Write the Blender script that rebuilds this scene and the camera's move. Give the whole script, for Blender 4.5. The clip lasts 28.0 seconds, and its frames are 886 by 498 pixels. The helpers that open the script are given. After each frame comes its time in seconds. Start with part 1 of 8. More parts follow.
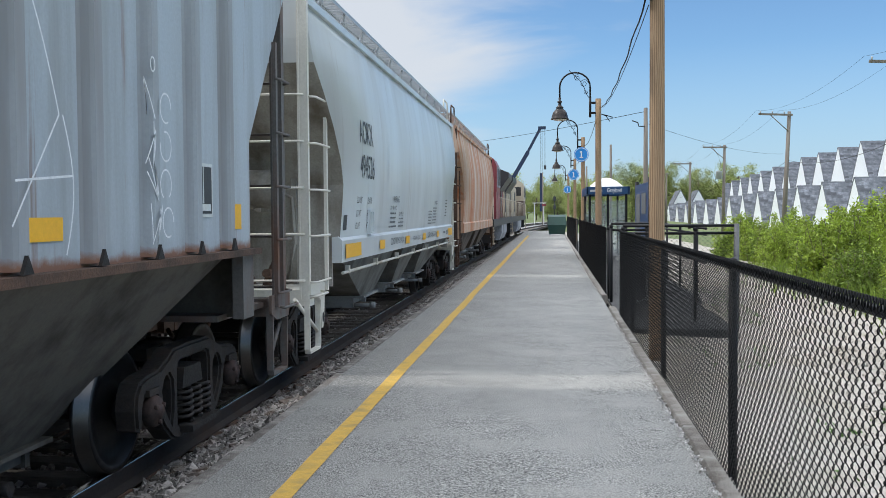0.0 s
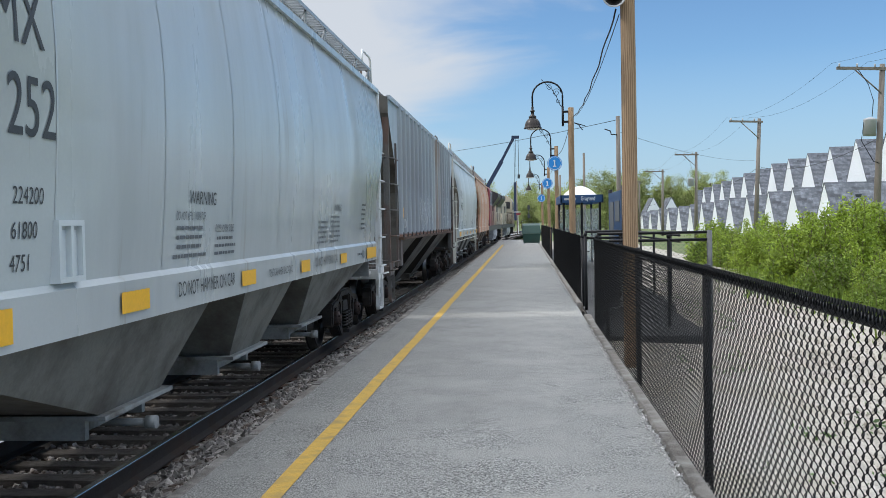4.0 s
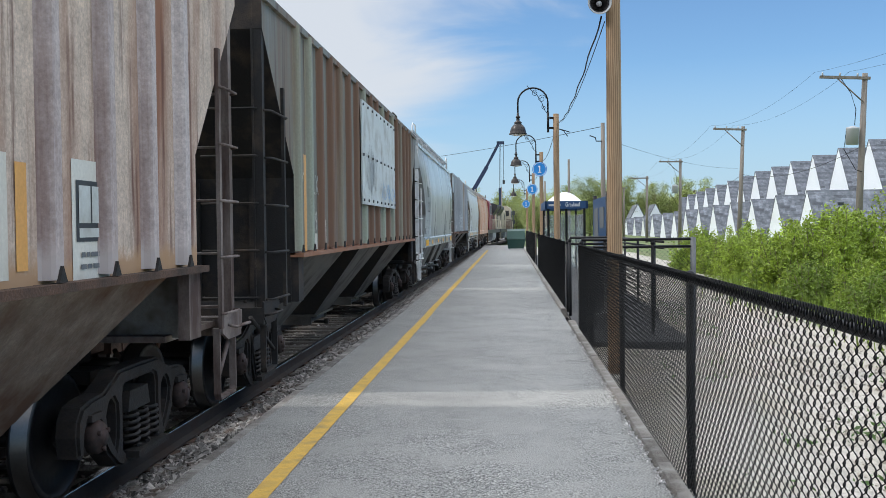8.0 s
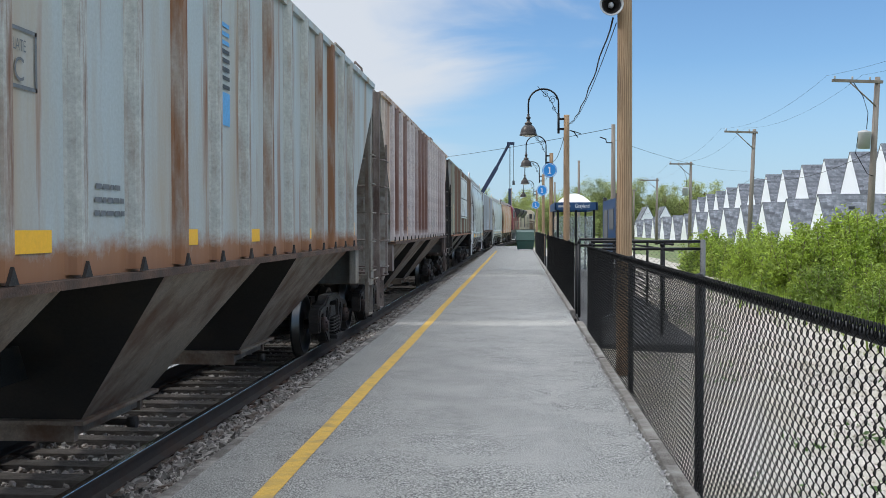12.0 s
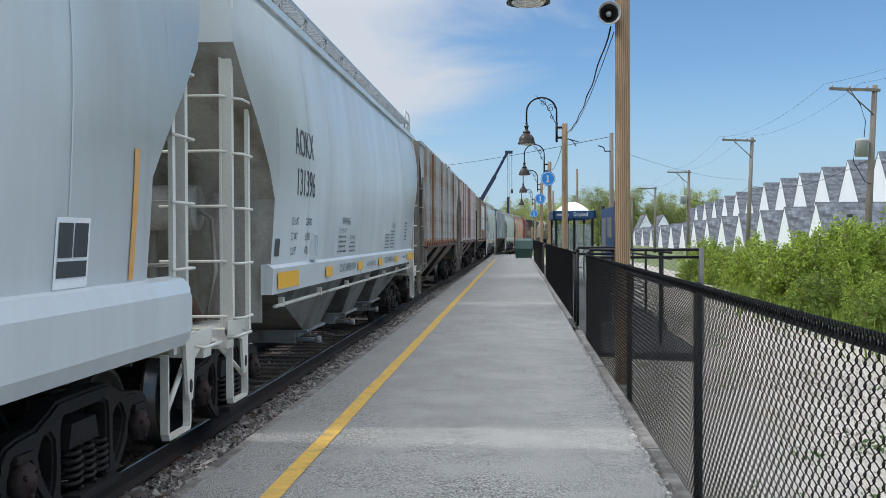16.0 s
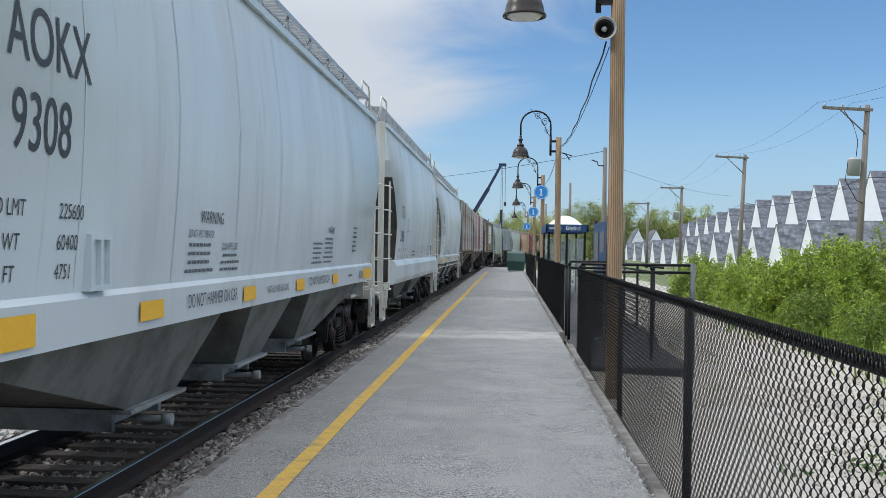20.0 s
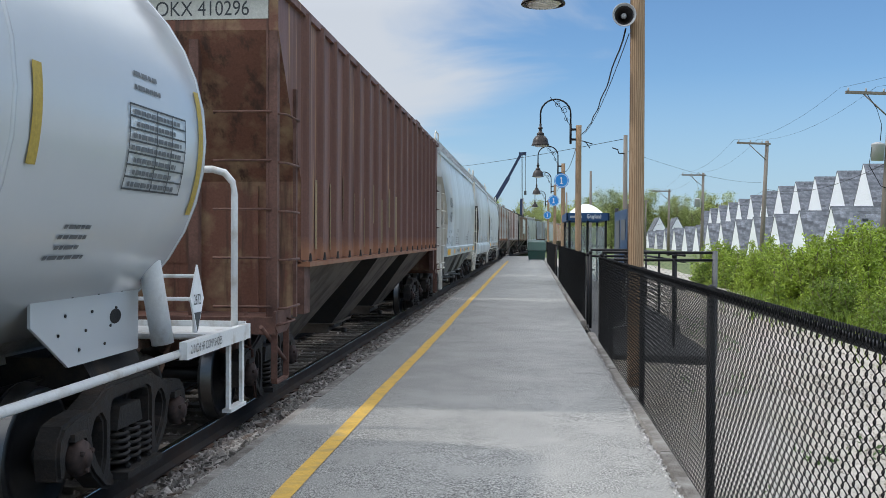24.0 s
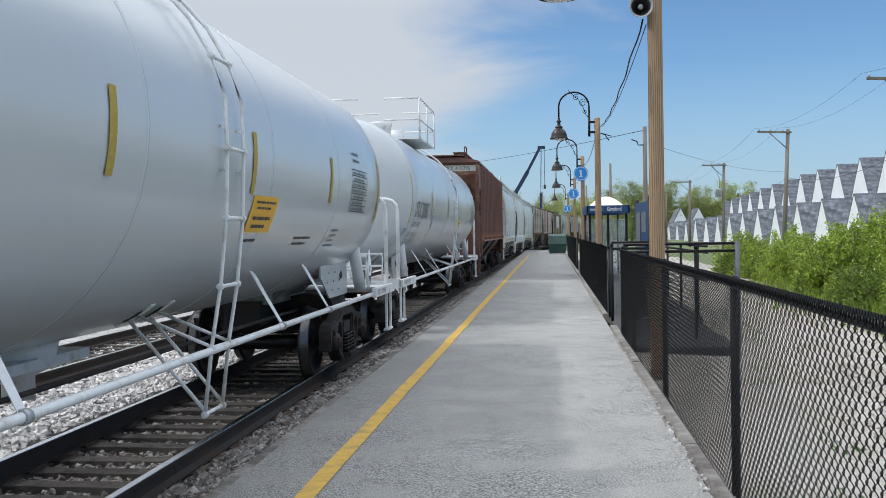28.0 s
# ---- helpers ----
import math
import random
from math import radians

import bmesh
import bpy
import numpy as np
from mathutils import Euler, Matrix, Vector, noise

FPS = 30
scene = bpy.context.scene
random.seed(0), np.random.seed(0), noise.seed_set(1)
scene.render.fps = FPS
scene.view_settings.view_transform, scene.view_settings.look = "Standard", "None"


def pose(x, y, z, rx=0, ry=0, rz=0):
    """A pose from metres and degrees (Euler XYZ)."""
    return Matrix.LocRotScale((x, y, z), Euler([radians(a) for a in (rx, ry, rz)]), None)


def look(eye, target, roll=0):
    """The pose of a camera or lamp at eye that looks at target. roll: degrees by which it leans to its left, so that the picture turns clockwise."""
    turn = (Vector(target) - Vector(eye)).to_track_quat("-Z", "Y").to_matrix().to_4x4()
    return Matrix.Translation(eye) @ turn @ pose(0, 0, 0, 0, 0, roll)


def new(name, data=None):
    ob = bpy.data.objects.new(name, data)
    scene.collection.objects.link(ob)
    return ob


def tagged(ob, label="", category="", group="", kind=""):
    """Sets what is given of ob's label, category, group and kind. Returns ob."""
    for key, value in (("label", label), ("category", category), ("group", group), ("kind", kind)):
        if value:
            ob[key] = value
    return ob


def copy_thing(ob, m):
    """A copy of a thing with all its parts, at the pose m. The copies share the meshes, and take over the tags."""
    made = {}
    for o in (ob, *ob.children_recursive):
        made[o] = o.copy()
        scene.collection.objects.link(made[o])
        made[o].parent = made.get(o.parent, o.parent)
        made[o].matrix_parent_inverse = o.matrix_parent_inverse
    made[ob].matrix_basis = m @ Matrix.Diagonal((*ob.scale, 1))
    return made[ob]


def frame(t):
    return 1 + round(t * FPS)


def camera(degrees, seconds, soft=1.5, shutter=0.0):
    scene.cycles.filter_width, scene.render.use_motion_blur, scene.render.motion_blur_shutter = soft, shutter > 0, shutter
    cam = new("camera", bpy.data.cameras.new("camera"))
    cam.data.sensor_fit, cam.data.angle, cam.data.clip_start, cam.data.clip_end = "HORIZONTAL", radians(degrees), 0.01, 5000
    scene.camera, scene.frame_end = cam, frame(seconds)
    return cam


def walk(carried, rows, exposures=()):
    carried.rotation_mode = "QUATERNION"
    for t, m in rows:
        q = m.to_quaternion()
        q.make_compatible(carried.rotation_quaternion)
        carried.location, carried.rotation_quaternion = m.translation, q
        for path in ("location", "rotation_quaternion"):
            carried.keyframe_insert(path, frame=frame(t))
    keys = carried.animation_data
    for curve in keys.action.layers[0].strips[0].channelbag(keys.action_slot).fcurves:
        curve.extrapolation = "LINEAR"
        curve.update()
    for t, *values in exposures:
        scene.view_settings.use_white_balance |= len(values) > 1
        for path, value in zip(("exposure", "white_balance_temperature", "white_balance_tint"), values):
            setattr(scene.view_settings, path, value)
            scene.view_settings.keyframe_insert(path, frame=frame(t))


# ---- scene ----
import itertools

EYE = (0.0, 0.0, 1.70)
cam = camera(48.27, 28.0, 0.75)
EXPOSURE = 0.0
CAM_ROWS = [
    (0.0, 6.21, -2.10, 0.40),
    (0.5, 6.31, -2.15, 0.66),
    (1.0, 6.49, -2.13, 0.83),
    (1.5, 6.54, -2.05, 0.65),
    (2.0, 6.41, -1.85, 0.66),
    (2.5, 6.08, -1.76, 0.67),
    (3.0, 5.65, -1.71, 0.73),
    (3.5, 5.21, -1.71, 0.79),
    (4.0, 4.74, -1.54, 1.10),
    (4.5, 4.18, -1.53, 1.40),
    (6.5, 2.68, -1.26, 1.33),
    (7.0, 3.06, -1.02, 1.16),
    (7.5, 3.48, -1.07, 1.05),
    (8.0, 3.86, -1.26, 0.69),
    (8.5, 4.20, -1.23, 0.78),
    (9.0, 4.32, -1.07, 0.61),
    (9.5, 4.27, -0.88, 0.43),
    (10.0, 4.20, -0.73, 0.48),
    (10.5, 4.23, -0.71, 0.65),
    (11.0, 4.33, -0.87, 0.76),
    (11.5, 4.37, -1.14, 0.34),
    (12.0, 4.40, -1.25, 0.12),
    (12.5, 4.52, -1.22, 0.11),
    (13.0, 4.64, -1.09, 0.24),
    (13.5, 4.66, -0.89, 0.32),
    (15.5, 4.36, -0.70, 0.21),
    (16.0, 4.31, -0.75, 0.22),
    (16.5, 4.31, -0.85, 0.25),
    (17.0, 4.25, -0.82, 0.00),
    (17.5, 4.25, -0.64, -0.07),
    (18.0, 4.26, -0.54, -0.09),
    (18.5, 4.25, -0.54, -0.08),
    (19.0, 4.14, -0.54, -0.18),
    (19.5, 3.95, -0.40, -0.43),
    (20.0, 3.87, -0.08, -0.77),
    (20.5, 3.81, 0.21, -0.76),
    (21.0, 3.67, 0.13, -0.77),
    (21.5, 3.62, -0.13, -0.59),
    (23.5, 4.86, -0.61, -0.36),
    (24.0, 5.06, -0.69, -0.24),
    (24.5, 5.19, -1.00, 0.05),
    (25.0, 5.20, -1.37, 0.19),
    (25.5, 5.06, -1.62, 0.19),
    (26.0, 4.89, -1.70, 0.43),
    (26.5, 5.01, -1.64, 0.48),
    (27.0, 5.55, -1.34, 0.84),
    (27.5, 6.09, -0.98, 0.86),
    (28.0, 6.23, -0.93, 0.90),
]

walk(cam, [(t, pose(*EYE, 90 + p, r, y)) for t, y, p, r in CAM_ROWS], [(0.0, EXPOSURE + 0.05, 6250, 10), (1.0, EXPOSURE, 6250, 10), (4.0, EXPOSURE - 0.03, 6250, 10), (7.0, EXPOSURE + 0.06, 6250, 10), (13.0, EXPOSURE + 0.05, 6250, 10), (16.5, EXPOSURE - 0.08, 6200, 10), (24.0, EXPOSURE - 0.09, 6200, 10), (28.0, EXPOSURE - 0.14, 6200, 10)])

# ---- world and sun ----
CLOUD_TOP = 16.0
SUN_FROM = Vector((-0.95, -0.09, 1.107)).normalized()
elev = math.asin(SUN_FROM.z)
world = bpy.data.worlds.new("sky")
scene.world = world
world.use_nodes = True
wn, wl = world.node_tree.nodes, world.node_tree.links
wn.clear()
w_out = wn.new("ShaderNodeOutputWorld")
w_bg = wn.new("ShaderNodeBackground")
w_sky = wn.new("ShaderNodeTexSky")
w_sky.sky_type = "NISHITA"
w_sky.sun_disc = False
w_sky.sun_elevation = elev
w_sky.sun_rotation = math.atan2(SUN_FROM.x, SUN_FROM.y)
w_sky.altitude = 200
w_sky.air_density = 1.0
w_sky.dust_density = 0.0
w_sky.ozone_density = 2.0
w_bg.inputs[1].default_value = 0.115
# thin bright cloud spread overhead and to the left of the line, clear blue to the right
w_tc = wn.new("ShaderNodeTexCoord")
w_map = wn.new("ShaderNodeMapping")
w_map.inputs["Rotation"].default_value = (0, 0.35, 0.2)
w_map.inputs["Scale"].default_value = (2.2, 1.2, 6.5)
w_noise = wn.new("ShaderNodeTexNoise")
w_noise.inputs["Scale"].default_value = 1.7
w_noise.inputs["Detail"].default_value = 8
w_noise.inputs["Roughness"].default_value = 0.52
w_noise.inputs["Distortion"].default_value = 0.5
w_dot = wn.new("ShaderNodeVectorMath")
w_dot.operation = "DOT_PRODUCT"
w_dot.inputs[1].default_value = (-1.0, 0.0, 0.90)
w_add = wn.new("ShaderNodeMath")
w_add.operation = "MULTIPLY_ADD"
w_add.inputs[1].default_value = 0.66
w_side = wn.new("ShaderNodeMapRange")
w_side.interpolation_type = "SMOOTHSTEP"
w_side.inputs[1].default_value = 0.475
w_side.inputs[2].default_value = 0.68
w_side.inputs[4].default_value = 0.92
w_glow = wn.new("ShaderNodeMapRange")
w_glow.inputs[1].default_value, w_glow.inputs[2].default_value = 0.22, 0.60
w_glow.inputs[3].default_value, w_glow.inputs[4].default_value = 6.4, CLOUD_TOP
w_col = wn.new("ShaderNodeMixRGB")
w_col.blend_type = "MULTIPLY"
w_col.inputs[0].default_value = 1.0
w_col.inputs[1].default_value = (0.955, 0.985, 1.02, 1)
w_mix = wn.new("ShaderNodeMixRGB")
wl.new(w_tc.outputs["Generated"], w_map.inputs[0])
wl.new(w_map.outputs[0], w_noise.inputs["Vector"])
wl.new(w_tc.outputs["Generated"], w_dot.inputs[0])
wl.new(w_noise.outputs[0], w_add.inputs[0])
wl.new(w_dot.outputs["Value"], w_add.inputs[2])
wl.new(w_add.outputs[0], w_side.inputs[0])
wl.new(w_glow.outputs[0], w_col.inputs[2])
# the veil closes overhead in all directions; a pale haze lies along the horizon
w_xyz = wn.new("ShaderNodeSeparateXYZ")
wl.new(w_tc.outputs["Generated"], w_xyz.inputs[0])
w_up = wn.new("ShaderNodeMapRange")
w_up.interpolation_type = "SMOOTHSTEP"
w_up.inputs[1].default_value, w_up.inputs[2].default_value, w_up.inputs[4].default_value = 0.34, 0.62, 0.9
w_max = wn.new("ShaderNodeMath")
w_max.operation = "MAXIMUM"
w_haze = wn.new("ShaderNodeMapRange")
w_haze.inputs[1].default_value, w_haze.inputs[2].default_value = 0.0, 0.16
w_haze.inputs[3].default_value, w_haze.inputs[4].default_value = 0.85, 0.0
w_low = wn.new("ShaderNodeMixRGB")
w_low.inputs[2].default_value = (3.6, 4.9, 6.4, 1)
wl.new(w_xyz.outputs[2], w_haze.inputs[0])
wl.new(w_haze.outputs[0], w_low.inputs[0])
w_tint = wn.new("ShaderNodeMixRGB")
w_tint.blend_type = "MULTIPLY"
w_tint.inputs[0].default_value = 1.0
w_tint.inputs[2].default_value = (0.80, 0.98, 1.12, 1)
wl.new(w_sky.outputs[0], w_tint.inputs[1])
wl.new(w_tint.outputs[0], w_low.inputs[1])
wl.new(w_xyz.outputs[2], w_up.inputs[0])
wl.new(w_side.outputs[0], w_max.inputs[0])
wl.new(w_up.outputs[0], w_max.inputs[1])
wl.new(w_xyz.outputs[2], w_glow.inputs[0])
wl.new(w_max.outputs[0], w_mix.inputs[0])
wl.new(w_low.outputs[0], w_mix.inputs[1])
wl.new(w_col.outputs[0], w_mix.inputs[2])
wl.new(w_mix.outputs[0], w_bg.inputs[0])
wl.new(w_bg.outputs[0], w_out.inputs[0])

sun = new("sun", bpy.data.lights.new("sun", "SUN"))
sun.data.energy = 1.6
sun.data.angle = radians(2.2)
sun.data.color = (1.0, 0.95, 0.87)
sun.matrix_world = look(SUN_FROM * 50, (0, 0, 0))


# ---- materials ----
def mat(name, col, rough=0.6, metal=0.0, dirt=None, dirt_amt=0.0, dirt_scale=1.2, streak=0.0, grain=0.08, grain_scale=40.0,
        bump=0.0, bump_scale=60.0, rand=0.0, stretch=(1, 1, 1), coat=0.0, run=None, run_amt=0.0, run_scale=5.0, rand_dirt=0.0, coarse=0.0, island=0.0, spec=0.5, low=None):
    """Base colour with fine grain, a second large-scale stain colour (streak stretches it upright), relief and gloss variation."""
    m = bpy.data.materials.new(name)
    m.use_nodes = True
    n, l = m.node_tree.nodes, m.node_tree.links
    b = n["Principled BSDF"]
    tc = n.new("ShaderNodeTexCoord")
    mp = n.new("ShaderNodeMapping")
    mp.inputs["Scale"].default_value = stretch
    l.new(tc.outputs["Object"], mp.inputs[0])
    fine = n.new("ShaderNodeTexNoise")
    fine.inputs["Scale"].default_value = grain_scale
    fine.inputs["Detail"].default_value = 4
    l.new(mp.outputs[0], fine.inputs["Vector"])
    hsv = n.new("ShaderNodeHueSaturation")
    hsv.inputs["Color"].default_value = (*col, 1)
    mr = n.new("ShaderNodeMapRange")
    mr.inputs[1].default_value, mr.inputs[2].default_value = 0.25, 0.75
    mr.inputs[3].default_value, mr.inputs[4].default_value = 1 - grain * 2, 1 + grain * 2
    fine.inputs["Roughness"].default_value = 0.7
    l.new(fine.outputs[0], mr.inputs[0])
    val = mr.outputs[0]
    if coarse:
        mid = n.new("ShaderNodeTexNoise")
        mid.inputs["Scale"].default_value = 7
        mid.inputs["Detail"].default_value = 7
        mid.inputs["Roughness"].default_value = 0.75
        l.new(mp.outputs[0], mid.inputs["Vector"])
        mrc = n.new("ShaderNodeMapRange")
        mrc.inputs[1].default_value, mrc.inputs[2].default_value = 0.3, 0.7
        mrc.inputs[3].default_value, mrc.inputs[4].default_value = 1 - coarse * 1.5, 1 + coarse * 1.5
        l.new(mid.outputs[0], mrc.inputs[0])
        mc = n.new("ShaderNodeMath")
        mc.operation = "MULTIPLY"
        l.new(val, mc.inputs[0])
        l.new(mrc.outputs[0], mc.inputs[1])
        val = mc.outputs[0]
    if island:
        ge = n.new("ShaderNodeNewGeometry")
        mri = n.new("ShaderNodeMapRange")
        mri.inputs[3].default_value, mri.inputs[4].default_value = 1 - island, 1 + island
        l.new(ge.outputs["Random Per Island"], mri.inputs[0])
        mi = n.new("ShaderNodeMath")
        mi.operation = "MULTIPLY"
        l.new(val, mi.inputs[0])
        l.new(mri.outputs[0], mi.inputs[1])
        val = mi.outputs[0]
    if rand:
        oi = n.new("ShaderNodeObjectInfo")
        mr2 = n.new("ShaderNodeMapRange")
        mr2.inputs[3].default_value, mr2.inputs[4].default_value = 1 - rand, 1 + rand
        l.new(oi.outputs["Random"], mr2.inputs[0])
        mm = n.new("ShaderNodeMath")
        mm.operation = "MULTIPLY"
        l.new(val, mm.inputs[0])
        l.new(mr2.outputs[0], mm.inputs[1])
        val = mm.outputs[0]
    l.new(val, hsv.inputs["Value"])
    colour = hsv.outputs[0]
    if dirt:
        mp2 = n.new("ShaderNodeMapping")
        mp2.inputs["Scale"].default_value = (1, 1, 1 - streak)
        l.new(tc.outputs["Object"], mp2.inputs[0])
        big = n.new("ShaderNodeTexNoise")
        big.inputs["Scale"].default_value = dirt_scale
        big.inputs["Detail"].default_value = 8
        big.inputs["Roughness"].default_value = 0.62
        l.new(mp2.outputs[0], big.inputs["Vector"])
        rp = n.new("ShaderNodeMapRange")
        rp.inputs[1].default_value, rp.inputs[2].default_value = 0.62 - 0.4 * dirt_amt, 0.82 - 0.3 * dirt_amt
        amount = big.outputs[0]
        if rand_dirt:
            od = n.new("ShaderNodeObjectInfo")
            ma = n.new("ShaderNodeMath")
            ma.operation = "MULTIPLY_ADD"
            ma.inputs[1].default_value = rand_dirt
            l.new(od.outputs["Random"], ma.inputs[0])
            l.new(amount, ma.inputs[2])
            mb = n.new("ShaderNodeMath")
            mb.operation = "SUBTRACT"
            mb.inputs[1].default_value = rand_dirt / 2
            l.new(ma.outputs[0], mb.inputs[0])
            amount = mb.outputs[0]
        l.new(amount, rp.inputs[0])
        mx = n.new("ShaderNodeMixRGB")
        mx.inputs[2].default_value = (*dirt, 1)
        l.new(rp.outputs[0], mx.inputs[0])
        l.new(colour, mx.inputs[1])
        colour = mx.outputs[0]
        rr = n.new("ShaderNodeMapRange")
        rr.inputs[3].default_value, rr.inputs[4].default_value = rough, min(1, rough + 0.3)
        l.new(rp.outputs[0], rr.inputs[0])
        l.new(rr.outputs[0], b.inputs["Roughness"])
    else:
        b.inputs["Roughness"].default_value = rough
    if run:
        mp3 = n.new("ShaderNodeMapping")
        mp3.inputs["Scale"].default_value = (1, 1, 0.06)
        mp3.inputs["Location"].default_value = (3.1, 1.7, 0.4)
        l.new(tc.outputs["Object"], mp3.inputs[0])
        drip = n.new("ShaderNodeTexNoise")
        drip.inputs["Scale"].default_value = run_scale
        drip.inputs["Detail"].default_value = 6
        drip.inputs["Roughness"].default_value = 0.65
        l.new(mp3.outputs[0], drip.inputs["Vector"])
        rp3 = n.new("ShaderNodeMapRange")
        rp3.inputs[1].default_value, rp3.inputs[2].default_value = 0.64 - 0.4 * run_amt, 0.74 - 0.3 * run_amt
        l.new(drip.outputs[0], rp3.inputs[0])
        mx3 = n.new("ShaderNodeMixRGB")
        mx3.inputs[2].default_value = (*run, 1)
        l.new(rp3.outputs[0], mx3.inputs[0])
        l.new(colour, mx3.inputs[1])
        colour = mx3.outputs[0]
    if low:
        # a ragged band of rust that has crept up from the sill: low = (z where it ends, z where it is full, colour)
        sep = n.new("ShaderNodeSeparateXYZ")
        l.new(tc.outputs["Object"], sep.inputs[0])
        rise = n.new("ShaderNodeMapRange")
        rise.inputs[1].default_value, rise.inputs[2].default_value = low[0], low[1]
        l.new(sep.outputs[2], rise.inputs[0])
        rag = n.new("ShaderNodeTexNoise")
        rag.inputs["Scale"].default_value, rag.inputs["Detail"].default_value, rag.inputs["Roughness"].default_value = 4.5, 8, 0.7
        l.new(tc.outputs["Object"], rag.inputs["Vector"])
        both = n.new("ShaderNodeMath")
        both.operation = "ADD"
        l.new(rise.outputs[0], both.inputs[0])
        l.new(rag.outputs[0], both.inputs[1])
        edge = n.new("ShaderNodeMapRange")
        edge.inputs[1].default_value, edge.inputs[2].default_value = 0.82, 1.15
        l.new(both.outputs[0], edge.inputs[0])
        mxl = n.new("ShaderNodeMixRGB")
        mxl.inputs[2].default_value = (*low[2], 1)
        l.new(edge.outputs[0], mxl.inputs[0])
        l.new(colour, mxl.inputs[1])
        colour = mxl.outputs[0]
    l.new(colour, b.inputs["Base Color"])
    b.inputs["Metallic"].default_value = metal
    b.inputs["Specular IOR Level"].default_value = spec
    if coat:
        b.inputs["Coat Weight"].default_value = coat
        b.inputs["Coat Roughness"].default_value = 0.15
    if bump:
        bt = n.new("ShaderNodeTexNoise")
        bt.inputs["Scale"].default_value = bump_scale
        bt.inputs["Detail"].default_value = 5
        l.new(mp.outputs[0], bt.inputs["Vector"])
        bp = n.new("ShaderNodeBump")
        bp.inputs["Strength"].default_value = min(1, bump)
        bp.inputs["Distance"].default_value = 0.02
        l.new(bt.outputs[0], bp.inputs["Height"])
        l.new(bp.outputs[0], b.inputs["Normal"])
    return m


def leaf_mat(name, col):
    """Thin leaves: half of the light goes through them."""
    m = mat(name, col, 0.55, grain=0.25, grain_scale=3, rand=0.15, island=0.4)
    n, l = m.node_tree.nodes, m.node_tree.links
    tr, mx = n.new("ShaderNodeBsdfTranslucent"), n.new("ShaderNodeMixShader")
    bs = n["Principled BSDF"]
    l.new(bs.inputs["Base Color"].links[0].from_socket, tr.inputs[0])
    mx.inputs[0].default_value = 0.35
    l.new(bs.outputs[0], mx.inputs[1])
    l.new(tr.outputs[0], mx.inputs[2])
    l.new(mx.outputs[0], n["Material Output"].inputs[0])
    return m


M = {}
M["asphalt"] = mat("asphalt", (0.355, 0.35, 0.33), 0.92, dirt=(0.45, 0.44, 0.415), dirt_amt=0.45, dirt_scale=1.3, grain=0.95, grain_scale=75, bump=0.9, bump_scale=85, coarse=0.11)
# darker grey towards the track, fading unevenly away from it
_n, _l = M["asphalt"].node_tree.nodes, M["asphalt"].node_tree.links
_tc, _sp, _no, _ma, _rp, _mx = (_n.new("ShaderNode" + q) for q in ("TexCoord", "SeparateXYZ", "TexNoise", "Math", "MapRange", "MixRGB"))
_no.inputs["Scale"].default_value, _no.inputs["Detail"].default_value = 0.9, 6
_ma.operation = "MULTIPLY_ADD"
_ma.inputs[1].default_value = 1.4
_rp.inputs[1].default_value, _rp.inputs[2].default_value, _rp.inputs[3].default_value, _rp.inputs[4].default_value = -1.6, 0.9, 0.55, 0.0
_mx.inputs[2].default_value = (0.17, 0.165, 0.155, 1)
_l.new(_tc.outputs["Object"], _sp.inputs[0])
_l.new(_tc.outputs["Object"], _no.inputs["Vector"])
_l.new(_no.outputs[0], _ma.inputs[0])
_l.new(_sp.outputs[0], _ma.inputs[2])
_l.new(_ma.outputs[0], _rp.inputs[0])
_l.new(_rp.outputs[0], _mx.inputs[0])
_bs = _n["Principled BSDF"]
_l.new(_bs.inputs["Base Color"].links[0].from_socket, _mx.inputs[1])
_l.new(_mx.outputs[0], _bs.inputs["Base Color"])
M["kerb_timber"] = mat("kerb_timber", (0.25, 0.225, 0.20), 0.9, dirt=(0.42, 0.40, 0.37), dirt_amt=0.45, dirt_scale=4, grain=0.3, grain_scale=30, bump=0.7, stretch=(8, 1, 8), rand=0.25)
M["edge_timber"] = mat("edge_timber", (0.17, 0.15, 0.135), 0.9, dirt=(0.36, 0.34, 0.31), dirt_amt=0.45, dirt_scale=4, grain=0.3, grain_scale=30, bump=0.7, stretch=(8, 1, 8), rand=0.25)
M["yellow_paint"] = mat("yellow_paint", (0.62, 0.385, 0.07), 0.8, dirt=(0.36, 0.27, 0.12), dirt_amt=0.35, dirt_scale=5, grain=0.1, bump=0.3, bump_scale=120)
M["ballast"] = mat("ballast", (0.17, 0.155, 0.14), 0.95, dirt=(0.10, 0.07, 0.05), dirt_amt=0.4, dirt_scale=2.5, grain=0.25, grain_scale=25, bump=1.0, bump_scale=35)
M["stone"] = mat("stone", (0.30, 0.28, 0.26), 0.95, dirt=(0.18, 0.12, 0.085), dirt_amt=0.35, dirt_scale=6, grain=0.25, grain_scale=18, bump=0.4, island=0.6)
M["stone_rusty"] = mat("stone_rusty", (0.255, 0.24, 0.225), 0.95, dirt=(0.15, 0.10, 0.075), dirt_amt=0.3, dirt_scale=2.5, grain=0.25, grain_scale=18, bump=0.4, island=0.6)
M["stone_pale"] = mat("stone_pale", (0.62, 0.60, 0.585), 0.95, dirt=(0.42, 0.40, 0.38), dirt_amt=0.35, dirt_scale=6, grain=0.2, grain_scale=18, bump=0.4, island=0.4)
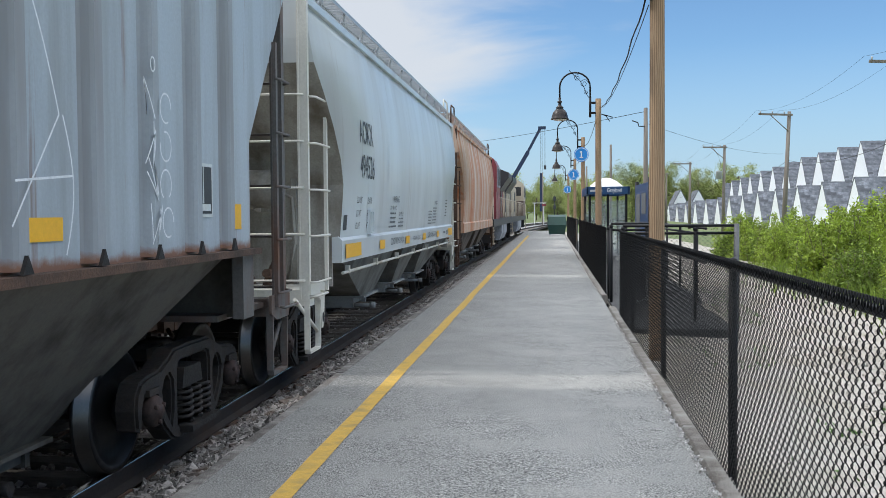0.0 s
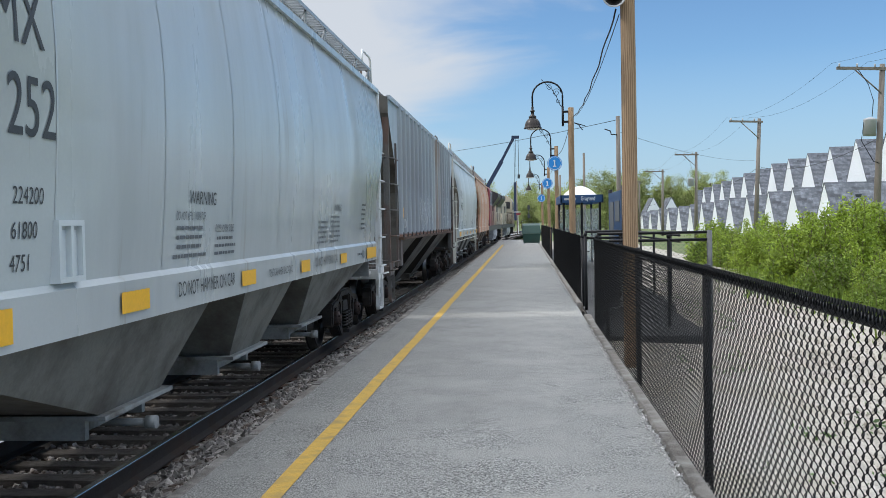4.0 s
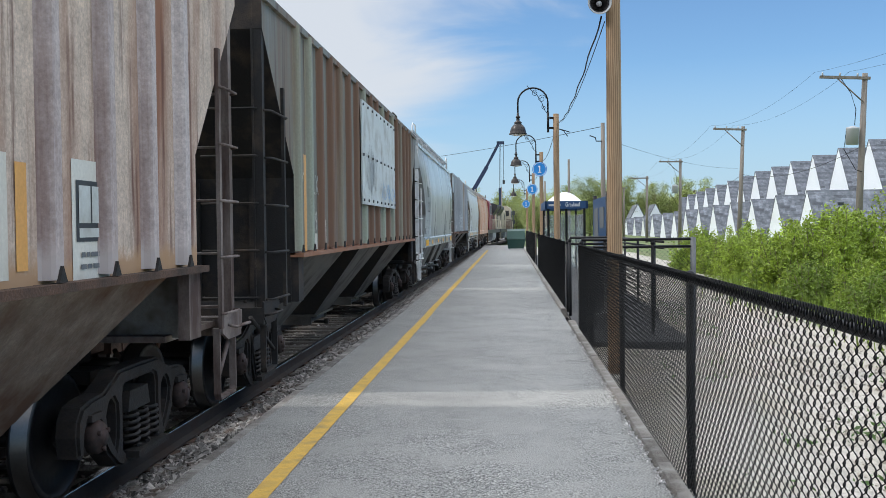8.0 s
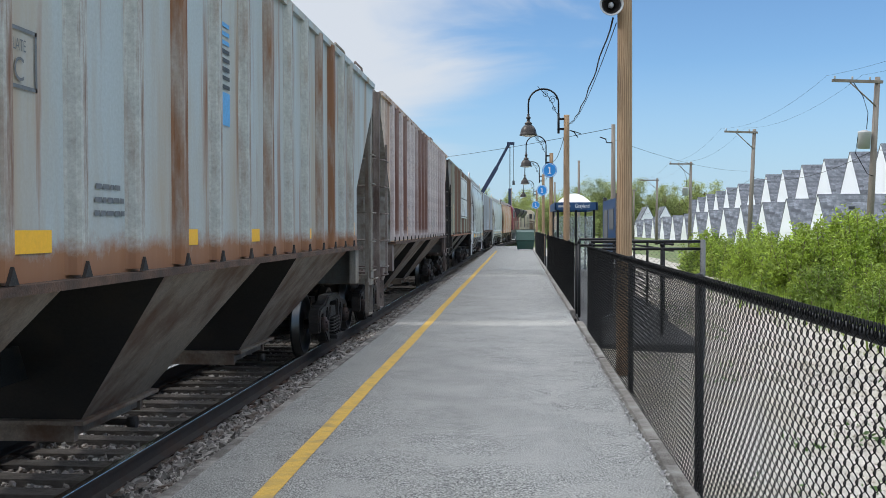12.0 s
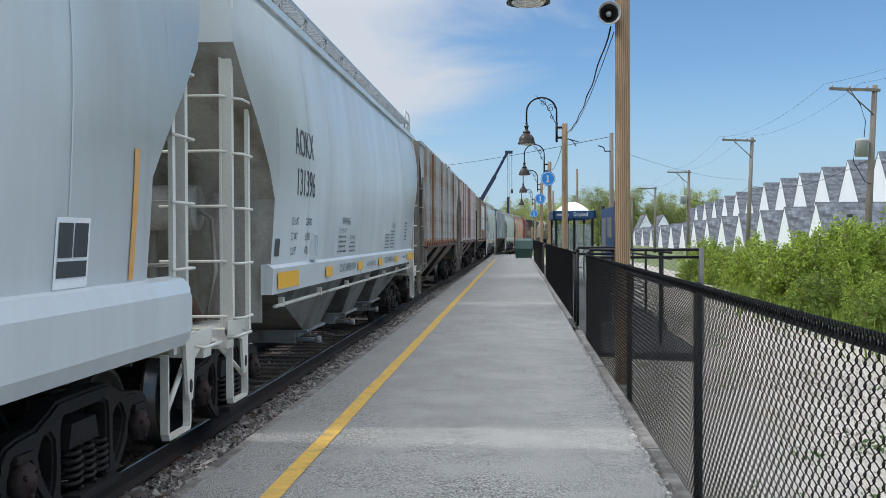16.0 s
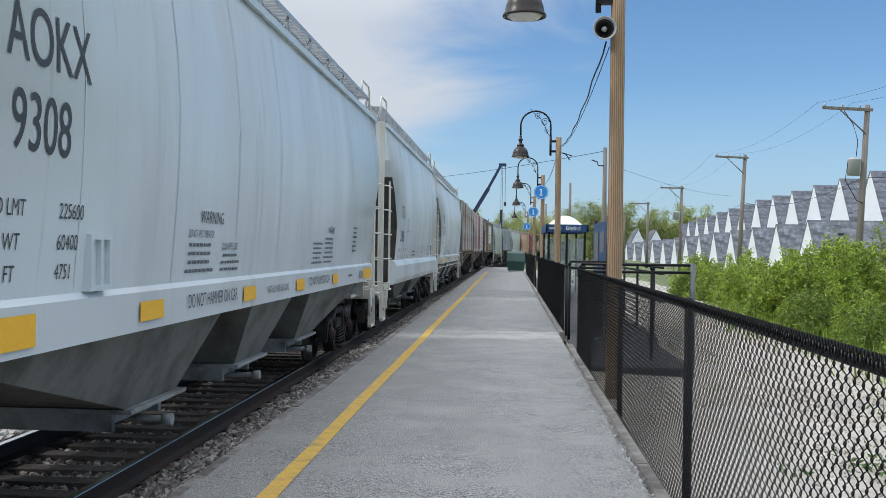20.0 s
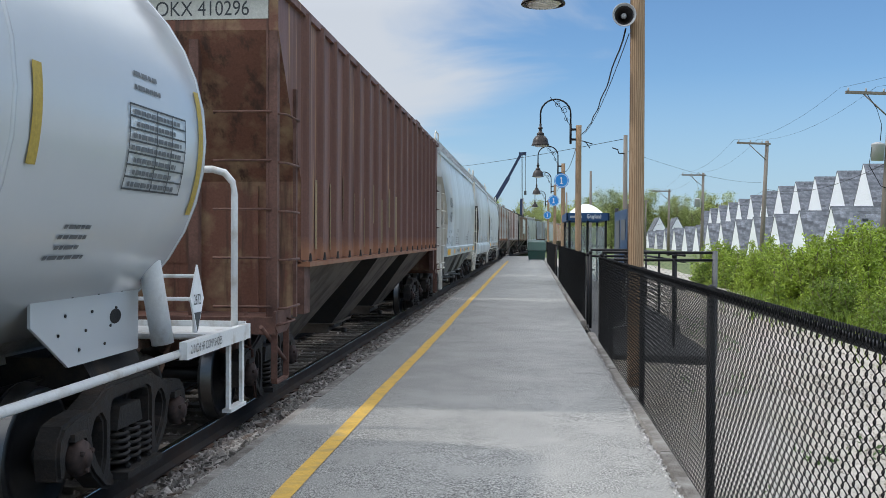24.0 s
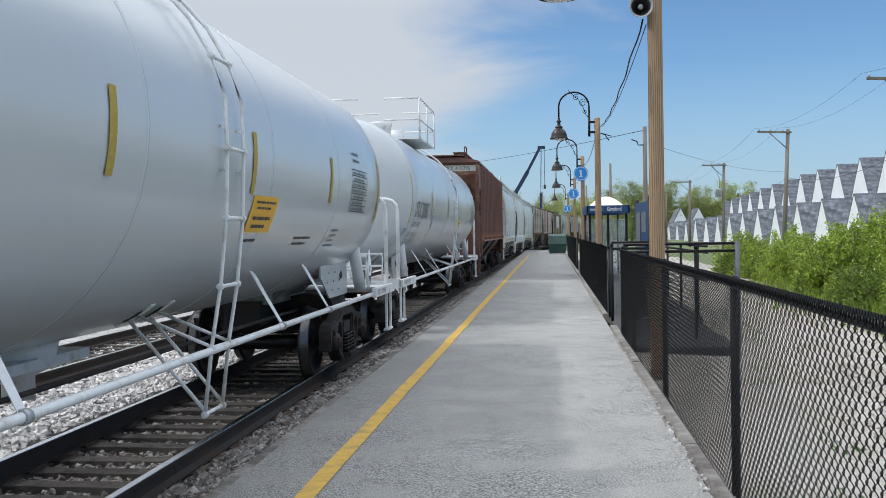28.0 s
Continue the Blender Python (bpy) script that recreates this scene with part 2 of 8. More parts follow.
M["ballast_pale"] = mat("ballast_pale", (0.42, 0.41, 0.40), 0.95, dirt=(0.22, 0.21, 0.20), dirt_amt=0.45, dirt_scale=5, grain=0.35, grain_scale=22, bump=1.0, bump_scale=30)
M["gravel"] = mat("gravel", (0.45, 0.42, 0.375), 0.95, dirt=(0.34, 0.31, 0.24), dirt_amt=0.4, dirt_scale=0.8, grain=0.28, grain_scale=30, bump=0.8, bump_scale=40)
M["tie"] = mat("tie", (0.105, 0.09, 0.078), 0.92, dirt=(0.19, 0.172, 0.15), dirt_amt=0.42, dirt_scale=3, grain=0.35, grain_scale=14, bump=0.9, stretch=(0.6, 8, 8), rand=0.3)
M["rail_side"] = mat("rail_side", (0.035, 0.03, 0.028), 0.75, metal=0.2, dirt=(0.06, 0.042, 0.034), dirt_amt=0.4, dirt_scale=2, grain=0.15)
M["rail_head"] = mat("rail_head", (0.62, 0.62, 0.63), 0.22, metal=1.0, grain=0.05)
M["black_iron"] = mat("black_iron", (0.010, 0.010, 0.012), 0.45, spec=0.25, grain=0.15)
M["wire_black"] = mat("wire_black", (0.006, 0.0065, 0.008), 0.5, spec=0.15, grain=0.1)
M["pole_wood"] = mat("pole_wood", (0.39, 0.27, 0.165), 0.85, dirt=(0.28, 0.185, 0.105), dirt_amt=0.42, dirt_scale=6, streak=0.93, grain=0.16, grain_scale=12, bump=0.3, stretch=(9, 9, 0.35))
# upright wavy growth rings laid over the pole's colour
_n, _l = M["pole_wood"].node_tree.nodes, M["pole_wood"].node_tree.links
_tc, _mp, _wv, _rp, _mx = (_n.new("ShaderNode" + q) for q in ("TexCoord", "Mapping", "TexWave", "MapRange", "MixRGB"))
_mp.inputs["Scale"].default_value = (1.0, 1.0, 0.16)
_wv.inputs["Scale"].default_value, _wv.inputs["Distortion"].default_value = 13.0, 6.0
_wv.inputs["Detail"].default_value, _wv.inputs["Detail Scale"].default_value = 3.0, 0.6
_rp.inputs[1].default_value, _rp.inputs[2].default_value, _rp.inputs[4].default_value = 0.50, 0.85, 0.75
_mx.inputs[2].default_value = (0.18, 0.105, 0.055, 1)
_l.new(_tc.outputs["Object"], _mp.inputs[0])
_l.new(_mp.outputs[0], _wv.inputs["Vector"])
_l.new(_wv.outputs["Fac"], _rp.inputs[0])
_l.new(_rp.outputs[0], _mx.inputs[0])
_bs = _n["Principled BSDF"]
_l.new(_bs.inputs["Base Color"].links[0].from_socket, _mx.inputs[1])
_l.new(_mx.outputs[0], _bs.inputs["Base Color"])
M["grey_wood"] = mat("grey_wood", (0.24, 0.21, 0.18), 0.9, dirt=(0.16, 0.14, 0.12), dirt_amt=0.4, dirt_scale=4, streak=0.9, grain=0.15, stretch=(8, 8, 0.5), grain_scale=12)
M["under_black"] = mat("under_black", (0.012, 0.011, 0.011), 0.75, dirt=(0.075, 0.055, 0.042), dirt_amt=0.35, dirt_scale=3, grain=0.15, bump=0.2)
M["truck_steel"] = mat("truck_steel", (0.019, 0.016, 0.0145), 0.65, dirt=(0.052, 0.038, 0.030), dirt_amt=0.42, dirt_scale=5, grain=0.25, bump=0.3)
M["rust_steel"] = mat("rust_steel", (0.10, 0.055, 0.035), 0.85, dirt=(0.05, 0.035, 0.028), dirt_amt=0.5, dirt_scale=3, grain=0.2, bump=0.3)
M["cap_rust"] = mat("cap_rust", (0.055, 0.03, 0.024), 0.7, dirt=(0.025, 0.02, 0.018), dirt_amt=0.45, dirt_scale=6, grain=0.2)
# near-black steel: the shade on the end-facing slope sheets is put into it
M["slope_shade_dark"] = mat("slope_shade_dark", (0.022, 0.019, 0.017), 0.85, dirt=(0.045, 0.034, 0.027), dirt_amt=0.3, dirt_scale=2, grain=0.15)
M["iron_dark"] = mat("iron_dark", (0.12, 0.115, 0.11), 0.65, dirt=(0.14, 0.07, 0.045), dirt_amt=0.42, dirt_scale=2.4, streak=0.6, grain=0.12)
M["post_grey"] = mat("post_grey", (0.13, 0.135, 0.14), 0.6, dirt=(0.08, 0.08, 0.08), dirt_amt=0.4, dirt_scale=4, grain=0.12)
M["wheel_steel"] = mat("wheel_steel", (0.010, 0.010, 0.011), 0.36, metal=0.0, grain=0.15)
M["tread"] = mat("tread", (0.13, 0.128, 0.125), 0.34, metal=1.0, grain=0.05)
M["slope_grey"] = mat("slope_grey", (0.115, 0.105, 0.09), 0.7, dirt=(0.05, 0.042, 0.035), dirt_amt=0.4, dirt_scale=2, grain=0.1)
M["slope_brown"] = mat("slope_brown", (0.13, 0.10, 0.075), 0.75, dirt=(0.05, 0.035, 0.028), dirt_amt=0.45, dirt_scale=2, grain=0.1)
# grey for bays under the pale smooth cars, darkened to include their shade
M["slope_shade_mid"] = mat("slope_shade_mid", (0.17, 0.17, 0.155), 0.65, dirt=(0.08, 0.07, 0.06), dirt_amt=0.45, dirt_scale=1.6, grain=0.08)
M["end_grey"] = mat("end_grey", (0.30, 0.31, 0.31), 0.6, dirt=(0.10, 0.085, 0.07), dirt_amt=0.4, dirt_scale=2.2, grain=0.08)
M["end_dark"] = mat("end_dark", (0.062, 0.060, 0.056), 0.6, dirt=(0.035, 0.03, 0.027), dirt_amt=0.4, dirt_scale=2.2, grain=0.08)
M["end_rust"] = mat("end_rust", (0.17, 0.072, 0.045), 0.7, dirt=(0.36, 0.26, 0.15), dirt_amt=0.36, dirt_scale=2.0, grain=0.12, run=(0.07, 0.035, 0.025), run_amt=0.3)
M["hopper_white"] = mat("hopper_white", (0.60, 0.645, 0.66), 0.34, dirt=(0.53, 0.555, 0.555), dirt_amt=0.35, dirt_scale=0.7, streak=0.8, grain=0.015, coat=0.25, run=(0.47, 0.475, 0.46), run_amt=0.07, run_scale=2.5)
M["hopper_grey"] = mat("hopper_grey", (0.475, 0.515, 0.525), 0.24, dirt=(0.40, 0.43, 0.435), dirt_amt=0.4, dirt_scale=0.7, streak=0.8, grain=0.015, coat=0.4, run=(0.33, 0.32, 0.30), run_amt=0.10, run_scale=3)
M["hopper_cream"] = mat("hopper_cream", (0.68, 0.665, 0.60), 0.45, dirt=(0.44, 0.38, 0.29), dirt_amt=0.33, dirt_scale=1.5, streak=0.7, grain=0.05)
M["hopper_tan"] = mat("hopper_tan", (0.52, 0.33, 0.21), 0.6, dirt=(0.66, 0.58, 0.50), dirt_amt=0.5, dirt_scale=2.2, streak=0.96, grain=0.06, run=(0.50, 0.17, 0.06), run_amt=0.42, run_scale=2.2)
M["hopper_blue_grey"] = mat("hopper_blue_grey", (0.41, 0.465, 0.51), 0.45, dirt=(0.27, 0.29, 0.30), dirt_amt=0.4, dirt_scale=1.6, streak=0.9, grain=0.05, run=(0.19, 0.09, 0.05), run_amt=0.07, run_scale=4, low=(1.74, 1.58, (0.24, 0.12, 0.075)))
M["rib_blue_grey"] = mat("rib_blue_grey", (0.41, 0.465, 0.51), 0.45, dirt=(0.27, 0.28, 0.29), dirt_amt=0.3, dirt_scale=1.1, streak=0.9, grain=0.06, rand_dirt=0.1, low=(1.74, 1.60, (0.24, 0.12, 0.075)))
M["hopper_rusty_grey"] = mat("hopper_rusty_grey", (0.385, 0.43, 0.435), 0.52, dirt=(0.37, 0.31, 0.235), dirt_amt=0.4, dirt_scale=1.4, streak=0.85, grain=0.06, run=(0.23, 0.095, 0.04), run_amt=0.22, run_scale=3, low=(2.0, 1.60, (0.27, 0.125, 0.06)))
M["rib_rusty_grey"] = mat("rib_rusty_grey", (0.41, 0.42, 0.39), 0.6, dirt=(0.21, 0.102, 0.052), dirt_amt=0.64, dirt_scale=3.2, streak=0.82, grain=0.1, coarse=0.12, run=(0.15, 0.06, 0.03), run_amt=0.26, run_scale=9, rand_dirt=0.36, low=(1.95, 1.62, (0.25, 0.115, 0.055)))
M["rib_rust_soft"] = mat("rib_rust_soft", (0.40, 0.43, 0.44), 0.55, dirt=(0.26, 0.15, 0.085), dirt_amt=0.5, dirt_scale=1.8, streak=0.9, grain=0.08, rand_dirt=0.2, low=(1.74, 1.60, (0.24, 0.12, 0.075)))
M["slope_rusty"] = mat("slope_rusty", (0.23, 0.185, 0.145), 0.7, dirt=(0.12, 0.062, 0.036), dirt_amt=0.5, dirt_scale=1.6, grain=0.14, coarse=0.15)
M["worn_iron"] = mat("worn_iron", (0.24, 0.20, 0.18), 0.65, dirt=(0.07, 0.042, 0.035), dirt_amt=0.62, dirt_scale=3, streak=0.75, grain=0.12)
M["end_pale"] = mat("end_pale", (0.29, 0.275, 0.255), 0.6, dirt=(0.13, 0.09, 0.07), dirt_amt=0.36, dirt_scale=5, grain=0.12)
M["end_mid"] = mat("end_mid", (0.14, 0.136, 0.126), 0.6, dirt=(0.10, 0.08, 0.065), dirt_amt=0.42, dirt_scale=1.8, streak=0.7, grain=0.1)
M["end_beige"] = mat("end_beige", (0.36, 0.35, 0.315), 0.6, dirt=(0.16, 0.135, 0.105), dirt_amt=0.45, dirt_scale=2.0, streak=0.6, grain=0.1)
M["dusty_iron"] = mat("dusty_iron", (0.25, 0.23, 0.20), 0.65, dirt=(0.14, 0.10, 0.075), dirt_amt=0.45, dirt_scale=4, streak=0.7, grain=0.12)
M["hopper_pink"] = mat("hopper_pink", (0.56, 0.45, 0.365), 0.62, dirt=(0.27, 0.125, 0.075), dirt_amt=0.5, dirt_scale=2.2, streak=0.90, grain=0.16, coarse=0.2, run=(0.15, 0.07, 0.05), run_amt=0.26, run_scale=9, low=(1.9, 1.6, (0.44, 0.27, 0.15)))
M["rib_pink"] = mat("rib_pink", (0.52, 0.45, 0.43), 0.62, dirt=(0.17, 0.085, 0.065), dirt_amt=0.5, dirt_scale=2.4, streak=0.92, grain=0.14, coarse=0.16, rand_dirt=0.4, low=(1.95, 1.62, (0.46, 0.40, 0.38)))
M["hopper_olive"] = mat("hopper_olive", (0.19, 0.19, 0.165), 0.55, dirt=(0.20, 0.115, 0.075), dirt_amt=0.45, dirt_scale=1.4, streak=0.92, grain=0.08, run=(0.08, 0.05, 0.035), run_amt=0.3, low=(1.78, 1.6, (0.28, 0.13, 0.07)))
M["rib_olive"] = mat("rib_olive", (0.34, 0.38, 0.30), 0.55, dirt=(0.18, 0.105, 0.07), dirt_amt=0.42, dirt_scale=1.1, streak=0.94, grain=0.08, rand_dirt=0.35)
M["hopper_brown"] = mat("hopper_brown", (0.19, 0.088, 0.064), 0.5, dirt=(0.09, 0.04, 0.03), dirt_amt=0.42, dirt_scale=1.3, streak=0.9, grain=0.12, run=(0.40, 0.23, 0.12), run_amt=0.17, run_scale=6, low=(2.0, 1.6, (0.26, 0.115, 0.06)))
M["brown_iron"] = mat("brown_iron", (0.14, 0.068, 0.05), 0.65, dirt=(0.065, 0.034, 0.026), dirt_amt=0.45, dirt_scale=3, grain=0.15)
M["patch_white"] = mat("patch_white", (0.62, 0.66, 0.65), 0.5, dirt=(0.4, 0.4, 0.36), dirt_amt=0.4, dirt_scale=2, grain=0.05)
M["tank_white"] = mat("tank_white", (0.535, 0.56, 0.58), 0.24, grain=0.006, grain_scale=3, coat=0.3)
M["white_paint"] = mat("white_paint", (0.74, 0.75, 0.75), 0.4, dirt=(0.45, 0.40, 0.34), dirt_amt=0.25, dirt_scale=4, grain=0.04)
M["reflector"] = mat("reflector", (0.86, 0.46, 0.02), 0.45, grain=0.04)
M["old_yellow"] = mat("old_yellow", (0.42, 0.30, 0.05), 0.6, grain=0.12)
M["orange_stripe"] = mat("orange_stripe", (0.70, 0.36, 0.10), 0.5, grain=0.06)
M["ink"] = mat("ink", (0.045, 0.05, 0.055), 0.6, grain=0.1)
M["ink_pale"] = mat("ink_pale", (0.55, 0.55, 0.50), 0.6, grain=0.1)
M["ink_soft"] = mat("ink_soft", (0.13, 0.14, 0.15), 0.6, grain=0.1)
M["ink_yellow"] = mat("ink_yellow", (0.30, 0.22, 0.12), 0.6, grain=0.2)
M["spray_white"] = mat("spray_white", (0.72, 0.74, 0.76), 0.6, grain=0.1)
M["spray_blue"] = mat("spray_blue", (0.10, 0.33, 0.62), 0.5, grain=0.1)
M["sign_blue"] = mat("sign_blue", (0.03, 0.26, 0.68), 0.4, grain=0.04)
M["fascia_blue"] = mat("fascia_blue", (0.012, 0.055, 0.15), 0.45, grain=0.06)
M["sign_white"] = mat("sign_white", (0.82, 0.83, 0.84), 0.5, grain=0.03)
M["bin_green"] = mat("bin_green", (0.010, 0.050, 0.038), 0.5, dirt=(0.03, 0.055, 0.042), dirt_amt=0.3, grain=0.08)
M["siding"] = mat("siding", (0.86, 0.89, 0.93), 0.6, grain=0.04, grain_scale=8)
M["shingle"] = mat("shingle", (0.19, 0.205, 0.235), 0.92, dirt=(0.12, 0.13, 0.15), dirt_amt=0.5, dirt_scale=1.6, grain=0.25, grain_scale=4)
# courses of shingle tabs in uneven greys
_n, _l = M["shingle"].node_tree.nodes, M["shingle"].node_tree.links
_tc, _sp, _cb, _bk, _mx = (_n.new("ShaderNode" + q) for q in ("TexCoord", "SeparateXYZ", "CombineXYZ", "TexBrick", "MixRGB"))
_bk.inputs["Scale"].default_value, _bk.inputs["Brick Width"].default_value, _bk.inputs["Row Height"].default_value = 1.0, 1.1, 0.30
_bk.inputs["Mortar Size"].default_value, _bk.inputs["Bias"].default_value = 0.0, 0.0
_bk.inputs["Color1"].default_value, _bk.inputs["Color2"].default_value = (0.55, 0.55, 0.55, 1), (1.3, 1.3, 1.3, 1)
_mx.blend_type, _mx.inputs[0].default_value = "MULTIPLY", 1.0
_l.new(_tc.outputs["Object"], _sp.inputs[0])
_l.new(_sp.outputs[0], _cb.inputs[0])
_l.new(_sp.outputs[2], _cb.inputs[1])
_l.new(_cb.outputs[0], _bk.inputs["Vector"])
_bs = _n["Principled BSDF"]
_l.new(_bs.inputs["Base Color"].links[0].from_socket, _mx.inputs[1])
_l.new(_bk.outputs["Color"], _mx.inputs[2])
_l.new(_mx.outputs[0], _bs.inputs["Base Color"])
M["leaf_bright"] = leaf_mat("leaf_bright", (0.27, 0.36, 0.045))
M["leaf"] = leaf_mat("leaf", (0.17, 0.25, 0.034))
M["leaf_dark"] = mat("leaf_dark", (0.075, 0.15, 0.03), 0.6, grain=0.3, grain_scale=1.5, rand=0.2)
M["leaf_pale"] = mat("leaf_pale", (0.33, 0.38, 0.12), 0.6, grain=0.3, grain_scale=1.5, rand=0.2)
M["bark"] = mat("bark", (0.12, 0.09, 0.065), 0.9, grain=0.25, bump=0.6, bump_scale=20)
M["grass"] = mat("grass", (0.10, 0.15, 0.04), 0.9, dirt=(0.22, 0.19, 0.12), dirt_amt=0.4, dirt_scale=0.6, grain=0.25, grain_scale=12, bump=0.8, bump_scale=14)
M["loco_red"] = mat("loco_red", (0.24, 0.045, 0.055), 0.45, dirt=(0.06, 0.03, 0.025), dirt_amt=0.3, grain=0.08)
M["loco_dark"] = mat("loco_dark", (0.035, 0.033, 0.035), 0.5, grain=0.1)
M["loco_tan"] = mat("loco_tan", (0.50, 0.43, 0.33), 0.5, grain=0.1)
M["crane_blue"] = mat("crane_blue", (0.02, 0.035, 0.085), 0.5, grain=0.08)
M["galv"] = mat("galv", (0.45, 0.46, 0.47), 0.45, metal=0.6, grain=0.08)
M["grey_metal"] = mat("grey_metal", (0.42, 0.43, 0.44), 0.5, metal=0.1, grain=0.08)
M["lamp_bronze"] = mat("lamp_bronze", (0.035, 0.03, 0.028), 0.35, metal=0.5, grain=0.1)
M["loco_grey"] = mat("loco_grey", (0.34, 0.36, 0.40), 0.5, dirt=(0.12, 0.10, 0.09), dirt_amt=0.35, grain=0.08)
M["loco_brown"] = mat("loco_brown", (0.20, 0.13, 0.10), 0.55, dirt=(0.09, 0.07, 0.06), dirt_amt=0.4, grain=0.08)
M["milk_glass"] = mat("milk_glass", (0.75, 0.73, 0.68), 0.3, grain=0.03)

glass = bpy.data.materials.new("glass")
glass.use_nodes = True
_g = glass.node_tree.nodes["Principled BSDF"]
_g.inputs["Base Color"].default_value = (0.75, 0.8, 0.8, 1)
_g.inputs["Roughness"].default_value = 0.05
_g.inputs["Transmission Weight"].default_value = 0.9
_g.inputs["IOR"].default_value = 1.1
M["glass"] = glass


# ---- mesh tools ----
def face(bm, pts):
    return bm.faces.new([bm.verts.new(p) for p in pts])


def box(bm, c, s, m=None, top=None):
    """A box of centre c and size s; top scales the upper face in x and y."""
    x, y, z = (q / 2 for q in s)
    k = top or (1, 1)
    pts = [Vector((sx * x * (k[0] if sz > 0 else 1), sy * y * (k[1] if sz > 0 else 1), sz * z)) for sz in (-1, 1) for sy in (-1, 1) for sx in (-1, 1)]
    if m is not None:
        pts = [m @ p for p in pts]
    v = [bm.verts.new(p + Vector(c)) for p in pts]
    for f in ((0, 2, 3, 1), (4, 5, 7, 6), (0, 1, 5, 4), (2, 6, 7, 3), (0, 4, 6, 2), (1, 3, 7, 5)):
        bm.faces.new([v[i] for i in f])


def bbox(bm, a, b):
    """A box between two corners."""
    box(bm, [(p + q) / 2 for p, q in zip(a, b)], [abs(q - p) for p, q in zip(a, b)])


def loft(bm, rings, caps=True, closed=True, smooth=False):
    """Skin between rings of equal length."""
    vs = [[bm.verts.new(p) for p in r] for r in rings]
    n = len(rings[0])
    for a, b in zip(vs, vs[1:]):
        for i in range(n if closed else n - 1):
            f = bm.faces.new((a[i], a[(i + 1) % n], b[(i + 1) % n], b[i]))
            f.smooth = smooth
    if caps:
        bm.faces.new(list(reversed(vs[0])))
        bm.faces.new(vs[-1])


def ring(c, u, v, r, n, r2=None):
    r2 = r if r2 is None else r2
    return [c + u * (r * math.cos(2 * math.pi * i / n)) + v * (r2 * math.sin(2 * math.pi * i / n)) for i in range(n)]


def frame_of(d):
    d = d.normalized()
    u = d.cross(Vector((0, 0, 1)))
    u = u.normalized() if u.length > 1e-4 else Vector((1, 0, 0))
    return u, u.cross(d).normalized()


def rod(bm, a, b, r, n=8, r2=None, smooth=True):
    a, b = Vector(a), Vector(b)
    u, v = frame_of(b - a)
    loft(bm, [ring(a, u, v, r, n), ring(b, u, v, r if r2 is None else r2, n)], smooth=smooth)


def tube(bm, pts, r, n=6):
    pts = [Vector(p) for p in pts]
    rings = []
    u0 = None
    for i, p in enumerate(pts):
        d = pts[min(i + 1, len(pts) - 1)] - pts[max(i - 1, 0)]
        u, v = frame_of(d)
        if u0 is not None and abs(d.normalized().z) > 0.98:
            u = (u0 - d.normalized() * u0.dot(d.normalized())).normalized()
            v = u.cross(d.normalized())
        u0 = u
        rings.append(ring(p, u, v, r, n))
    loft(bm, rings, smooth=True)


def spin(bm, prof, n=20, axis="z", c=(0, 0, 0), smooth=True):
    """Turn a profile of (radius, height) round an axis."""
    c = Vector(c)
    ax = {"x": (Vector((0, 1, 0)), Vector((0, 0, 1)), Vector((1, 0, 0))), "y": (Vector((0, 0, 1)), Vector((1, 0, 0)), Vector((0, 1, 0))),
          "z": (Vector((1, 0, 0)), Vector((0, 1, 0)), Vector((0, 0, 1)))}[axis]
    loft(bm, [ring(c + ax[2] * h, ax[0], ax[1], max(r, 1e-4), n) for r, h in prof], smooth=smooth)


def prism(bm, poly, a, b, axis="x"):
    """Extrude a polygon between a and b along an axis; poly holds the other two coordinates."""
    if axis == "x":
        f = lambda p, t: (t, p[0], p[1])
    elif axis == "y":
        f = lambda p, t: (p[0], t, p[1])
    else:
        f = lambda p, t: (p[0], p[1], t)
    loft(bm, [[f(p, a) for p in poly], [f(p, b) for p in poly]])


def mesh_of(name, bm, material, flat=False):
    bmesh.ops.recalc_face_normals(bm, faces=bm.faces)
    me = bpy.data.meshes.new(name)
    bm.to_mesh(me)
    bm.free()
    for mm in (material if isinstance(material, (list, tuple)) else [material]):
        me.materials.append(mm)
    return me


def part(name, bm, material, parent=None, label="", at=None):
    ob = new(name, bm if isinstance(bm, bpy.types.Mesh) else mesh_of(name, bm, material))
    if parent is not None:
        ob.parent = parent
    if at is not None:
        ob.matrix_basis = at
    if label:
        ob["label"] = label
    return ob


def thing(name, label, category, group="", kind="", at=None):
    ob = tagged(new(name), label, category, group, kind)
    if at is not None:
        ob.matrix_basis = at
    return ob


def lettering(parent, text, y0, z0, height, material, surf, wide=0.7, name="lettering", rise=0.0):
    """Flat letters of the built-in font, laid on a side: surf(z) gives x. y0 is the left end as read from the platform."""
    cu = bpy.data.curves.new(name, "FONT")
    cu.body = text
    cu.size = height / 0.70
    ob = bpy.data.objects.new(name, cu)
    me = bpy.data.meshes.new_from_object(ob)
    bpy.data.objects.remove(ob)
    for v in me.vertices:
        lx, ly = v.co.x * wide, v.co.y
        z = z0 + ly + rise * lx
        v.co = (surf(z) + 0.006, y0 + lx, z)
    me.materials.append(material)
    return part(name, me, None, parent)


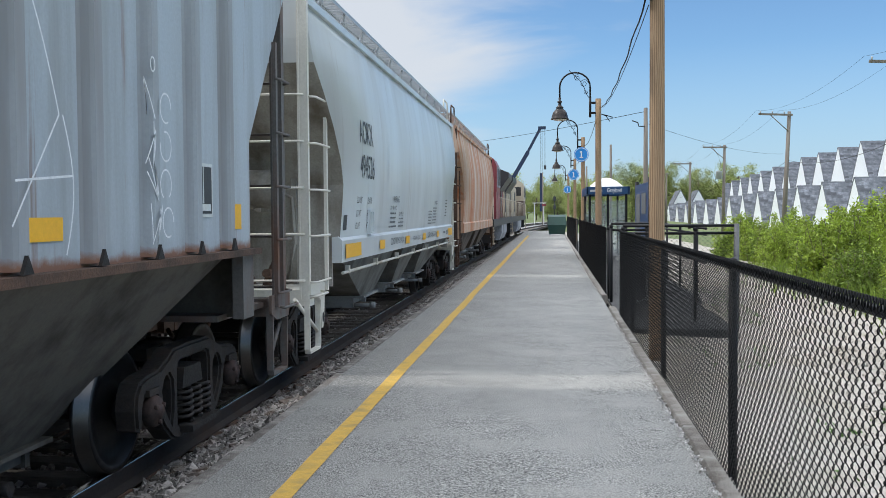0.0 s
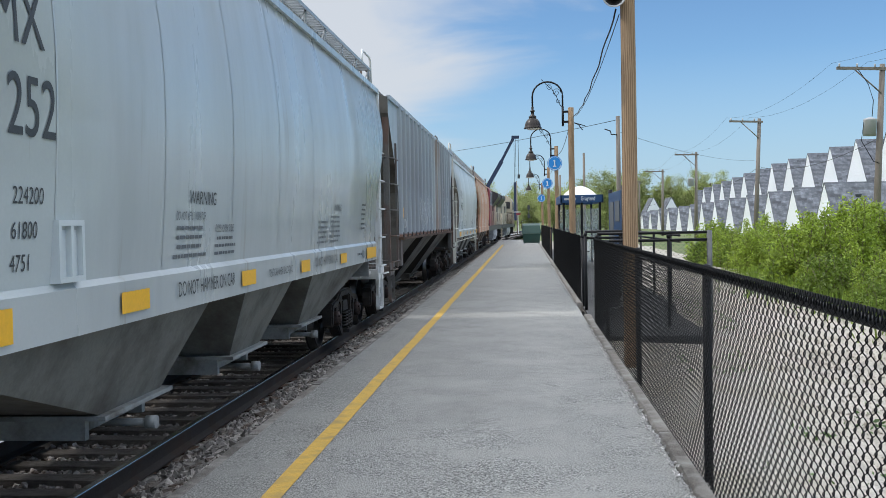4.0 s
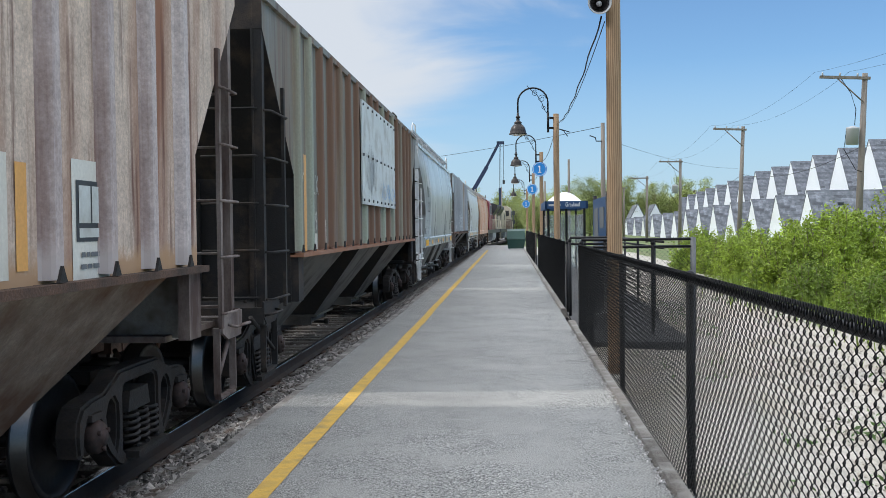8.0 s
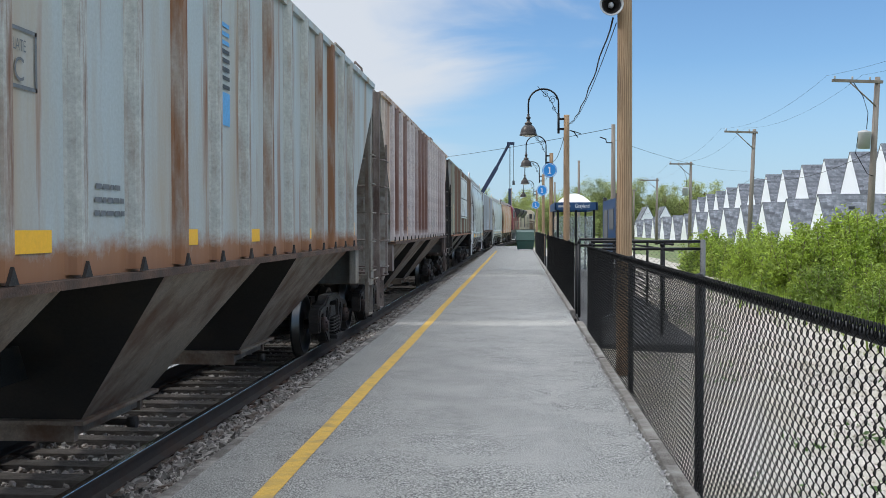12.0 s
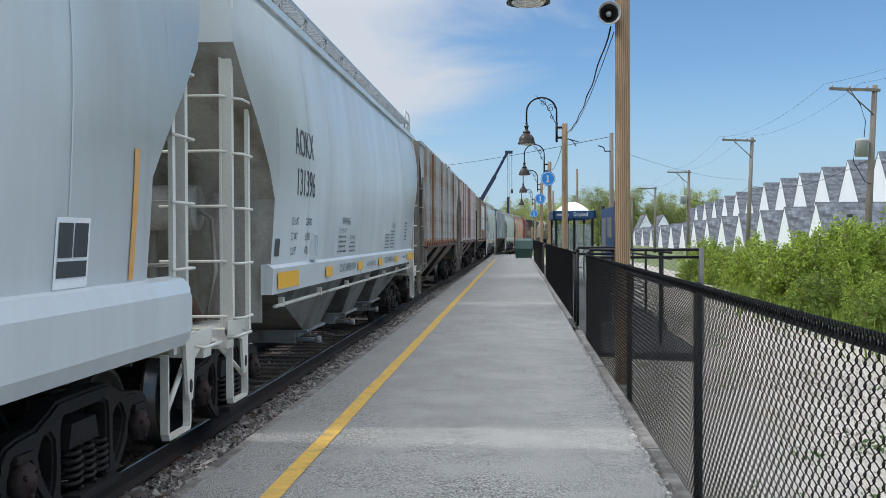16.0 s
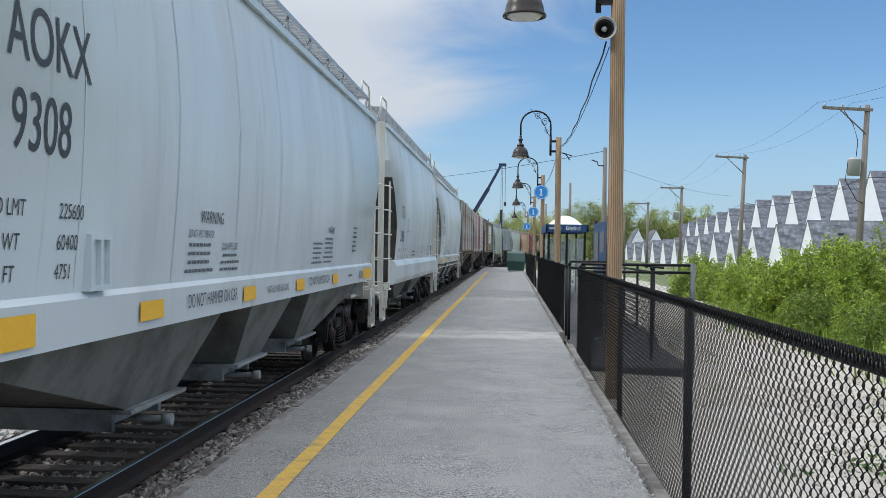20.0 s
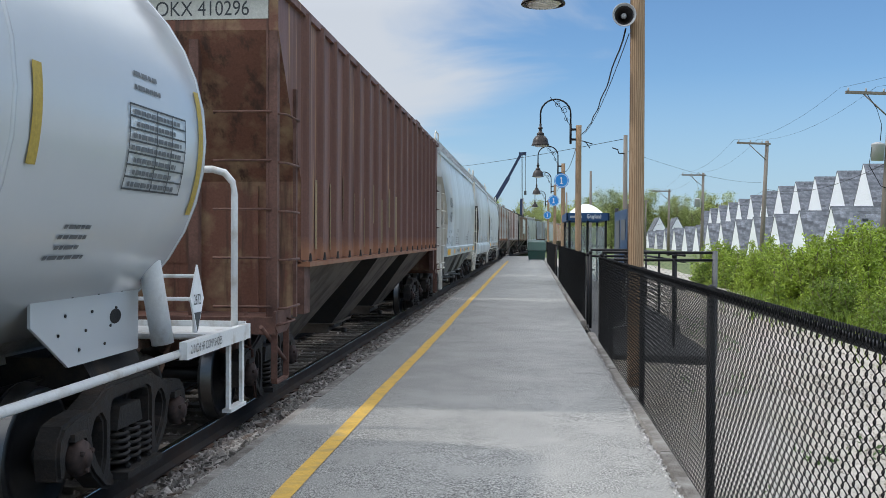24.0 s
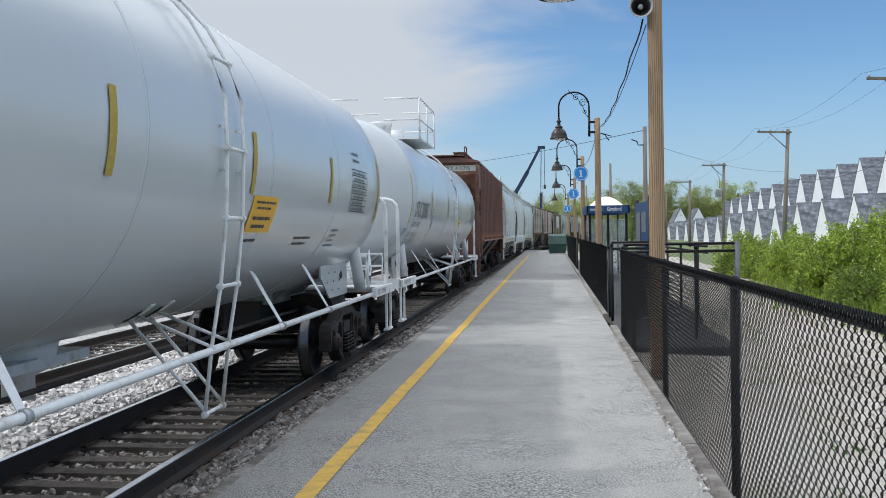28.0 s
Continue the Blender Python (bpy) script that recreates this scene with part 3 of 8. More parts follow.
def bars(parent, y0, z0, w, h, lines, material, surf, seed=1, name="small_print"):
    """Small print that cannot be read: plain bars."""
    rnd = random.Random(seed)
    bm = bmesh.new()
    pitch = h / lines
    for i in range(lines):
        z = z0 + h - (i + 0.5) * pitch
        ww = w * rnd.uniform(0.75, 1.0)
        y = y0 + (w - ww) / 2
        while y < y0 + ww - 0.02:
            d = rnd.uniform(0.03, 0.11)
            e = min(y + d, y0 + ww)
            t = min(pitch * 0.2, 0.016)
            face(bm, [(surf(z - t) + 0.005, y, z - t), (surf(z - t) + 0.005, e, z - t), (surf(z + t) + 0.005, e, z + t), (surf(z + t) + 0.005, y, z + t)])
            y = e + 0.016
    return tagged(part(name, bm, material, parent), kind="stuff")


def decal(parent, name, y0, y1, z0, z1, material, surf, thick=0.006, rows=1, label=""):
    bm = bmesh.new()
    outer, inner = [], []
    for i in range(rows + 1):
        z = z0 + (z1 - z0) * i / rows
        outer.append([(surf(z) + thick, y0, z), (surf(z) + thick, y1, z)])
    loft(bm, outer, caps=False, closed=False)
    return part(name, bm, material, parent, label)


# ---- the line: straight, then a long bend to the right ----
TRACK_X, RAIL_Z = -4.0, -0.20
BEND_AT, BEND_R = 62.0, 980.0


def line_at(s, off=0.0):
    """Place and heading (degrees) on the line, s metres ahead of the camera."""
    if s <= BEND_AT:
        return TRACK_X + off, s, 0.0
    a = (s - BEND_AT) / BEND_R
    r = BEND_R - off
    return TRACK_X + BEND_R - r * math.cos(a), BEND_AT + r * math.sin(a), -math.degrees(a)


# ---- ground ----
bm = bmesh.new()
for i in range(14):
    for j in range(18):
        x0, x1 = -420 + 60 * i, -360 + 60 * i
        y0, y1 = -200 + 80 * j, -120 + 80 * j
        face(bm, [(x0, y0, -0.62), (x1, y0, -0.62), (x1, y1, -0.62), (x0, y1, -0.62)])
face(bm, [(-3000, -3000, -0.66), (3000, -3000, -0.66), (3000, 3000, -0.66), (-3000, 3000, -0.66)])
tagged(part("ground", bm, M["grass"]), "flat ground of grass and bare soil", "ground", kind="structure")

# platform slab of asphalt with a timber edge on both sides
PL, PR, P_END = -2.195, 0.995, 92.0
bm = bmesh.new()
ys = np.r_[np.arange(-12, 30, 0.75), np.arange(30, P_END + 1, 3.0)]
xs = np.linspace(PL, PR, 9)
vs = [[bm.verts.new((x, y, 0.006 * math.sin(y * 0.37 + x) + 0.004 * noise.noise((x * 1.7, y * 0.9, 0)))) for x in xs] for y in ys]
for a, b in zip(vs, vs[1:]):
    for i in range(len(xs) - 1):
        bm.faces.new((a[i], a[i + 1], b[i + 1], b[i])).smooth = True
bbox(bm, (PL, -12, -0.6), (PR, ys[-1], -0.012))
platform = tagged(part("platform", bm, M["asphalt"]), "worn grey asphalt station platform", "platform", kind="structure")

bm = bmesh.new()
vs = []
for i in range(160):
    y = -8 + i * 0.5
    x = -1.605 + 0.012 * noise.noise((0.3, y * 0.8, 2))
    hw = 0.068 + 0.006 * noise.noise((1.3, y * 3.1, 5))
    z = lambda xx: 0.006 * math.sin(y * 0.37 + xx) + 0.004 * noise.noise((xx * 1.7, y * 0.9, 0)) + 0.008
    vs.append([(x - hw, y, z(x - hw)), (x + hw, y, z(x + hw))])
loft(bm, vs, caps=False, closed=False)
tagged(part("safety_line", bm, M["yellow_paint"]), "worn yellow safety line painted on the platform", "line", kind="structure")

platform_edge = thing("platform_edge", "weathered timber edge of the platform along the track", "edge", kind="structure")
kerb = thing("kerb", "weathered timber kerb under the fence", "kerb", kind="structure")
bm = bmesh.new()
box(bm, (0, 0, 0), (0.085, 2.42, 0.26))
bmesh.ops.bevel(bm, geom=bm.edges[:], offset=0.008, segments=1)
edge_mesh = mesh_of("timber", bm, M["edge_timber"])


def worn_timber(seed):
    """A sawn timber whose upper edges have rotted and split unevenly."""
    bm = bmesh.new()
    rows = []
    for k in range(31):
        y = -1.21 + 2.42 * k / 30
        a, b = noise.noise((y * 5, seed, 0)), noise.noise((y * 11, seed, 7))
        top = 0.085 + 0.008 * a - (0.02 if b > 0.36 else 0.0)
        l, r = -0.062 - 0.008 * b, 0.068 + 0.006 * a
        rows.append([(l, y, -0.10), (r, y, -0.10), (r, y, top - 0.02), (r - 0.012, y, top), (l + 0.018 + 0.012 * max(0, a), y, top), (l, y, top - 0.025 - 0.02 * max(0, b))])
    loft(bm, rows)
    return mesh_of("timber", bm, M["kerb_timber"])


kerb_meshes = [worn_timber(q) for q in (3, 8, 14)]
for i in range(42):
    y = -8 + 2.44 * i
    part("timber", edge_mesh, None, platform_edge, at=pose(PL - 0.045 + random.uniform(-0.006, 0.006), y, -0.125 + random.uniform(-0.006, 0.004), 0, 0, random.uniform(-0.15, 0.15)))
    if not (16.8 < y < 19.6):
        part("timber", kerb_meshes[i % 3], None, kerb, at=pose(PR + 0.07 + random.uniform(-0.006, 0.006), y, -0.055 + random.uniform(-0.008, 0.006), 0, 0, random.uniform(-0.2, 0.2)))


def strip(bm, x0, x1, z0, z1, s0, s1, step, wob=0.0):
    rows = []
    s = s0
    while s <= s1 + 1e-6:
        x, y, h = line_at(s, 0)
        c, sn = math.cos(radians(h)), math.sin(radians(h))
        n = 9
        r = []
        for i in range(n):
            q = x0 + (x1 - x0) * i / (n - 1)
            z = z0 + (z1 - z0) * i / (n - 1) + wob * noise.noise((q * 2.3, s * 1.9, 0.5))
            r.append((x + q * c, y + q * sn, z))
        rows.append(r)
        s += step
    loft(bm, rows, caps=False, closed=False, smooth=True)


# ballast bed: one sheet from the platform edge over both tracks to the far side
bm = bmesh.new()
strip(bm, -1.5, 0.86, RAIL_Z - 0.30, RAIL_Z - 0.27, -12, 300, 0.6, 0.02)
strip(bm, 0.86, 1.9, RAIL_Z - 0.26, RAIL_Z + 0.09, -12, 300, 0.6, 0.03)
tagged(part("ballast_bed", bm, M["ballast"]), "grey crushed stone ballast under the near track", "ballast", kind="structure")
bm = bmesh.new()
strip(bm, -12.0, -6.6, RAIL_Z - 0.40, RAIL_Z - 0.27, -12, 300, 1.2, 0.06)
strip(bm, -6.6, -1.45, RAIL_Z - 0.29, RAIL_Z - 0.255, -12, 300, 0.6, 0.03)
tagged(part("ballast_bed", bm, M["ballast_pale"]), "clean pale stone ballast under the second track", "ballast", kind="structure")


def stones(name, label, areas, material, seed, size=(0.022, 0.05)):
    """Loose stones, each an uneven eight-sided lump, joined into one mesh."""
    rg = np.random.default_rng(seed)
    base = np.array([(1, 0, 0), (-1, 0, 0), (0, 1, 0), (0, -1, 0), (0, 0, 1), (0, 0, -1)], float)
    tri = np.array([(0, 2, 4), (2, 1, 4), (1, 3, 4), (3, 0, 4), (2, 0, 5), (1, 2, 5), (3, 1, 5), (0, 3, 5)])
    V, F, k = [], [], 0
    for x0, x1, y0, y1, z, count in areas:
        p = np.c_[rg.uniform(x0, x1, count), rg.uniform(y0, y1, count), np.full(count, z) + rg.uniform(-0.02, 0.025, count)]
        sz = rg.uniform(size[0], size[1], (count, 1, 1)) * rg.uniform(0.6, 1.25, (count, 6, 1))
        R = np.linalg.qr(rg.normal(0, 1, (count, 3, 3)))[0]
        R[:, 2, :] *= 0.8
        pts = np.einsum("nij,nkj->nki", R, base[None] * sz + rg.normal(0, 0.007, (count, 6, 3))) + p[:, None]
        V.append(pts.reshape(-1, 3))
        F.append((tri[None] + (k + 6 * np.arange(count))[:, None, None]).reshape(-1, 3))
        k += 6 * count
    me = bpy.data.meshes.new(name)
    me.from_pydata(np.concatenate(V).tolist(), [], np.concatenate(F).tolist())
    me.materials.append(material)
    return tagged(part(name, me, None), label, "ballast", kind="stuff")


stones("ballast_stones", "loose grey and rust-stained crushed stones beside the rail", [
    *[(-3.15 + 0.16 * i, -2.99 + 0.16 * i, y0, y1, RAIL_Z - 0.22 + 0.05 * i, n) for i in range(6) for y0, y1, n in ((3.0, 10, 1000), (10, 20, 1150), (20, 42, 1300))]], M["stone_rusty"], 11, (0.03, 0.072))
stones("pale_ballast_stones", "loose clean pale stones round the second track", [(-7.0, -5.4, 5, 36, RAIL_Z - 0.23, 12000), (-9.6, -7.0, 8, 36, RAIL_Z - 0.27, 11000)], M["stone_pale"], 13, (0.03, 0.068))
stones("crib_ballast", "crushed stones between the ties", [(-4.70, -3.30, -2 + 0.5 * i + 0.14, -2 + 0.5 * i + 0.36, RAIL_Z - 0.245, 170) for i in range(11, 70)], M["stone"], 12, (0.018, 0.042))


def rails(name, label, off, z):
    prof = [(-0.075, -0.175), (0.075, -0.175), (0.075, -0.16), (0.012, -0.135), (0.010, -0.045), (0.036, -0.035), (0.036, -0.004), (-0.036, -0.004), (-0.036, -0.035), (-0.010, -0.045), (-0.012, -0.135), (-0.075, -0.16)]
    track = thing(name, label, "railway track", kind="structure")
    for side in (-0.755, 0.755):
        b1, b2 = bmesh.new(), bmesh.new()
        r1, r2 = [], []
        for s in [-14 + 4 * i for i in range(20)] + [62 + 6 * i for i in range(1, 42)]:
            x, y, h = line_at(s, off + side)
            c, sn = math.cos(radians(h)), math.sin(radians(h))
            r1.append([(x + p * c, y + p * sn, z + q) for p, q in prof])
            r2.append([(x + p * c, y + p * sn, z + q) for p, q in ((-0.034, -0.006), (0.034, -0.006), (0.031, 0.0), (-0.031, 0.0))])
        loft(b1, r1)
        loft(b2, r2)
        rl = part("rail", b1, M["rail_side"], track)
        part("rail_head", b2, M["rail_head"], rl, "bright worn running surface")
    return track


track_near = rails("track_near", "rusty steel rails of the near track, bright on top", 0.0, RAIL_Z)
track_far = rails("track_far", "rusty steel rails of the second track", -4.1, RAIL_Z - 0.02)
bm = bmesh.new()
box(bm, (0, 0, 0), (2.6, 0.205, 0.17))
bmesh.ops.bevel(bm, geom=bm.edges[:], offset=0.012, segments=1)
tie_mesh = mesh_of("tie", bm, M["tie"])
bm = bmesh.new()
box(bm, (0, 0, 0), (0.19, 0.28, 0.02))
plate_mesh = mesh_of("tie_plate", bm, M["rust_steel"])
for i in range(150):
    s = -2 + i * 0.50
    x, y, h = line_at(s)
    t = part("tie", tie_mesh, None, track_near, at=pose(x + random.uniform(-0.04, 0.04), y + random.uniform(-0.03, 0.03), RAIL_Z - 0.275 + random.uniform(-0.012, 0.012), 0, random.uniform(-0.4, 0.4), h + random.uniform(-1.2, 1.2)))
    if i < 60:
        for sx in (-0.755, 0.755):
            part("tie_plate", plate_mesh, None, t, at=pose(sx, 0, 0.09))
for i in range(60):
    s = 2 + i * 0.52
    x, y, h = line_at(s, -4.1)
    part("tie", tie_mesh, None, track_far, at=pose(x, y, RAIL_Z - 0.295, 0, 0, h + random.uniform(-1, 1)))

# gravel yard beside the platform
bm = bmesh.new()
vs = []
for j in range(80):
    y = -10 + j * 1.25
    vs.append([(PR + 0.13 + (8.2 - PR) * i / 11 + (0.4 * noise.noise((j * 0.3, 1.0, 0)) if i == 11 else 0), y, -0.10 - 0.10 * min(1, i / 3) + 0.03 * noise.noise((i * 0.8, y * 0.5, 4))) for i in range(12)])
loft(bm, vs, caps=False, closed=False, smooth=True)
tagged(part("gravel_yard", bm, M["gravel"]), "pale gravel yard with weeds beside the platform", "gravel", kind="structure")


# ---- rolling stock: shared pieces ----
def make_wheel_mesh():
    bm = bmesh.new()
    prof = [(0.10, 0.66), (0.17, 0.66), (0.22, 0.705), (0.38, 0.70), (0.415, 0.685), (0.487, 0.685), (0.487, 0.712), (0.458, 0.725), (0.455, 0.81), (0.40, 0.815), (0.385, 0.775), (0.22, 0.755), (0.15, 0.80), (0.10, 0.80)]
    spin(bm, prof, 28, "x")
    bm.faces.ensure_lookup_table()
    me = mesh_of("wheel", bm, [M["wheel_steel"], M["tread"]])
    for p in me.polygons:
        r = math.hypot(p.center.y, p.center.z)
        if 0.452 < r and p.center.x > 0.70:
            p.material_index = 1
    return me


def make_side_frame():
    """Cast side frame: one plate with arched top chord, two pear-shaped openings and the bolster window, with a rounded rim."""
    half_out = [(0.0, 0.86), (0.40, 0.855), (0.52, 0.80), (0.70, 0.735), (0.92, 0.72), (1.06, 0.69), (1.13, 0.61), (1.15, 0.50), (1.13, 0.36), (1.05, 0.33), (1.03, 0.50), (0.99, 0.585),
                (0.79, 0.585), (0.745, 0.50), (0.72, 0.38), (0.62, 0.27), (0.46, 0.15), (0.36, 0.12), (0.0, 0.12)]
    outer = [(y, z) for y, z in half_out] + [(-y, z) for y, z in reversed(half_out[1:-1])]
    pear = [(0.62, 0.635), (0.66, 0.56), (0.63, 0.46), (0.56, 0.36), (0.495, 0.29), (0.465, 0.36), (0.455, 0.50), (0.465, 0.61), (0.52, 0.665), (0.58, 0.665)]
    window = [(0.34, 0.72), (0.36, 0.66), (0.36, 0.26), (0.32, 0.23), (-0.32, 0.23), (-0.36, 0.26), (-0.36, 0.66), (-0.34, 0.72), (-0.28, 0.745), (0.28, 0.745)]
    bm = bmesh.new()
    for loop in (outer, pear, [(-y, z) for y, z in pear], window):
        v = [bm.verts.new((1.075, y, z)) for y, z in loop]
        for i in range(len(v)):
            bm.edges.new((v[i], v[(i + 1) % len(v)]))
    bmesh.ops.triangle_fill(bm, use_beauty=True, use_dissolve=False, edges=bm.edges[:])
    ext = bmesh.ops.extrude_face_region(bm, geom=bm.faces[:])
    for v in (q for q in ext["geom"] if isinstance(q, bmesh.types.BMVert)):
        v.co.x -= 0.16
    bmesh.ops.recalc_face_normals(bm, faces=bm.faces)
    sharp = [e for e in bm.edges if len(e.link_faces) == 2 and e.calc_face_angle(0) > 1.2 and e.verts[0].co.x > 1.0 and e.verts[1].co.x > 1.0]
    bmesh.ops.bevel(bm, geom=sharp, offset=0.022, segments=2, affect="EDGES")
    for s in (-1, 1):
        spin(bm, [(0.0, 0.90), (0.125, 0.90), (0.135, 0.93), (0.135, 1.02), (0.12, 1.05), (0.0, 1.05)], 18, "x", (0, s * 0.89, 0.457))
        box(bm, (1.0, s * 0.89, 0.60), (0.21, 0.19, 0.05))
    box(bm, (1.05, 0, 0.205), (0.26, 0.66, 0.05))
    return mesh_of("side_frame", bm, M["truck_steel"])


def make_spring():
    """A nest of coil springs under the bolster end, each one wire wound round."""
    bm = bmesh.new()
    for dy in (-0.20, 0.0, 0.20):
        pts = []
        for k in range(61):
            a = 2 * math.pi * k / 12
            pts.append((1.055 + 0.070 * math.cos(a), dy + 0.070 * math.sin(a), 0.245 + 0.245 * k / 60))
        tube(bm, pts, 0.0165, 5)
    return mesh_of("spring", bm, M["truck_steel"])


def make_cap():
    bm = bmesh.new()
    spin(bm, [(0.0, 1.02), (0.115, 1.02), (0.12, 1.10), (0.105, 1.13), (0.06, 1.135), (0.055, 1.155), (0.0, 1.16)], 16, "x", (0, 0, 0))
    for k in range(3):
        a = 2.1 * k + 0.5
        rod(bm, (1.12, 0.078 * math.cos(a), 0.078 * math.sin(a)), (1.155, 0.078 * math.cos(a), 0.078 * math.sin(a)), 0.018, 6)
    return mesh_of("bearing_cap", bm, M["cap_rust"])


# dark plate added in place of the shaded open notch at each rib's foot
bm = bmesh.new()
prism(bm, [(-0.050, 0.025), (0.050, 0.025), (0.0, 0.115)], 0.070, 0.092, "x")
NOTCH_PLATE = mesh_of("gusset", bm, M["under_black"])
WHEEL, SIDE_FRAME, SPRING, CAP = make_wheel_mesh(), make_side_frame(), make_spring(), make_cap()
bm = bmesh.new()
rod(bm, (-1.02, 0, 0), (1.02, 0, 0), 0.075, 12)
AXLE = mesh_of("wheelset", bm, M["wheel_steel"])
bm = bmesh.new()
box(bm, (0, 0, 0.585), (2.12, 0.46, 0.16), top=(1.0, 0.8))
box(bm, (0, 0, 0.80), (0.7, 0.4, 0.16))
for s in (-1, 1):
    box(bm, (s * 0.62, 0, 0.76), (0.24, 0.34, 0.10))
for s in (-1, 1):
    box(bm, (0, s * 0.42, 0.36), (1.5, 0.08, 0.12))
    for q in (-1, 1):
        box(bm, (q * 0.74, s * 0.425, 0.44), (0.09, 0.07, 0.30))
BOLSTER = mesh_of("truck", bm, M["truck_steel"])
TURN = Matrix.Rotation(math.pi, 4, "Z")
ROLLING = []  # every wheelset with its radius, to be turned


def running_gear(car, half, centre):
    for s in (-1, 1):
        t = part("truck", BOLSTER, None, car, at=pose(0, s * centre, 0))
        for m in (Matrix.Identity(4), TURN):
            part("side_frame", SIDE_FRAME, None, t, at=m)
            part("spring", SPRING, None, t, at=m)
            for q in (-0.89, 0.89):
                part("bearing_cap", CAP, None, t, at=m @ pose(0, q, 0.457))
        for q in (-0.89, 0.89):
            ws = part("wheelset", AXLE, None, car, at=pose(0, s * centre + q, 0.457))
            part("wheel", WHEEL, None, ws)
            part("wheel", WHEEL, None, ws, at=TURN)
            ROLLING.append((ws, s * centre + q))


def coupler(car, half):
    for s in (-1, 1):
        bm = bmesh.new()
        box(bm, (0, s * (half - 0.55), 0.86), (0.22, 0.62, 0.20))
        box(bm, (0.03, s * (half - 0.14), 0.86), (0.30, 0.26, 0.28))
        box(bm, (-0.10 * s, s * (half - 0.03), 0.86), (0.14, 0.16, 0.24))
        rod(bm, (0.0, s * (half - 0.16), 0.98), (1.25, s * (half - 0.42), 0.95), 0.014, 6)
        tube(bm, [(0.35, s * (half - 0.6), 0.80), (0.37, s * (half - 0.3), 0.55), (0.33, s * (half - 0.05), 0.42), (0.25, s * half, 0.45)], 0.025, 6)
        part("coupler", bm, M["rust_steel"], car)


RUNG_Z = [1.18 + 0.485 * k for k in range(6)]


def end_irons(car, half, yb, top, colour, post=(0.55, 0.55), post_w=0.09, gap=(0.46, 0.46), plain=True):
    """Corner posts, ladders and stirrups at both ends, on both sides."""
    for s in (-1, 1):
        yp = half - (post[0] if s < 0 else post[1])
        for x in (-1, 1):
            bm = bmesh.new()
            bbox(bm, (x * 1.40, s * yp - post_w / 2, 1.0), (x * 1.49, s * yp + post_w / 2, top))
            bbox(bm, (x * 1.38, s * yp - post_w / 2 - 0.01, 1.0), (x * 1.40, s * yp + post_w / 2 + 0.01, top))
            part("corner_post", bm, colour, car)
            ys = s * (yp - (gap[0] if s < 0 else gap[1]))
            bm = bmesh.new()
            bbox(bm, (x * 1.50, ys - 0.03, 1.05), (x * 1.535, ys + 0.03, 3.45))
            part("ladder_stile", bm, colour, car)
            for z in RUNG_Z:
                if z > top - 0.1:
                    continue
                bm = bmesh.new()
                if z < 3.45:
                    tube(bm, [(x * 1.49, s * (yp + 0.02), z), (x * 1.56, s * (yp - 0.04), z), (x * 1.56, ys, z), (x * 1.53, ys - s * 0.04, z)], 0.013, 5)
                if z < 3.6:
                    tube(bm, [(x * 1.44, s * (yp + 0.03), z + 0.02), (x * 1.38, s * (yp + 0.08), z + 0.02), (x * 0.85, s * (yp + 0.08), z + 0.02), (x * 0.83, s * (yp - 0.02), z + 0.02)], 0.013, 5)
                part("rung", bm, colour, car) if bm.verts else bm.free()
            bm = bmesh.new()
            ya, yc = s * (yp + 0.05), s * (yp - 0.43)
            loop = [(ya, 1.05), (ya, 0.48), (ya - s * 0.02, 0.44), (yc + s * 0.02, 0.44), (yc, 0.48), (yc, 1.05)]
            secs = []
            for i, (p, z) in enumerate(loop):
                (pa, za), (pb, zb_) = loop[max(0, i - 1)], loop[min(len(loop) - 1, i + 1)]
                d = Vector((0, pb - pa, zb_ - za)).normalized()
                n, v, c = Vector((0, -d.z, d.y)) * 0.012, Vector((0.030, 0, 0)), Vector((x * 1.465, p, z))
                secs.append([c - n - v, c + n - v, c + n + v, c - n + v])
            loft(bm, secs)
            part("stirrup_step", bm, colour, car)
            bm = bmesh.new()
            yo = s * (half - 0.42)
            if plain:
                prism(bm, [(yo, 1.16), (yo - s * 0.62, 1.16), (yo - s * 0.62, 1.0), (yo - s * 0.45, 0.93), (yo - s * 0.10, 0.93), (yo, 1.0)], x * 1.475, x * 1.50, "x")
            else:
                prism(bm, [(yo, 1.17), (yo - s * 0.66, 1.14), (yo - s * 0.64, 0.98), (yo - s * 0.60, 0.70), (yo - s * 0.55, 0.64), (yo - s * 0.49, 0.66), (yo - s * 0.44, 0.96), (yo - s * 0.30, 1.02), (yo, 1.05)], x * 1.475, x * 1.50, "x")
            plate = part("sill_plate", bm, colour, car)
            if not plain:
                bm = bmesh.new()
                loft(bm, [[(x * 1.502, yo - s * 0.545 + 0.032 * math.cos(a), 0.76 + 0.055 * math.sin(a)) for a in [2 * math.pi * q / 12 for q in range(12)]],
                          [(x * 1.506, yo - s * 0.545 + 0.030 * math.cos(a), 0.76 + 0.052 * math.sin(a)) for a in [2 * math.pi * q / 12 for q in range(12)]]])
                part("pull_hole", bm, M["under_black"], plate)
            bm = bmesh.new()
            rod(bm, (x * 1.46, s * (yp - 0.40), 0.62), (x * 1.40, s * (yp + 0.30), 1.02), 0.022, 5)
            part("step_brace", bm, colour, car)
            bm = bmesh.new()
            tube(bm, [(x * 1.49, yo - s * 0.02, 1.02), (x * 1.58, yo - s * 0.02, 1.04), (x * 1.58, yo - s * 0.45, 1.04), (x * 1.49, yo - s * 0.45, 1.06)], 0.014, 5)
            part("grab_iron", bm, colour, car)
        bm = bmesh.new()
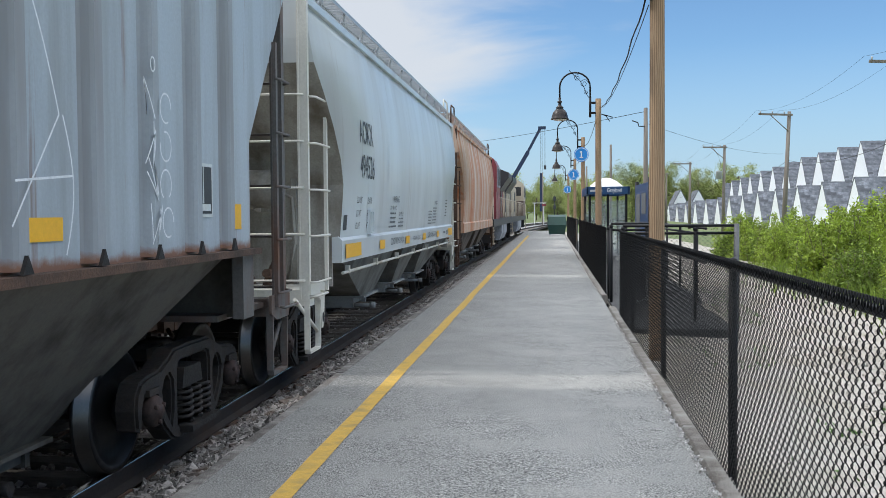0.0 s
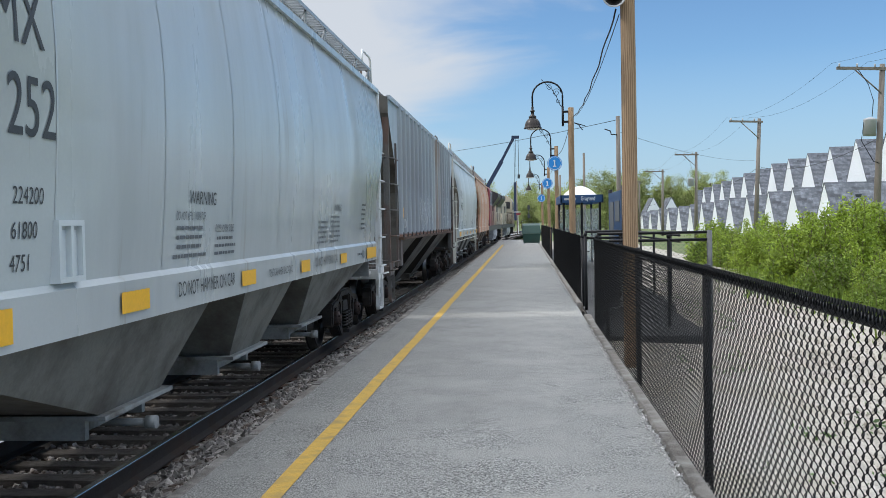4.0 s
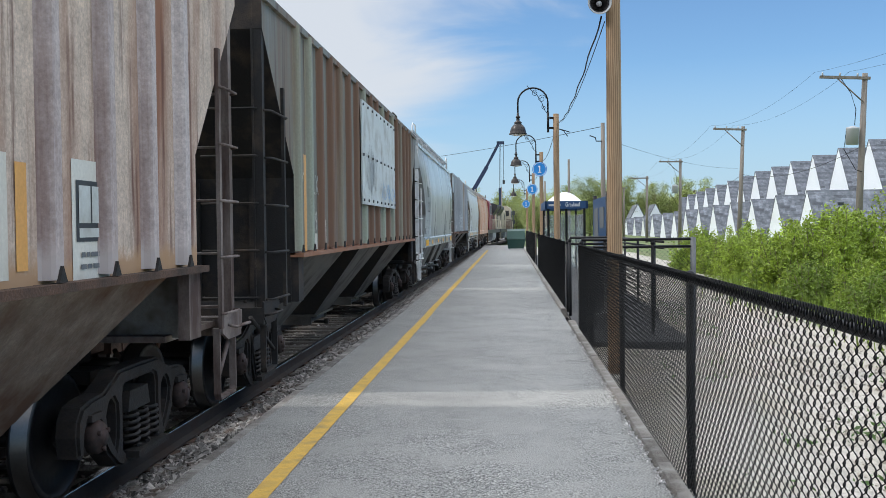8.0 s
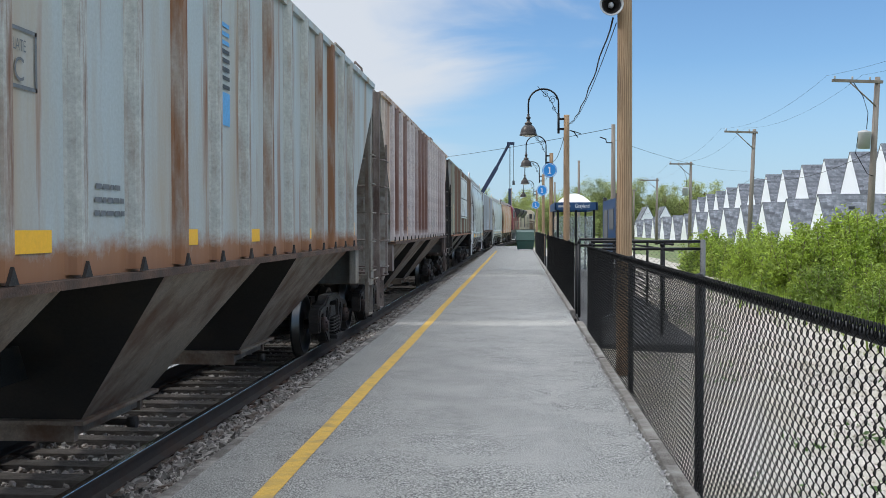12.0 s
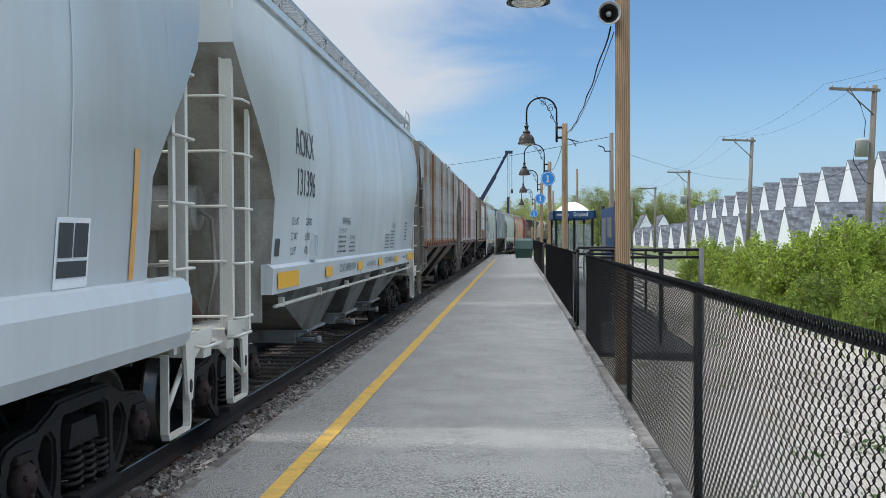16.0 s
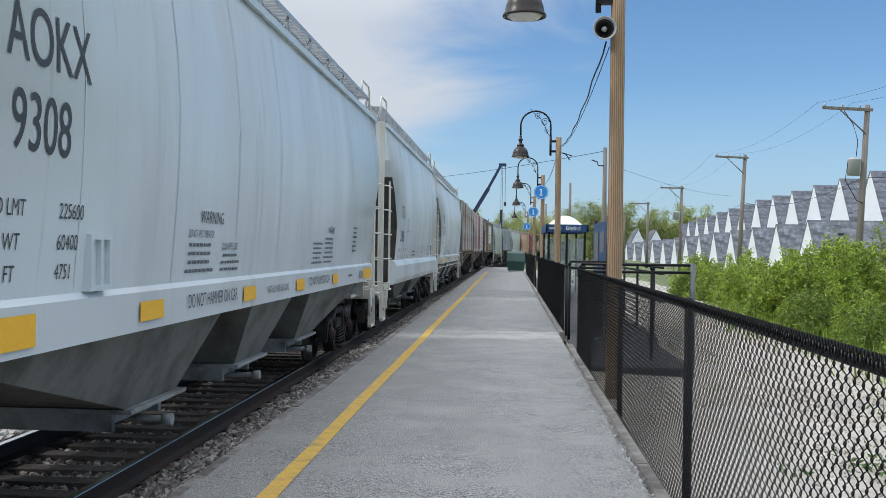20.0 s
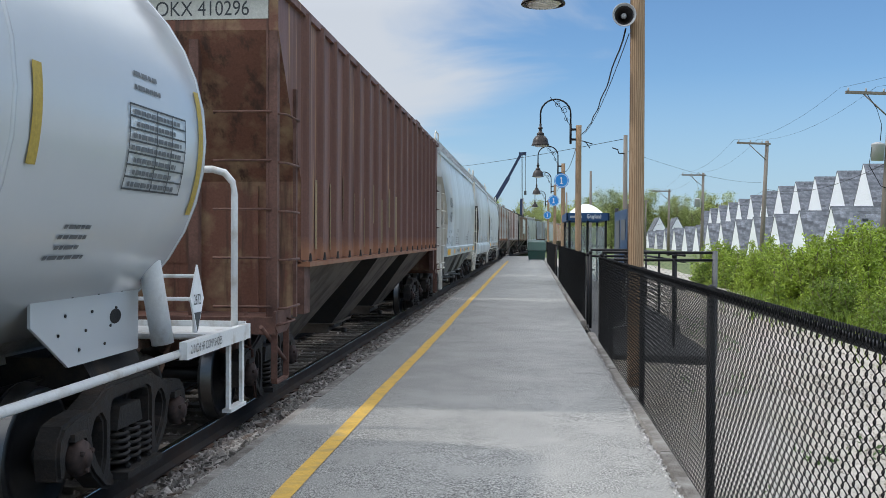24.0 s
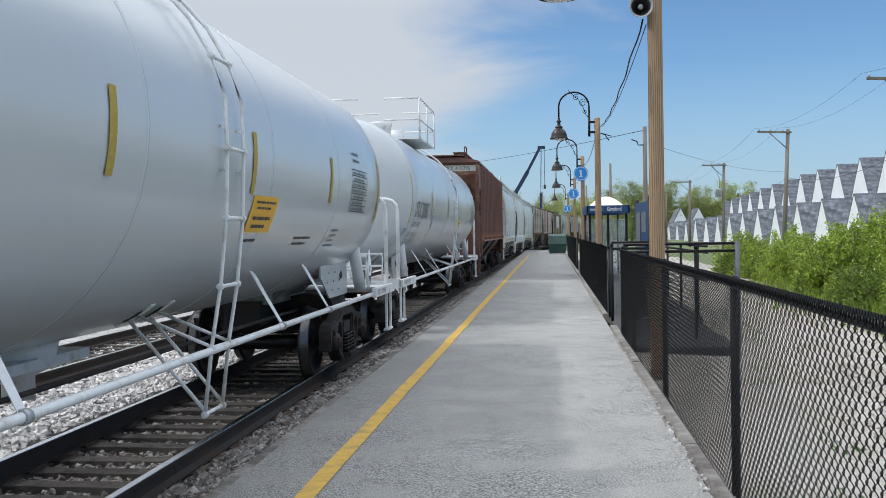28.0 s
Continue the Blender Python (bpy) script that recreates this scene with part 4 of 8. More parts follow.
        bbox(bm, (-1.49, s * (half - 0.62), 0.93), (1.49, s * (half - 0.42), 1.10))
        bbox(bm, (-1.30, s * (yb - 0.1), 1.02), (1.30, s * (half - 0.5), 1.07))
        part("end_sill", bm, colour, car)
        for x in (-0.62, 0.62) if plain else ():
            bm = bmesh.new()
            bbox(bm, (x - 0.05, s * (yp - 0.10), 1.07), (x + 0.05, s * (yp + 0.0), top - 0.2))
            part("end_post", bm, colour, car)


def body_shell(bm, prof, yl):
    """Skin of a hopper body. prof: (x, z) from sill to roof crown on one side; yl(z): half length at height z."""
    full = prof + [(-x, z) for x, z in reversed(prof) if x > 1e-4]
    ends = [[bm.verts.new((x, s * yl(z, s), z)) for x, z in full] for s in (-1, 1)]
    mid = [[bm.verts.new((x, yl(1.7) * q, z)) for x, z in full] for q in (-0.6, -0.2, 0.2, 0.6)]
    cols = [ends[0]] + mid + [ends[1]]
    for a, b in zip(cols, cols[1:]):
        for i in range(len(full) - 1):
            bm.faces.new((a[i], a[i + 1], b[i + 1], b[i])).smooth = len(prof) > 6
    n = len(full)
    for e in ends:
        for i in range(n // 2 - (0 if n % 2 else 1)):
            q = [e[i], e[i + 1], e[n - 2 - i], e[n - 1 - i]]
            q = list(dict.fromkeys(q))
            if len(q) > 2:
                f = bm.faces.new(q)
                f.material_index = 1 if f.calc_center_median().z < 3.45 or len(prof) < 7 else 0


def hopper_car(name, label, L, style, body, iron, slope, bays=3, sill=1.6, ribs=17, top=4.22, end_lip=0.5, rib_mat=None, zone=(1.72, 1.72), end_mat=None, post=(0.55, 0.55), rib_in=(0.42, 0.42), gap=(0.46, 0.46), rusted=(), rust_mat=None):
    """A covered hopper. style 'ribbed' has flat sides with upright posts; 'smooth' has bowed sides above a sill band."""
    half = L / 2
    yr, yf, yt = half - zone[0], half - zone[1], half - end_lip
    yb = yr
    car = thing(name, label, "freight car", "freight cars of the train")
    zk, zt = (2.5, 3.95) if style == "ribbed" else (2.35, 3.50)

    def yl(z, s=-1):
        y = yr if s < 0 else yf
        return y if z <= zk else y + (yt - y) * min(1, (z - zk) / (zt - zk))

    if style == "ribbed":
        surf = lambda z: 1.50 - max(0, z - top + 0.03) * 2
        prof = [(1.50, sill), (1.50, 2.5), (1.50, 3.95), (1.50, top), (0.62, top + 0.20), (0.0, top + 0.22)]
    else:
        def surf(z):
            u = (z - sill) / (top - sill)
            return 1.515 + 0.085 * math.sin(math.pi * min(1, max(0, u * 0.92 + 0.08))) - 0.10 * max(0, u - 0.45) ** 1.5 * 2.2
        zs = [sill + (top - sill) * q for q in (0, 0.12, 0.25, 0.36, 0.5, 0.62, 0.74, 0.84, 0.93, 1.0)]
        prof = [(surf(z), z) for z in zs] + [(surf(top) - 0.10, top + 0.05), (0.62, top + 0.20), (0.0, top + 0.22)]
    bm = bmesh.new()
    body_shell(bm, prof, yl)
    part("body", bm, [body, end_mat or body], car)
    for s, y in ((-1, -yr), (1, yf)):
        bm = bmesh.new()
        bbox(bm, (-1.44, y - s * 0.04, 1.04), (1.44, y - s * 0.01, sill + 0.03))
        plate = part("end_bulkhead", bm, end_mat or body, car)
        for x in (-1.0, -0.35, 0.35, 1.0):
            bm = bmesh.new()
            bbox(bm, (x - 0.03, y - s * 0.008, 1.05), (x + 0.03, y + s * 0.05, 2.45))
            part("stiffener", bm, end_mat or body, plate)
    # eave lip and roof fittings
    for x in (-1, 1):
        bm = bmesh.new()
        e = surf(top - 0.06)
        bbox(bm, (x * (e - 0.02), -yt, top - 0.05), (x * (e + 0.045), yt, top + 0.03))
        part("eave", bm, body, car)
    bm = bmesh.new()
    bbox(bm, (-0.28, -yt + 0.3, top + 0.20), (0.28, yt - 0.3, top + 0.30))
    part("hatch_cover", bm, body, car)
    rb = 1.02 if style == "ribbed" else 1.34
    for x in (-1, 1):
        bm = bmesh.new()
        n = int(2 * yt / 0.16)
        for k in range(n):
            y = -yt + 2 * yt * (k + 0.5) / n
            bbox(bm, (x * (rb - 0.40), y - 0.05, top + 0.36), (x * rb, y + 0.05, top + 0.375))
        for q in (rb - 0.40, rb - 0.20, rb):
            bbox(bm, (x * q - 0.012, -yt, top + 0.345), (x * q + 0.012, yt, top + 0.39))
        for k in range(13):
            y = -yt + 0.1 + (2 * yt - 0.2) * k / 12
            bbox(bm, (x * (rb - 0.38), y - 0.02, top + 0.10), (x * (rb - 0.34), y + 0.02, top + 0.36))
            rod(bm, (x * (rb - 0.02), y, top + 0.36), (x * (rb - 0.08), y + 0.25, top + 0.04), 0.014, 4)
            rod(bm, (x * (rb - 0.02), y, top + 0.36), (x * (rb - 0.08), y - 0.25, top + 0.04), 0.014, 4)
        part("running_board", bm, iron if style == "ribbed" else M["galv"], car)
        for s in (-1, 1):
            bm = bmesh.new()
            tube(bm, [(x * rb, s * (yt - 0.9), top + 0.36), (x * rb, s * (yt - 0.85), top + 0.58), (x * rb, s * (yt - 0.1), top + 0.58), (x * rb, s * (yt + 0.02), top + 0.50), (x * rb, s * (yt + 0.05), top + 0.1)], 0.02, 6)
            part("grab_rail", bm, iron, car)
    # side posts or sill band
    if style == "ribbed":
        bm = bmesh.new()
        poly = [(-0.112, 0), (-0.088, 0.012), (-0.066, 0.052), (-0.046, 0.072), (0.046, 0.072), (0.066, 0.052), (0.088, 0.012), (0.112, 0)]
        loft(bm, [[(1.50 + d, y, sill + 0.04) for y, d in poly], [(1.50 + d, y, top - 0.02) for y, d in poly]])
        rib = mesh_of("side_post", bm, rib_mat or body)
        rust_rib = rib.copy()
        rust_rib.materials[0] = rust_mat or rib_mat or body
        for k in range(ribs):
            u = 2 * k / (ribs - 1) - 1
            y = -yr + rib_in[0] + (yr + yf - rib_in[0] - rib_in[1]) * (0.5 + 0.5 * (1.064 * u - 0.064 * u ** 3))
            part("side_post", rust_rib if k in rusted else rib, None, car, at=pose(0, y, 0))
            part("side_post", rib, None, car, at=pose(0, y, 0) @ TURN)
            part("gusset", NOTCH_PLATE, None, car, at=pose(1.50, y, sill))
        for x in (-1, 1):
            bm = bmesh.new()
            bbox(bm, (x * 1.44, -yr, sill - 0.03), (x * 1.60, yf, sill + 0.02))
            part("side_sill", bm, M["rust_steel"] if body in (M["hopper_blue_grey"], M["hopper_rusty_grey"], M["hopper_pink"]) else body, car)
            for s, y in ((-1, yr), (1, yf)):
                bm = bmesh.new()
                bbox(bm, (x * 1.44, s * (y - 0.02), 1.05), (x * 1.53, s * (y - 0.30), sill))
                part("bolster_end", bm, iron, car)
    else:
        for x in (-1, 1):
            bm = bmesh.new()
            prism(bm, [(x * 1.45, sill - 0.28), (x * 1.565, sill - 0.28), (x * 1.575, sill - 0.02), (x * 1.52, sill + 0.03), (x * 1.45, sill + 0.02)], -yr - 0.05, yf + 0.05, "y")
            part("side_sill", bm, body, car)
    # discharge bays near the middle of the car, with long end slopes over the trucks
    low = sill if style == "ribbed" else sill - 0.27
    xb, zb, hb = (0.50, 0.36, 0.72) if style == "ribbed" else (1.17, 0.66, 0.52)
    pitch = 2.85 if bays == 3 else 3.2
    shift = (yf - yr) / 2
    for k in range(bays):
        if style == "ribbed":
            yc = (-4.42, -0.05, 4.40)[k] + shift * 0.5
            y0, y1 = ((-yr + 0.45, -3.0 + shift * 0.5), (-1.42 + shift * 0.5, 1.30 + shift * 0.5), (2.85 + shift * 0.5, yf - 0.45))[k]
        else:
            yc = shift + pitch * (k - (bays - 1) / 2)
            y0 = -yr + 0.4 if k == 0 else yc - pitch / 2 + 0.5
            y1 = yf - 0.4 if k == bays - 1 else yc + pitch / 2 - 0.5
        hi = [(1.47, y0, low), (-1.47, y0, low), (-1.47, y1, low), (1.47, y1, low)]
        lo = [(xb, yc - hb, zb), (-xb, yc - hb, zb), (-xb, yc + hb, zb), (xb, yc + hb, zb)]
        bm = bmesh.new()
        for a, b in ((1, 2), (3, 0)):
            face(bm, [hi[a], hi[b], lo[b], lo[a]])
        face(bm, lo)
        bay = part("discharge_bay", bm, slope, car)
        # end-facing sheets; on ribbed cars their shade is painted in as near-black
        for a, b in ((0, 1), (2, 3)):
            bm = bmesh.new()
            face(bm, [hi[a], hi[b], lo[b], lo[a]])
            part("slope_sheet", bm, M["slope_shade_dark"] if style == "ribbed" else slope, bay, "slope sheet with its shade put into a dark colour" if style == "ribbed" else "")
        gate_mat = M["end_grey"] if style == "smooth" else slope
        bm = bmesh.new()
        bbox(bm, (-xb - 0.07, yc - hb - 0.10, zb - 0.02), (xb + 0.07, yc + hb + 0.10, zb + 0.012))
        part("outlet_flange", bm, gate_mat, bay)
        for y in (yc - hb, yc + hb - 0.06):
            bm = bmesh.new()
            bbox(bm, (-xb * 0.9, y, zb - 0.17), (xb * 0.9, y + 0.06, zb - 0.024))
            part("outlet_frame", bm, gate_mat, bay)
        bm = bmesh.new()
        bbox(bm, (-xb * 0.85, yc - hb + 0.07, zb - 0.14), (xb * 0.85, yc + hb - 0.07, zb - 0.08))
        part("outlet_gate", bm, gate_mat, bay)
        for x in (-1, 1):
            bm = bmesh.new()
            rod(bm, (x * 0.6 * xb, yc + 0.25, zb - 0.2), (x * (xb + 0.06), yc + 0.25, zb - 0.2), 0.03, 8)
            rod(bm, (x * xb, yc + 0.25, zb - 0.2), (x * (xb + 0.08), yc + 0.25, zb - 0.2), 0.05, 12)
            part("capstan", bm, M["end_grey"] if style == "smooth" else M["truck_steel"], bay)
    bm = bmesh.new()
    bbox(bm, (-1.40, -yr + 0.05, low - 0.01), (1.40, yf - 0.05, low + 0.02))
    part("floor_pan", bm, M["under_black"], car)
    bm = bmesh.new()
    bbox(bm, (-0.17, -half + 0.7, 0.72), (0.17, half - 0.7, 1.0))
    part("centre_sill", bm, M["under_black"], car)
    # brake gear on the rear end
    bm = bmesh.new()
    zr = 2.18 if style == "smooth" else 0.80
    rod(bm, (0.1, -yb - 0.45, zr), (0.95, -yb - 0.45, zr), 0.22 if style == "smooth" else 0.14, 16)
    tube(bm, [(0.90, -yb - 0.45, zr), (1.08, -yb - 0.45, zr - 0.10), (1.12, -yb - 0.45, zr - 0.6), (1.0, -yb - 0.4, 1.1)], 0.02, 6)
    part("air_reservoir", bm, iron if style == "ribbed" else end_mat or M["end_dark"], car)
    if style == "smooth":
        for x, z, w, h, d in ((0.45, 1.28, 0.34, 0.36, 0.26), (0.85, 1.22, 0.22, 0.26, 0.22)):
            bm = bmesh.new()
            box(bm, (x, -yb - 0.42, z), (w, d, h), top=(w * 0.8, d * 0.8))
            bmesh.ops.bevel(bm, geom=bm.edges[:], offset=0.03, segments=2)
            rod(bm, (x, -yb - 0.42 - d * 0.4, z), (x, -yb - 0.62 - d * 0.4, z + 0.02), 0.05, 10)
            part("control_valve", bm, M["rust_steel"], car, "rusty brown brake valve")
        bm = bmesh.new()
        for x in (0.3, 0.75):
            bbox(bm, (x - 0.03, -yb - 0.66, zr - 0.26), (x + 0.03, -yb - 0.05, zr - 0.21))
        part("reservoir_bracket", bm, end_mat or M["end_dark"], car)
    bm = bmesh.new()
    box(bm, (-0.7, -yb - 0.4, 1.25), (0.35, 0.3, 0.35))
    part("brake_valve", bm, iron if style == "ribbed" else M["end_dark"], car)
    bm = bmesh.new()
    spin(bm, [(0.25, 0), (0.27, 0.012), (0.25, 0.024), (0.23, 0.012), (0.25, 0)], 18, "y", (-0.55, -half + 0.45, 2.3))
    for k in range(4):
        a = k * math.pi / 4
        rod(bm, (-0.55 - 0.25 * math.cos(a), -half + 0.46, 2.3 - 0.25 * math.sin(a)), (-0.55 + 0.25 * math.cos(a), -half + 0.46, 2.3 + 0.25 * math.sin(a)), 0.012, 5)
    part("brake_wheel", bm, iron, car)
    end_irons(car, half, yb, top, iron, post, 0.09 if style == "ribbed" else 0.065, gap, style == "ribbed")
    coupler(car, half)
    running_gear(car, half, half - 1.86)
    car["half"] = half
    return car, surf, yb, yf


def tank_car(name, label, L, dy=0.0):
    half = L / 2
    car = thing(name, label, "freight car", "freight cars of the train")
    R, zc, cyl, sh = 1.52, 2.62, half - 1.45, 0.30
    rings = []
    n = 40
    for k in range(7):
        a = math.pi / 2 * k / 6
        rings.append((R * math.sin(a), -cyl - 0.62 * math.cos(a) + 0.62))
    prof = rings + [(R, y) for y in np.linspace(-cyl + 1.4, cyl - 1.4, 9)] + [(r, -y) for r, y in reversed(rings)]
    bm = bmesh.new()
    spin(bm, prof, n, "y", (0, sh, zc))
    part("tank", bm, M["tank_white"], car)

    def surf(z):
        return math.sqrt(max(0.01, R * R - (z - zc) ** 2))

    for y in np.linspace(-cyl + 0.62, cyl - 0.62, 6):
        bm = bmesh.new()
        spin(bm, [(R - 0.01, -0.03), (R + 0.004, -0.02), (R + 0.004, 0.02), (R - 0.01, 0.03)], n, "y", (0, y + sh, zc))
        part("weld_band", bm, M["tank_white"], car)
    # gold reflective strips
    for y in (-7.4, -4.33, -1.0, 1.74, 4.7, 7.17):
        y += dy if abs(y) < 6 else 0.0
        decal(car, "reflector", y - 0.05, y + 0.05, 2.06 if abs(y) > 6 else 2.26, 2.98 if abs(y) > 6 else 2.78, M["old_yellow"], surf, rows=8)
    # stub sills, end platforms, safety rails
    for s in (-1, 1):
        bm = bmesh.new()
        bbox(bm, (-0.25, s * (half - 0.45), 0.74), (0.25, s * (cyl - 2.2), 1.05))
        part("stub_sill", bm, M["under_black"], car)
        bm = bmesh.new()
        box(bm, (0, s * (half - 2.08), 0.93), (2.0, 0.8, 0.24), top=(0.9, 1.2))
        part("body_bolster", bm, M["under_black"], car)
        bm = bmesh.new()
        for x in (-1, 1):
            loft(bm, [[(x * 0.3, s * (cyl - 0.4), 1.05), (x * 0.3, s * (cyl - 2.0), 1.05), (x * 0.34, s * (cyl - 2.0), 1.05), (x * 0.34, s * (cyl - 0.4), 1.05)],
                      [(x * 1.30, s * (cyl - 0.6), 2.0), (x * 1.30, s * (cyl - 1.8), 2.0), (x * 1.34, s * (cyl - 1.8), 2.0), (x * 1.34, s * (cyl - 0.6), 2.0)]])
        bbox(bm, (-0.36, s * (cyl - 2.1), 1.0), (0.36, s * (cyl - 0.3), 1.16))
        part("saddle", bm, M["end_grey"], car)
        for x in (-1, 1):
            bm = bmesh.new()
            a, b = s * (cyl - 2.30) + sh, s * (cyl - 0.66) + sh
            prism(bm, [(a, 1.34), (a, 1.60), (b, 1.80), (b, 1.04), (a + (b - a) * 0.3, 1.04)], x * 0.99, x * 1.01, "x")
            web = part("saddle_plate", bm, M["tank_white"], car)
            bm = bmesh.new()
            yh = s * (cyl - 1.08) + sh
            loft(bm, [[(x * 1.012, yh + 0.10 * math.cos(q * math.pi / 7), 1.32 + 0.055 * math.sin(q * math.pi / 7)) for q in range(14)], [(x * 1.015, yh + 0.09 * math.cos(q * math.pi / 7), 1.32 + 0.05 * math.sin(q * math.pi / 7)) for q in range(14)]])
            part("hand_hole", bm, M["under_black"], web)
            bm = bmesh.new()
            for q in range(14):
                rod(bm, (x * 1.008, a + (b - a) * (0.15 + 0.06 * (q % 12)), 1.14 + 0.12 * (q % 4)), (x * 1.018, a + (b - a) * (0.15 + 0.06 * (q % 12)), 1.14 + 0.12 * (q % 4)), 0.012, 6)
            tagged(part("rivets", bm, M["under_black"], web), kind="stuff")
        bm = bmesh.new()
        rod(bm, (1.22, s * (cyl - 0.70) + sh, 1.08), (1.06, s * (cyl - 0.85) + sh, 2.35), 0.085, 12)
        part("end_brace", bm, M["white_paint"], car)
        bm = bmesh.new()
        rod(bm, (-1.22, s * (cyl - 0.70) + sh, 1.08), (-1.06, s * (cyl - 0.85) + sh, 2.35), 0.085, 12)
        part("end_brace", bm, M["white_paint"], car)
        bm = bmesh.new()
        bbox(bm, (-1.46, s * (half - 0.48), 1.06), (1.46, s * (half - 1.2), 1.09))
        bbox(bm, (-1.46, s * (half - 0.46), 0.97), (1.46, s * (half - 0.50), 1.14))
        for x in (-1, 1):
            bbox(bm, (x * 1.44, s * (half - 0.46), 0.99), (x * 1.50, s * (half - 2.1), 1.12))
        part("end_platform", bm, M["white_paint"], car)
        for x in (-1, 1):
            bm = bmesh.new()
            tube(bm, [(x * 1.40, s * (half - 0.62), 1.08), (x * 1.40, s * (half - 0.62), 2.26), (x * 1.38, s * (half - 0.62), 2.38), (x * 1.31, s * (half - 0.62), 2.46), (x * 1.20, s * (half - 0.62), 2.49), (x * 0.25, s * (half - 0.62), 2.49), (x * 0.15, s * (half - 0.62), 2.42), (x * 0.12, s * (half - 0.62), 1.08)], 0.032, 8)
            part("safety_rail", bm, M["white_paint"], car)
            bm = bmesh.new()
            for q in (0.0, 0.38):
                bbox(bm, (x * 1.43, s * (half - 0.55 - q) - 0.03, 0.42), (x * 1.46, s * (half - 0.55 - q) + 0.03, 1.0))
            bbox(bm, (x * 1.40, s * (half - 0.52), 0.40), (x * 1.48, s * (half - 0.96), 0.43))
            part("stirrup_step", bm, M["white_paint"], car)
        bm = bmesh.new()
        for k in range(2):
            tube(bm, [(-1.2, s * (half - 0.75), 1.09), (-1.2, s * (half - 0.75), 1.35 + 0.2 * k), (1.1, s * (half - 0.75), 1.35 + 0.2 * k), (1.1, s * (half - 0.75), 1.09)], 0.02, 6)
        box(bm, (0.3, s * (half - 0.95), 1.36), (0.42, 0.42, 0.46))
        box(bm, (-0.6, s * (half - 0.95), 1.26), (0.5, 0.3, 0.3))
        part("brake_gear", bm, M["white_paint"], car)
    # long side handrails with struts
    for x in (-1, 1):
        bm = bmesh.new()
        rod(bm, (x * 1.42, -half + 1.9, 1.03), (x * 1.42, half - 1.9, 1.03), 0.03, 10)
        part("handrail", bm, M["white_paint"], car)
        for y in (-4.75, -2.45, 2.25, 4.25):
            bm = bmesh.new()
            loft(bm, [[(x * 1.42, y - 0.04, 1.03), (x * 1.42, y + 0.04, 1.03), (x * 1.40, y + 0.04, 1.08), (x * 1.40, y - 0.04, 1.08)],
                      [(x * 1.12, y + 0.06, 1.52), (x * 1.12, y + 0.14, 1.52), (x * 1.08, y + 0.14, 1.56), (x * 1.08, y + 0.06, 1.56)]])
            strut = part("rail_strut", bm, M["white_paint"], car)
            bm = bmesh.new()
            rod(bm, (x * 1.42, y - 0.03, 1.03), (x * 1.42, y + 0.03, 1.03), 0.042, 10)
            part("clamp", bm, M["galv"], strut)
        # centre ladder, up over the tank, on four struts and two brackets
        yl_ = 0.445
        side = [(1.36, 0.545), (1.42, 1.05), (1.50, 1.52), (1.555, 2.04), (1.575, 2.57)]
        arc = [(1.60 * math.cos(radians(a)), zc + 1.60 * math.sin(radians(a))) for a in (12, 24, 36, 48, 60, 72, 82)]
        for q in (-0.2, 0.2):
            bm = bmesh.new()
            tube(bm, [(x * a, yl_ + q, z) for a, z in side + arc], 0.016, 8)
            part("stile", bm, M["white_paint"], car)
        for a, z in side + [arc[k] for k in (1, 3, 5)]:
            bm = bmesh.new()
            rod(bm, (x * a, yl_ - 0.24, z), (x * a, yl_ + 0.24, z), 0.016, 8)
            rung = part("rung", bm, M["white_paint"], car)
            for q in (-0.2, 0.2):
                bm = bmesh.new()
                rod(bm, (x * a, yl_ + q - 0.025, z), (x * a, yl_ + q + 0.025, z), 0.027, 8)
                part("clamp", bm, M["white_paint"], rung)
        for q in (-0.2, 0.2):
            for p0, p1 in (((1.36, yl_ + q, 0.57), (0.66, yl_ + q + 0.24, 1.25)), ((1.42, yl_ + q, 1.06), (0.73, yl_ + q + 0.24, 1.285))):
                bm = bmesh.new()
                rod(bm, (x * p0[0], p0[1], p0[2]), (x * p1[0], p1[1], p1[2]), 0.015, 8)
                strut = part("ladder_strut", bm, M["white_paint"], car)
                bm = bmesh.new()
                for k in range(4):
                    xa, xb = (p1[0] - 0.10 + 0.06 * k, p1[0] - 0.04 + 0.06 * k)
                    za, zb = (zc - math.sqrt(R * R - v * v) for v in (xa, xb))
                    loft(bm, [[(x * xa, p1[1] - 0.05, za - 0.012), (x * xa, p1[1] + 0.05, za - 0.012), (x * xa, p1[1] + 0.05, za + 0.004), (x * xa, p1[1] - 0.05, za + 0.004)],
                              [(x * xb, p1[1] - 0.05, zb - 0.012), (x * xb, p1[1] + 0.05, zb - 0.012), (x * xb, p1[1] + 0.05, zb + 0.004), (x * xb, p1[1] - 0.05, zb + 0.004)]])
                part("foot_plate", bm, M["white_paint"], strut)
            bm = bmesh.new()
            tube(bm, [(x * 1.515, yl_ + q, 2.40), (x * 1.56, yl_ + q, 2.42), (x * 1.575, yl_ + q, 2.57), (x * 1.56, yl_ + q, 2.72), (x * 1.515, yl_ + q, 2.74)], 0.014, 6)
            part("ladder_bracket", bm, M["white_paint"], car)
    # top platform with railing and dome
    tp = -1.7
    bm = bmesh.new()
    bbox(bm, (-1.1, -1.4 + tp, zc + R - 0.12), (1.1, 1.4 + tp, zc + R - 0.08))
    bbox(bm, (-0.2, -4.1, zc + R + 0.02), (0.2, 4.1, zc + R + 0.06))
    part("top_platform", bm, M["white_paint"], car)
    bm = bmesh.new()
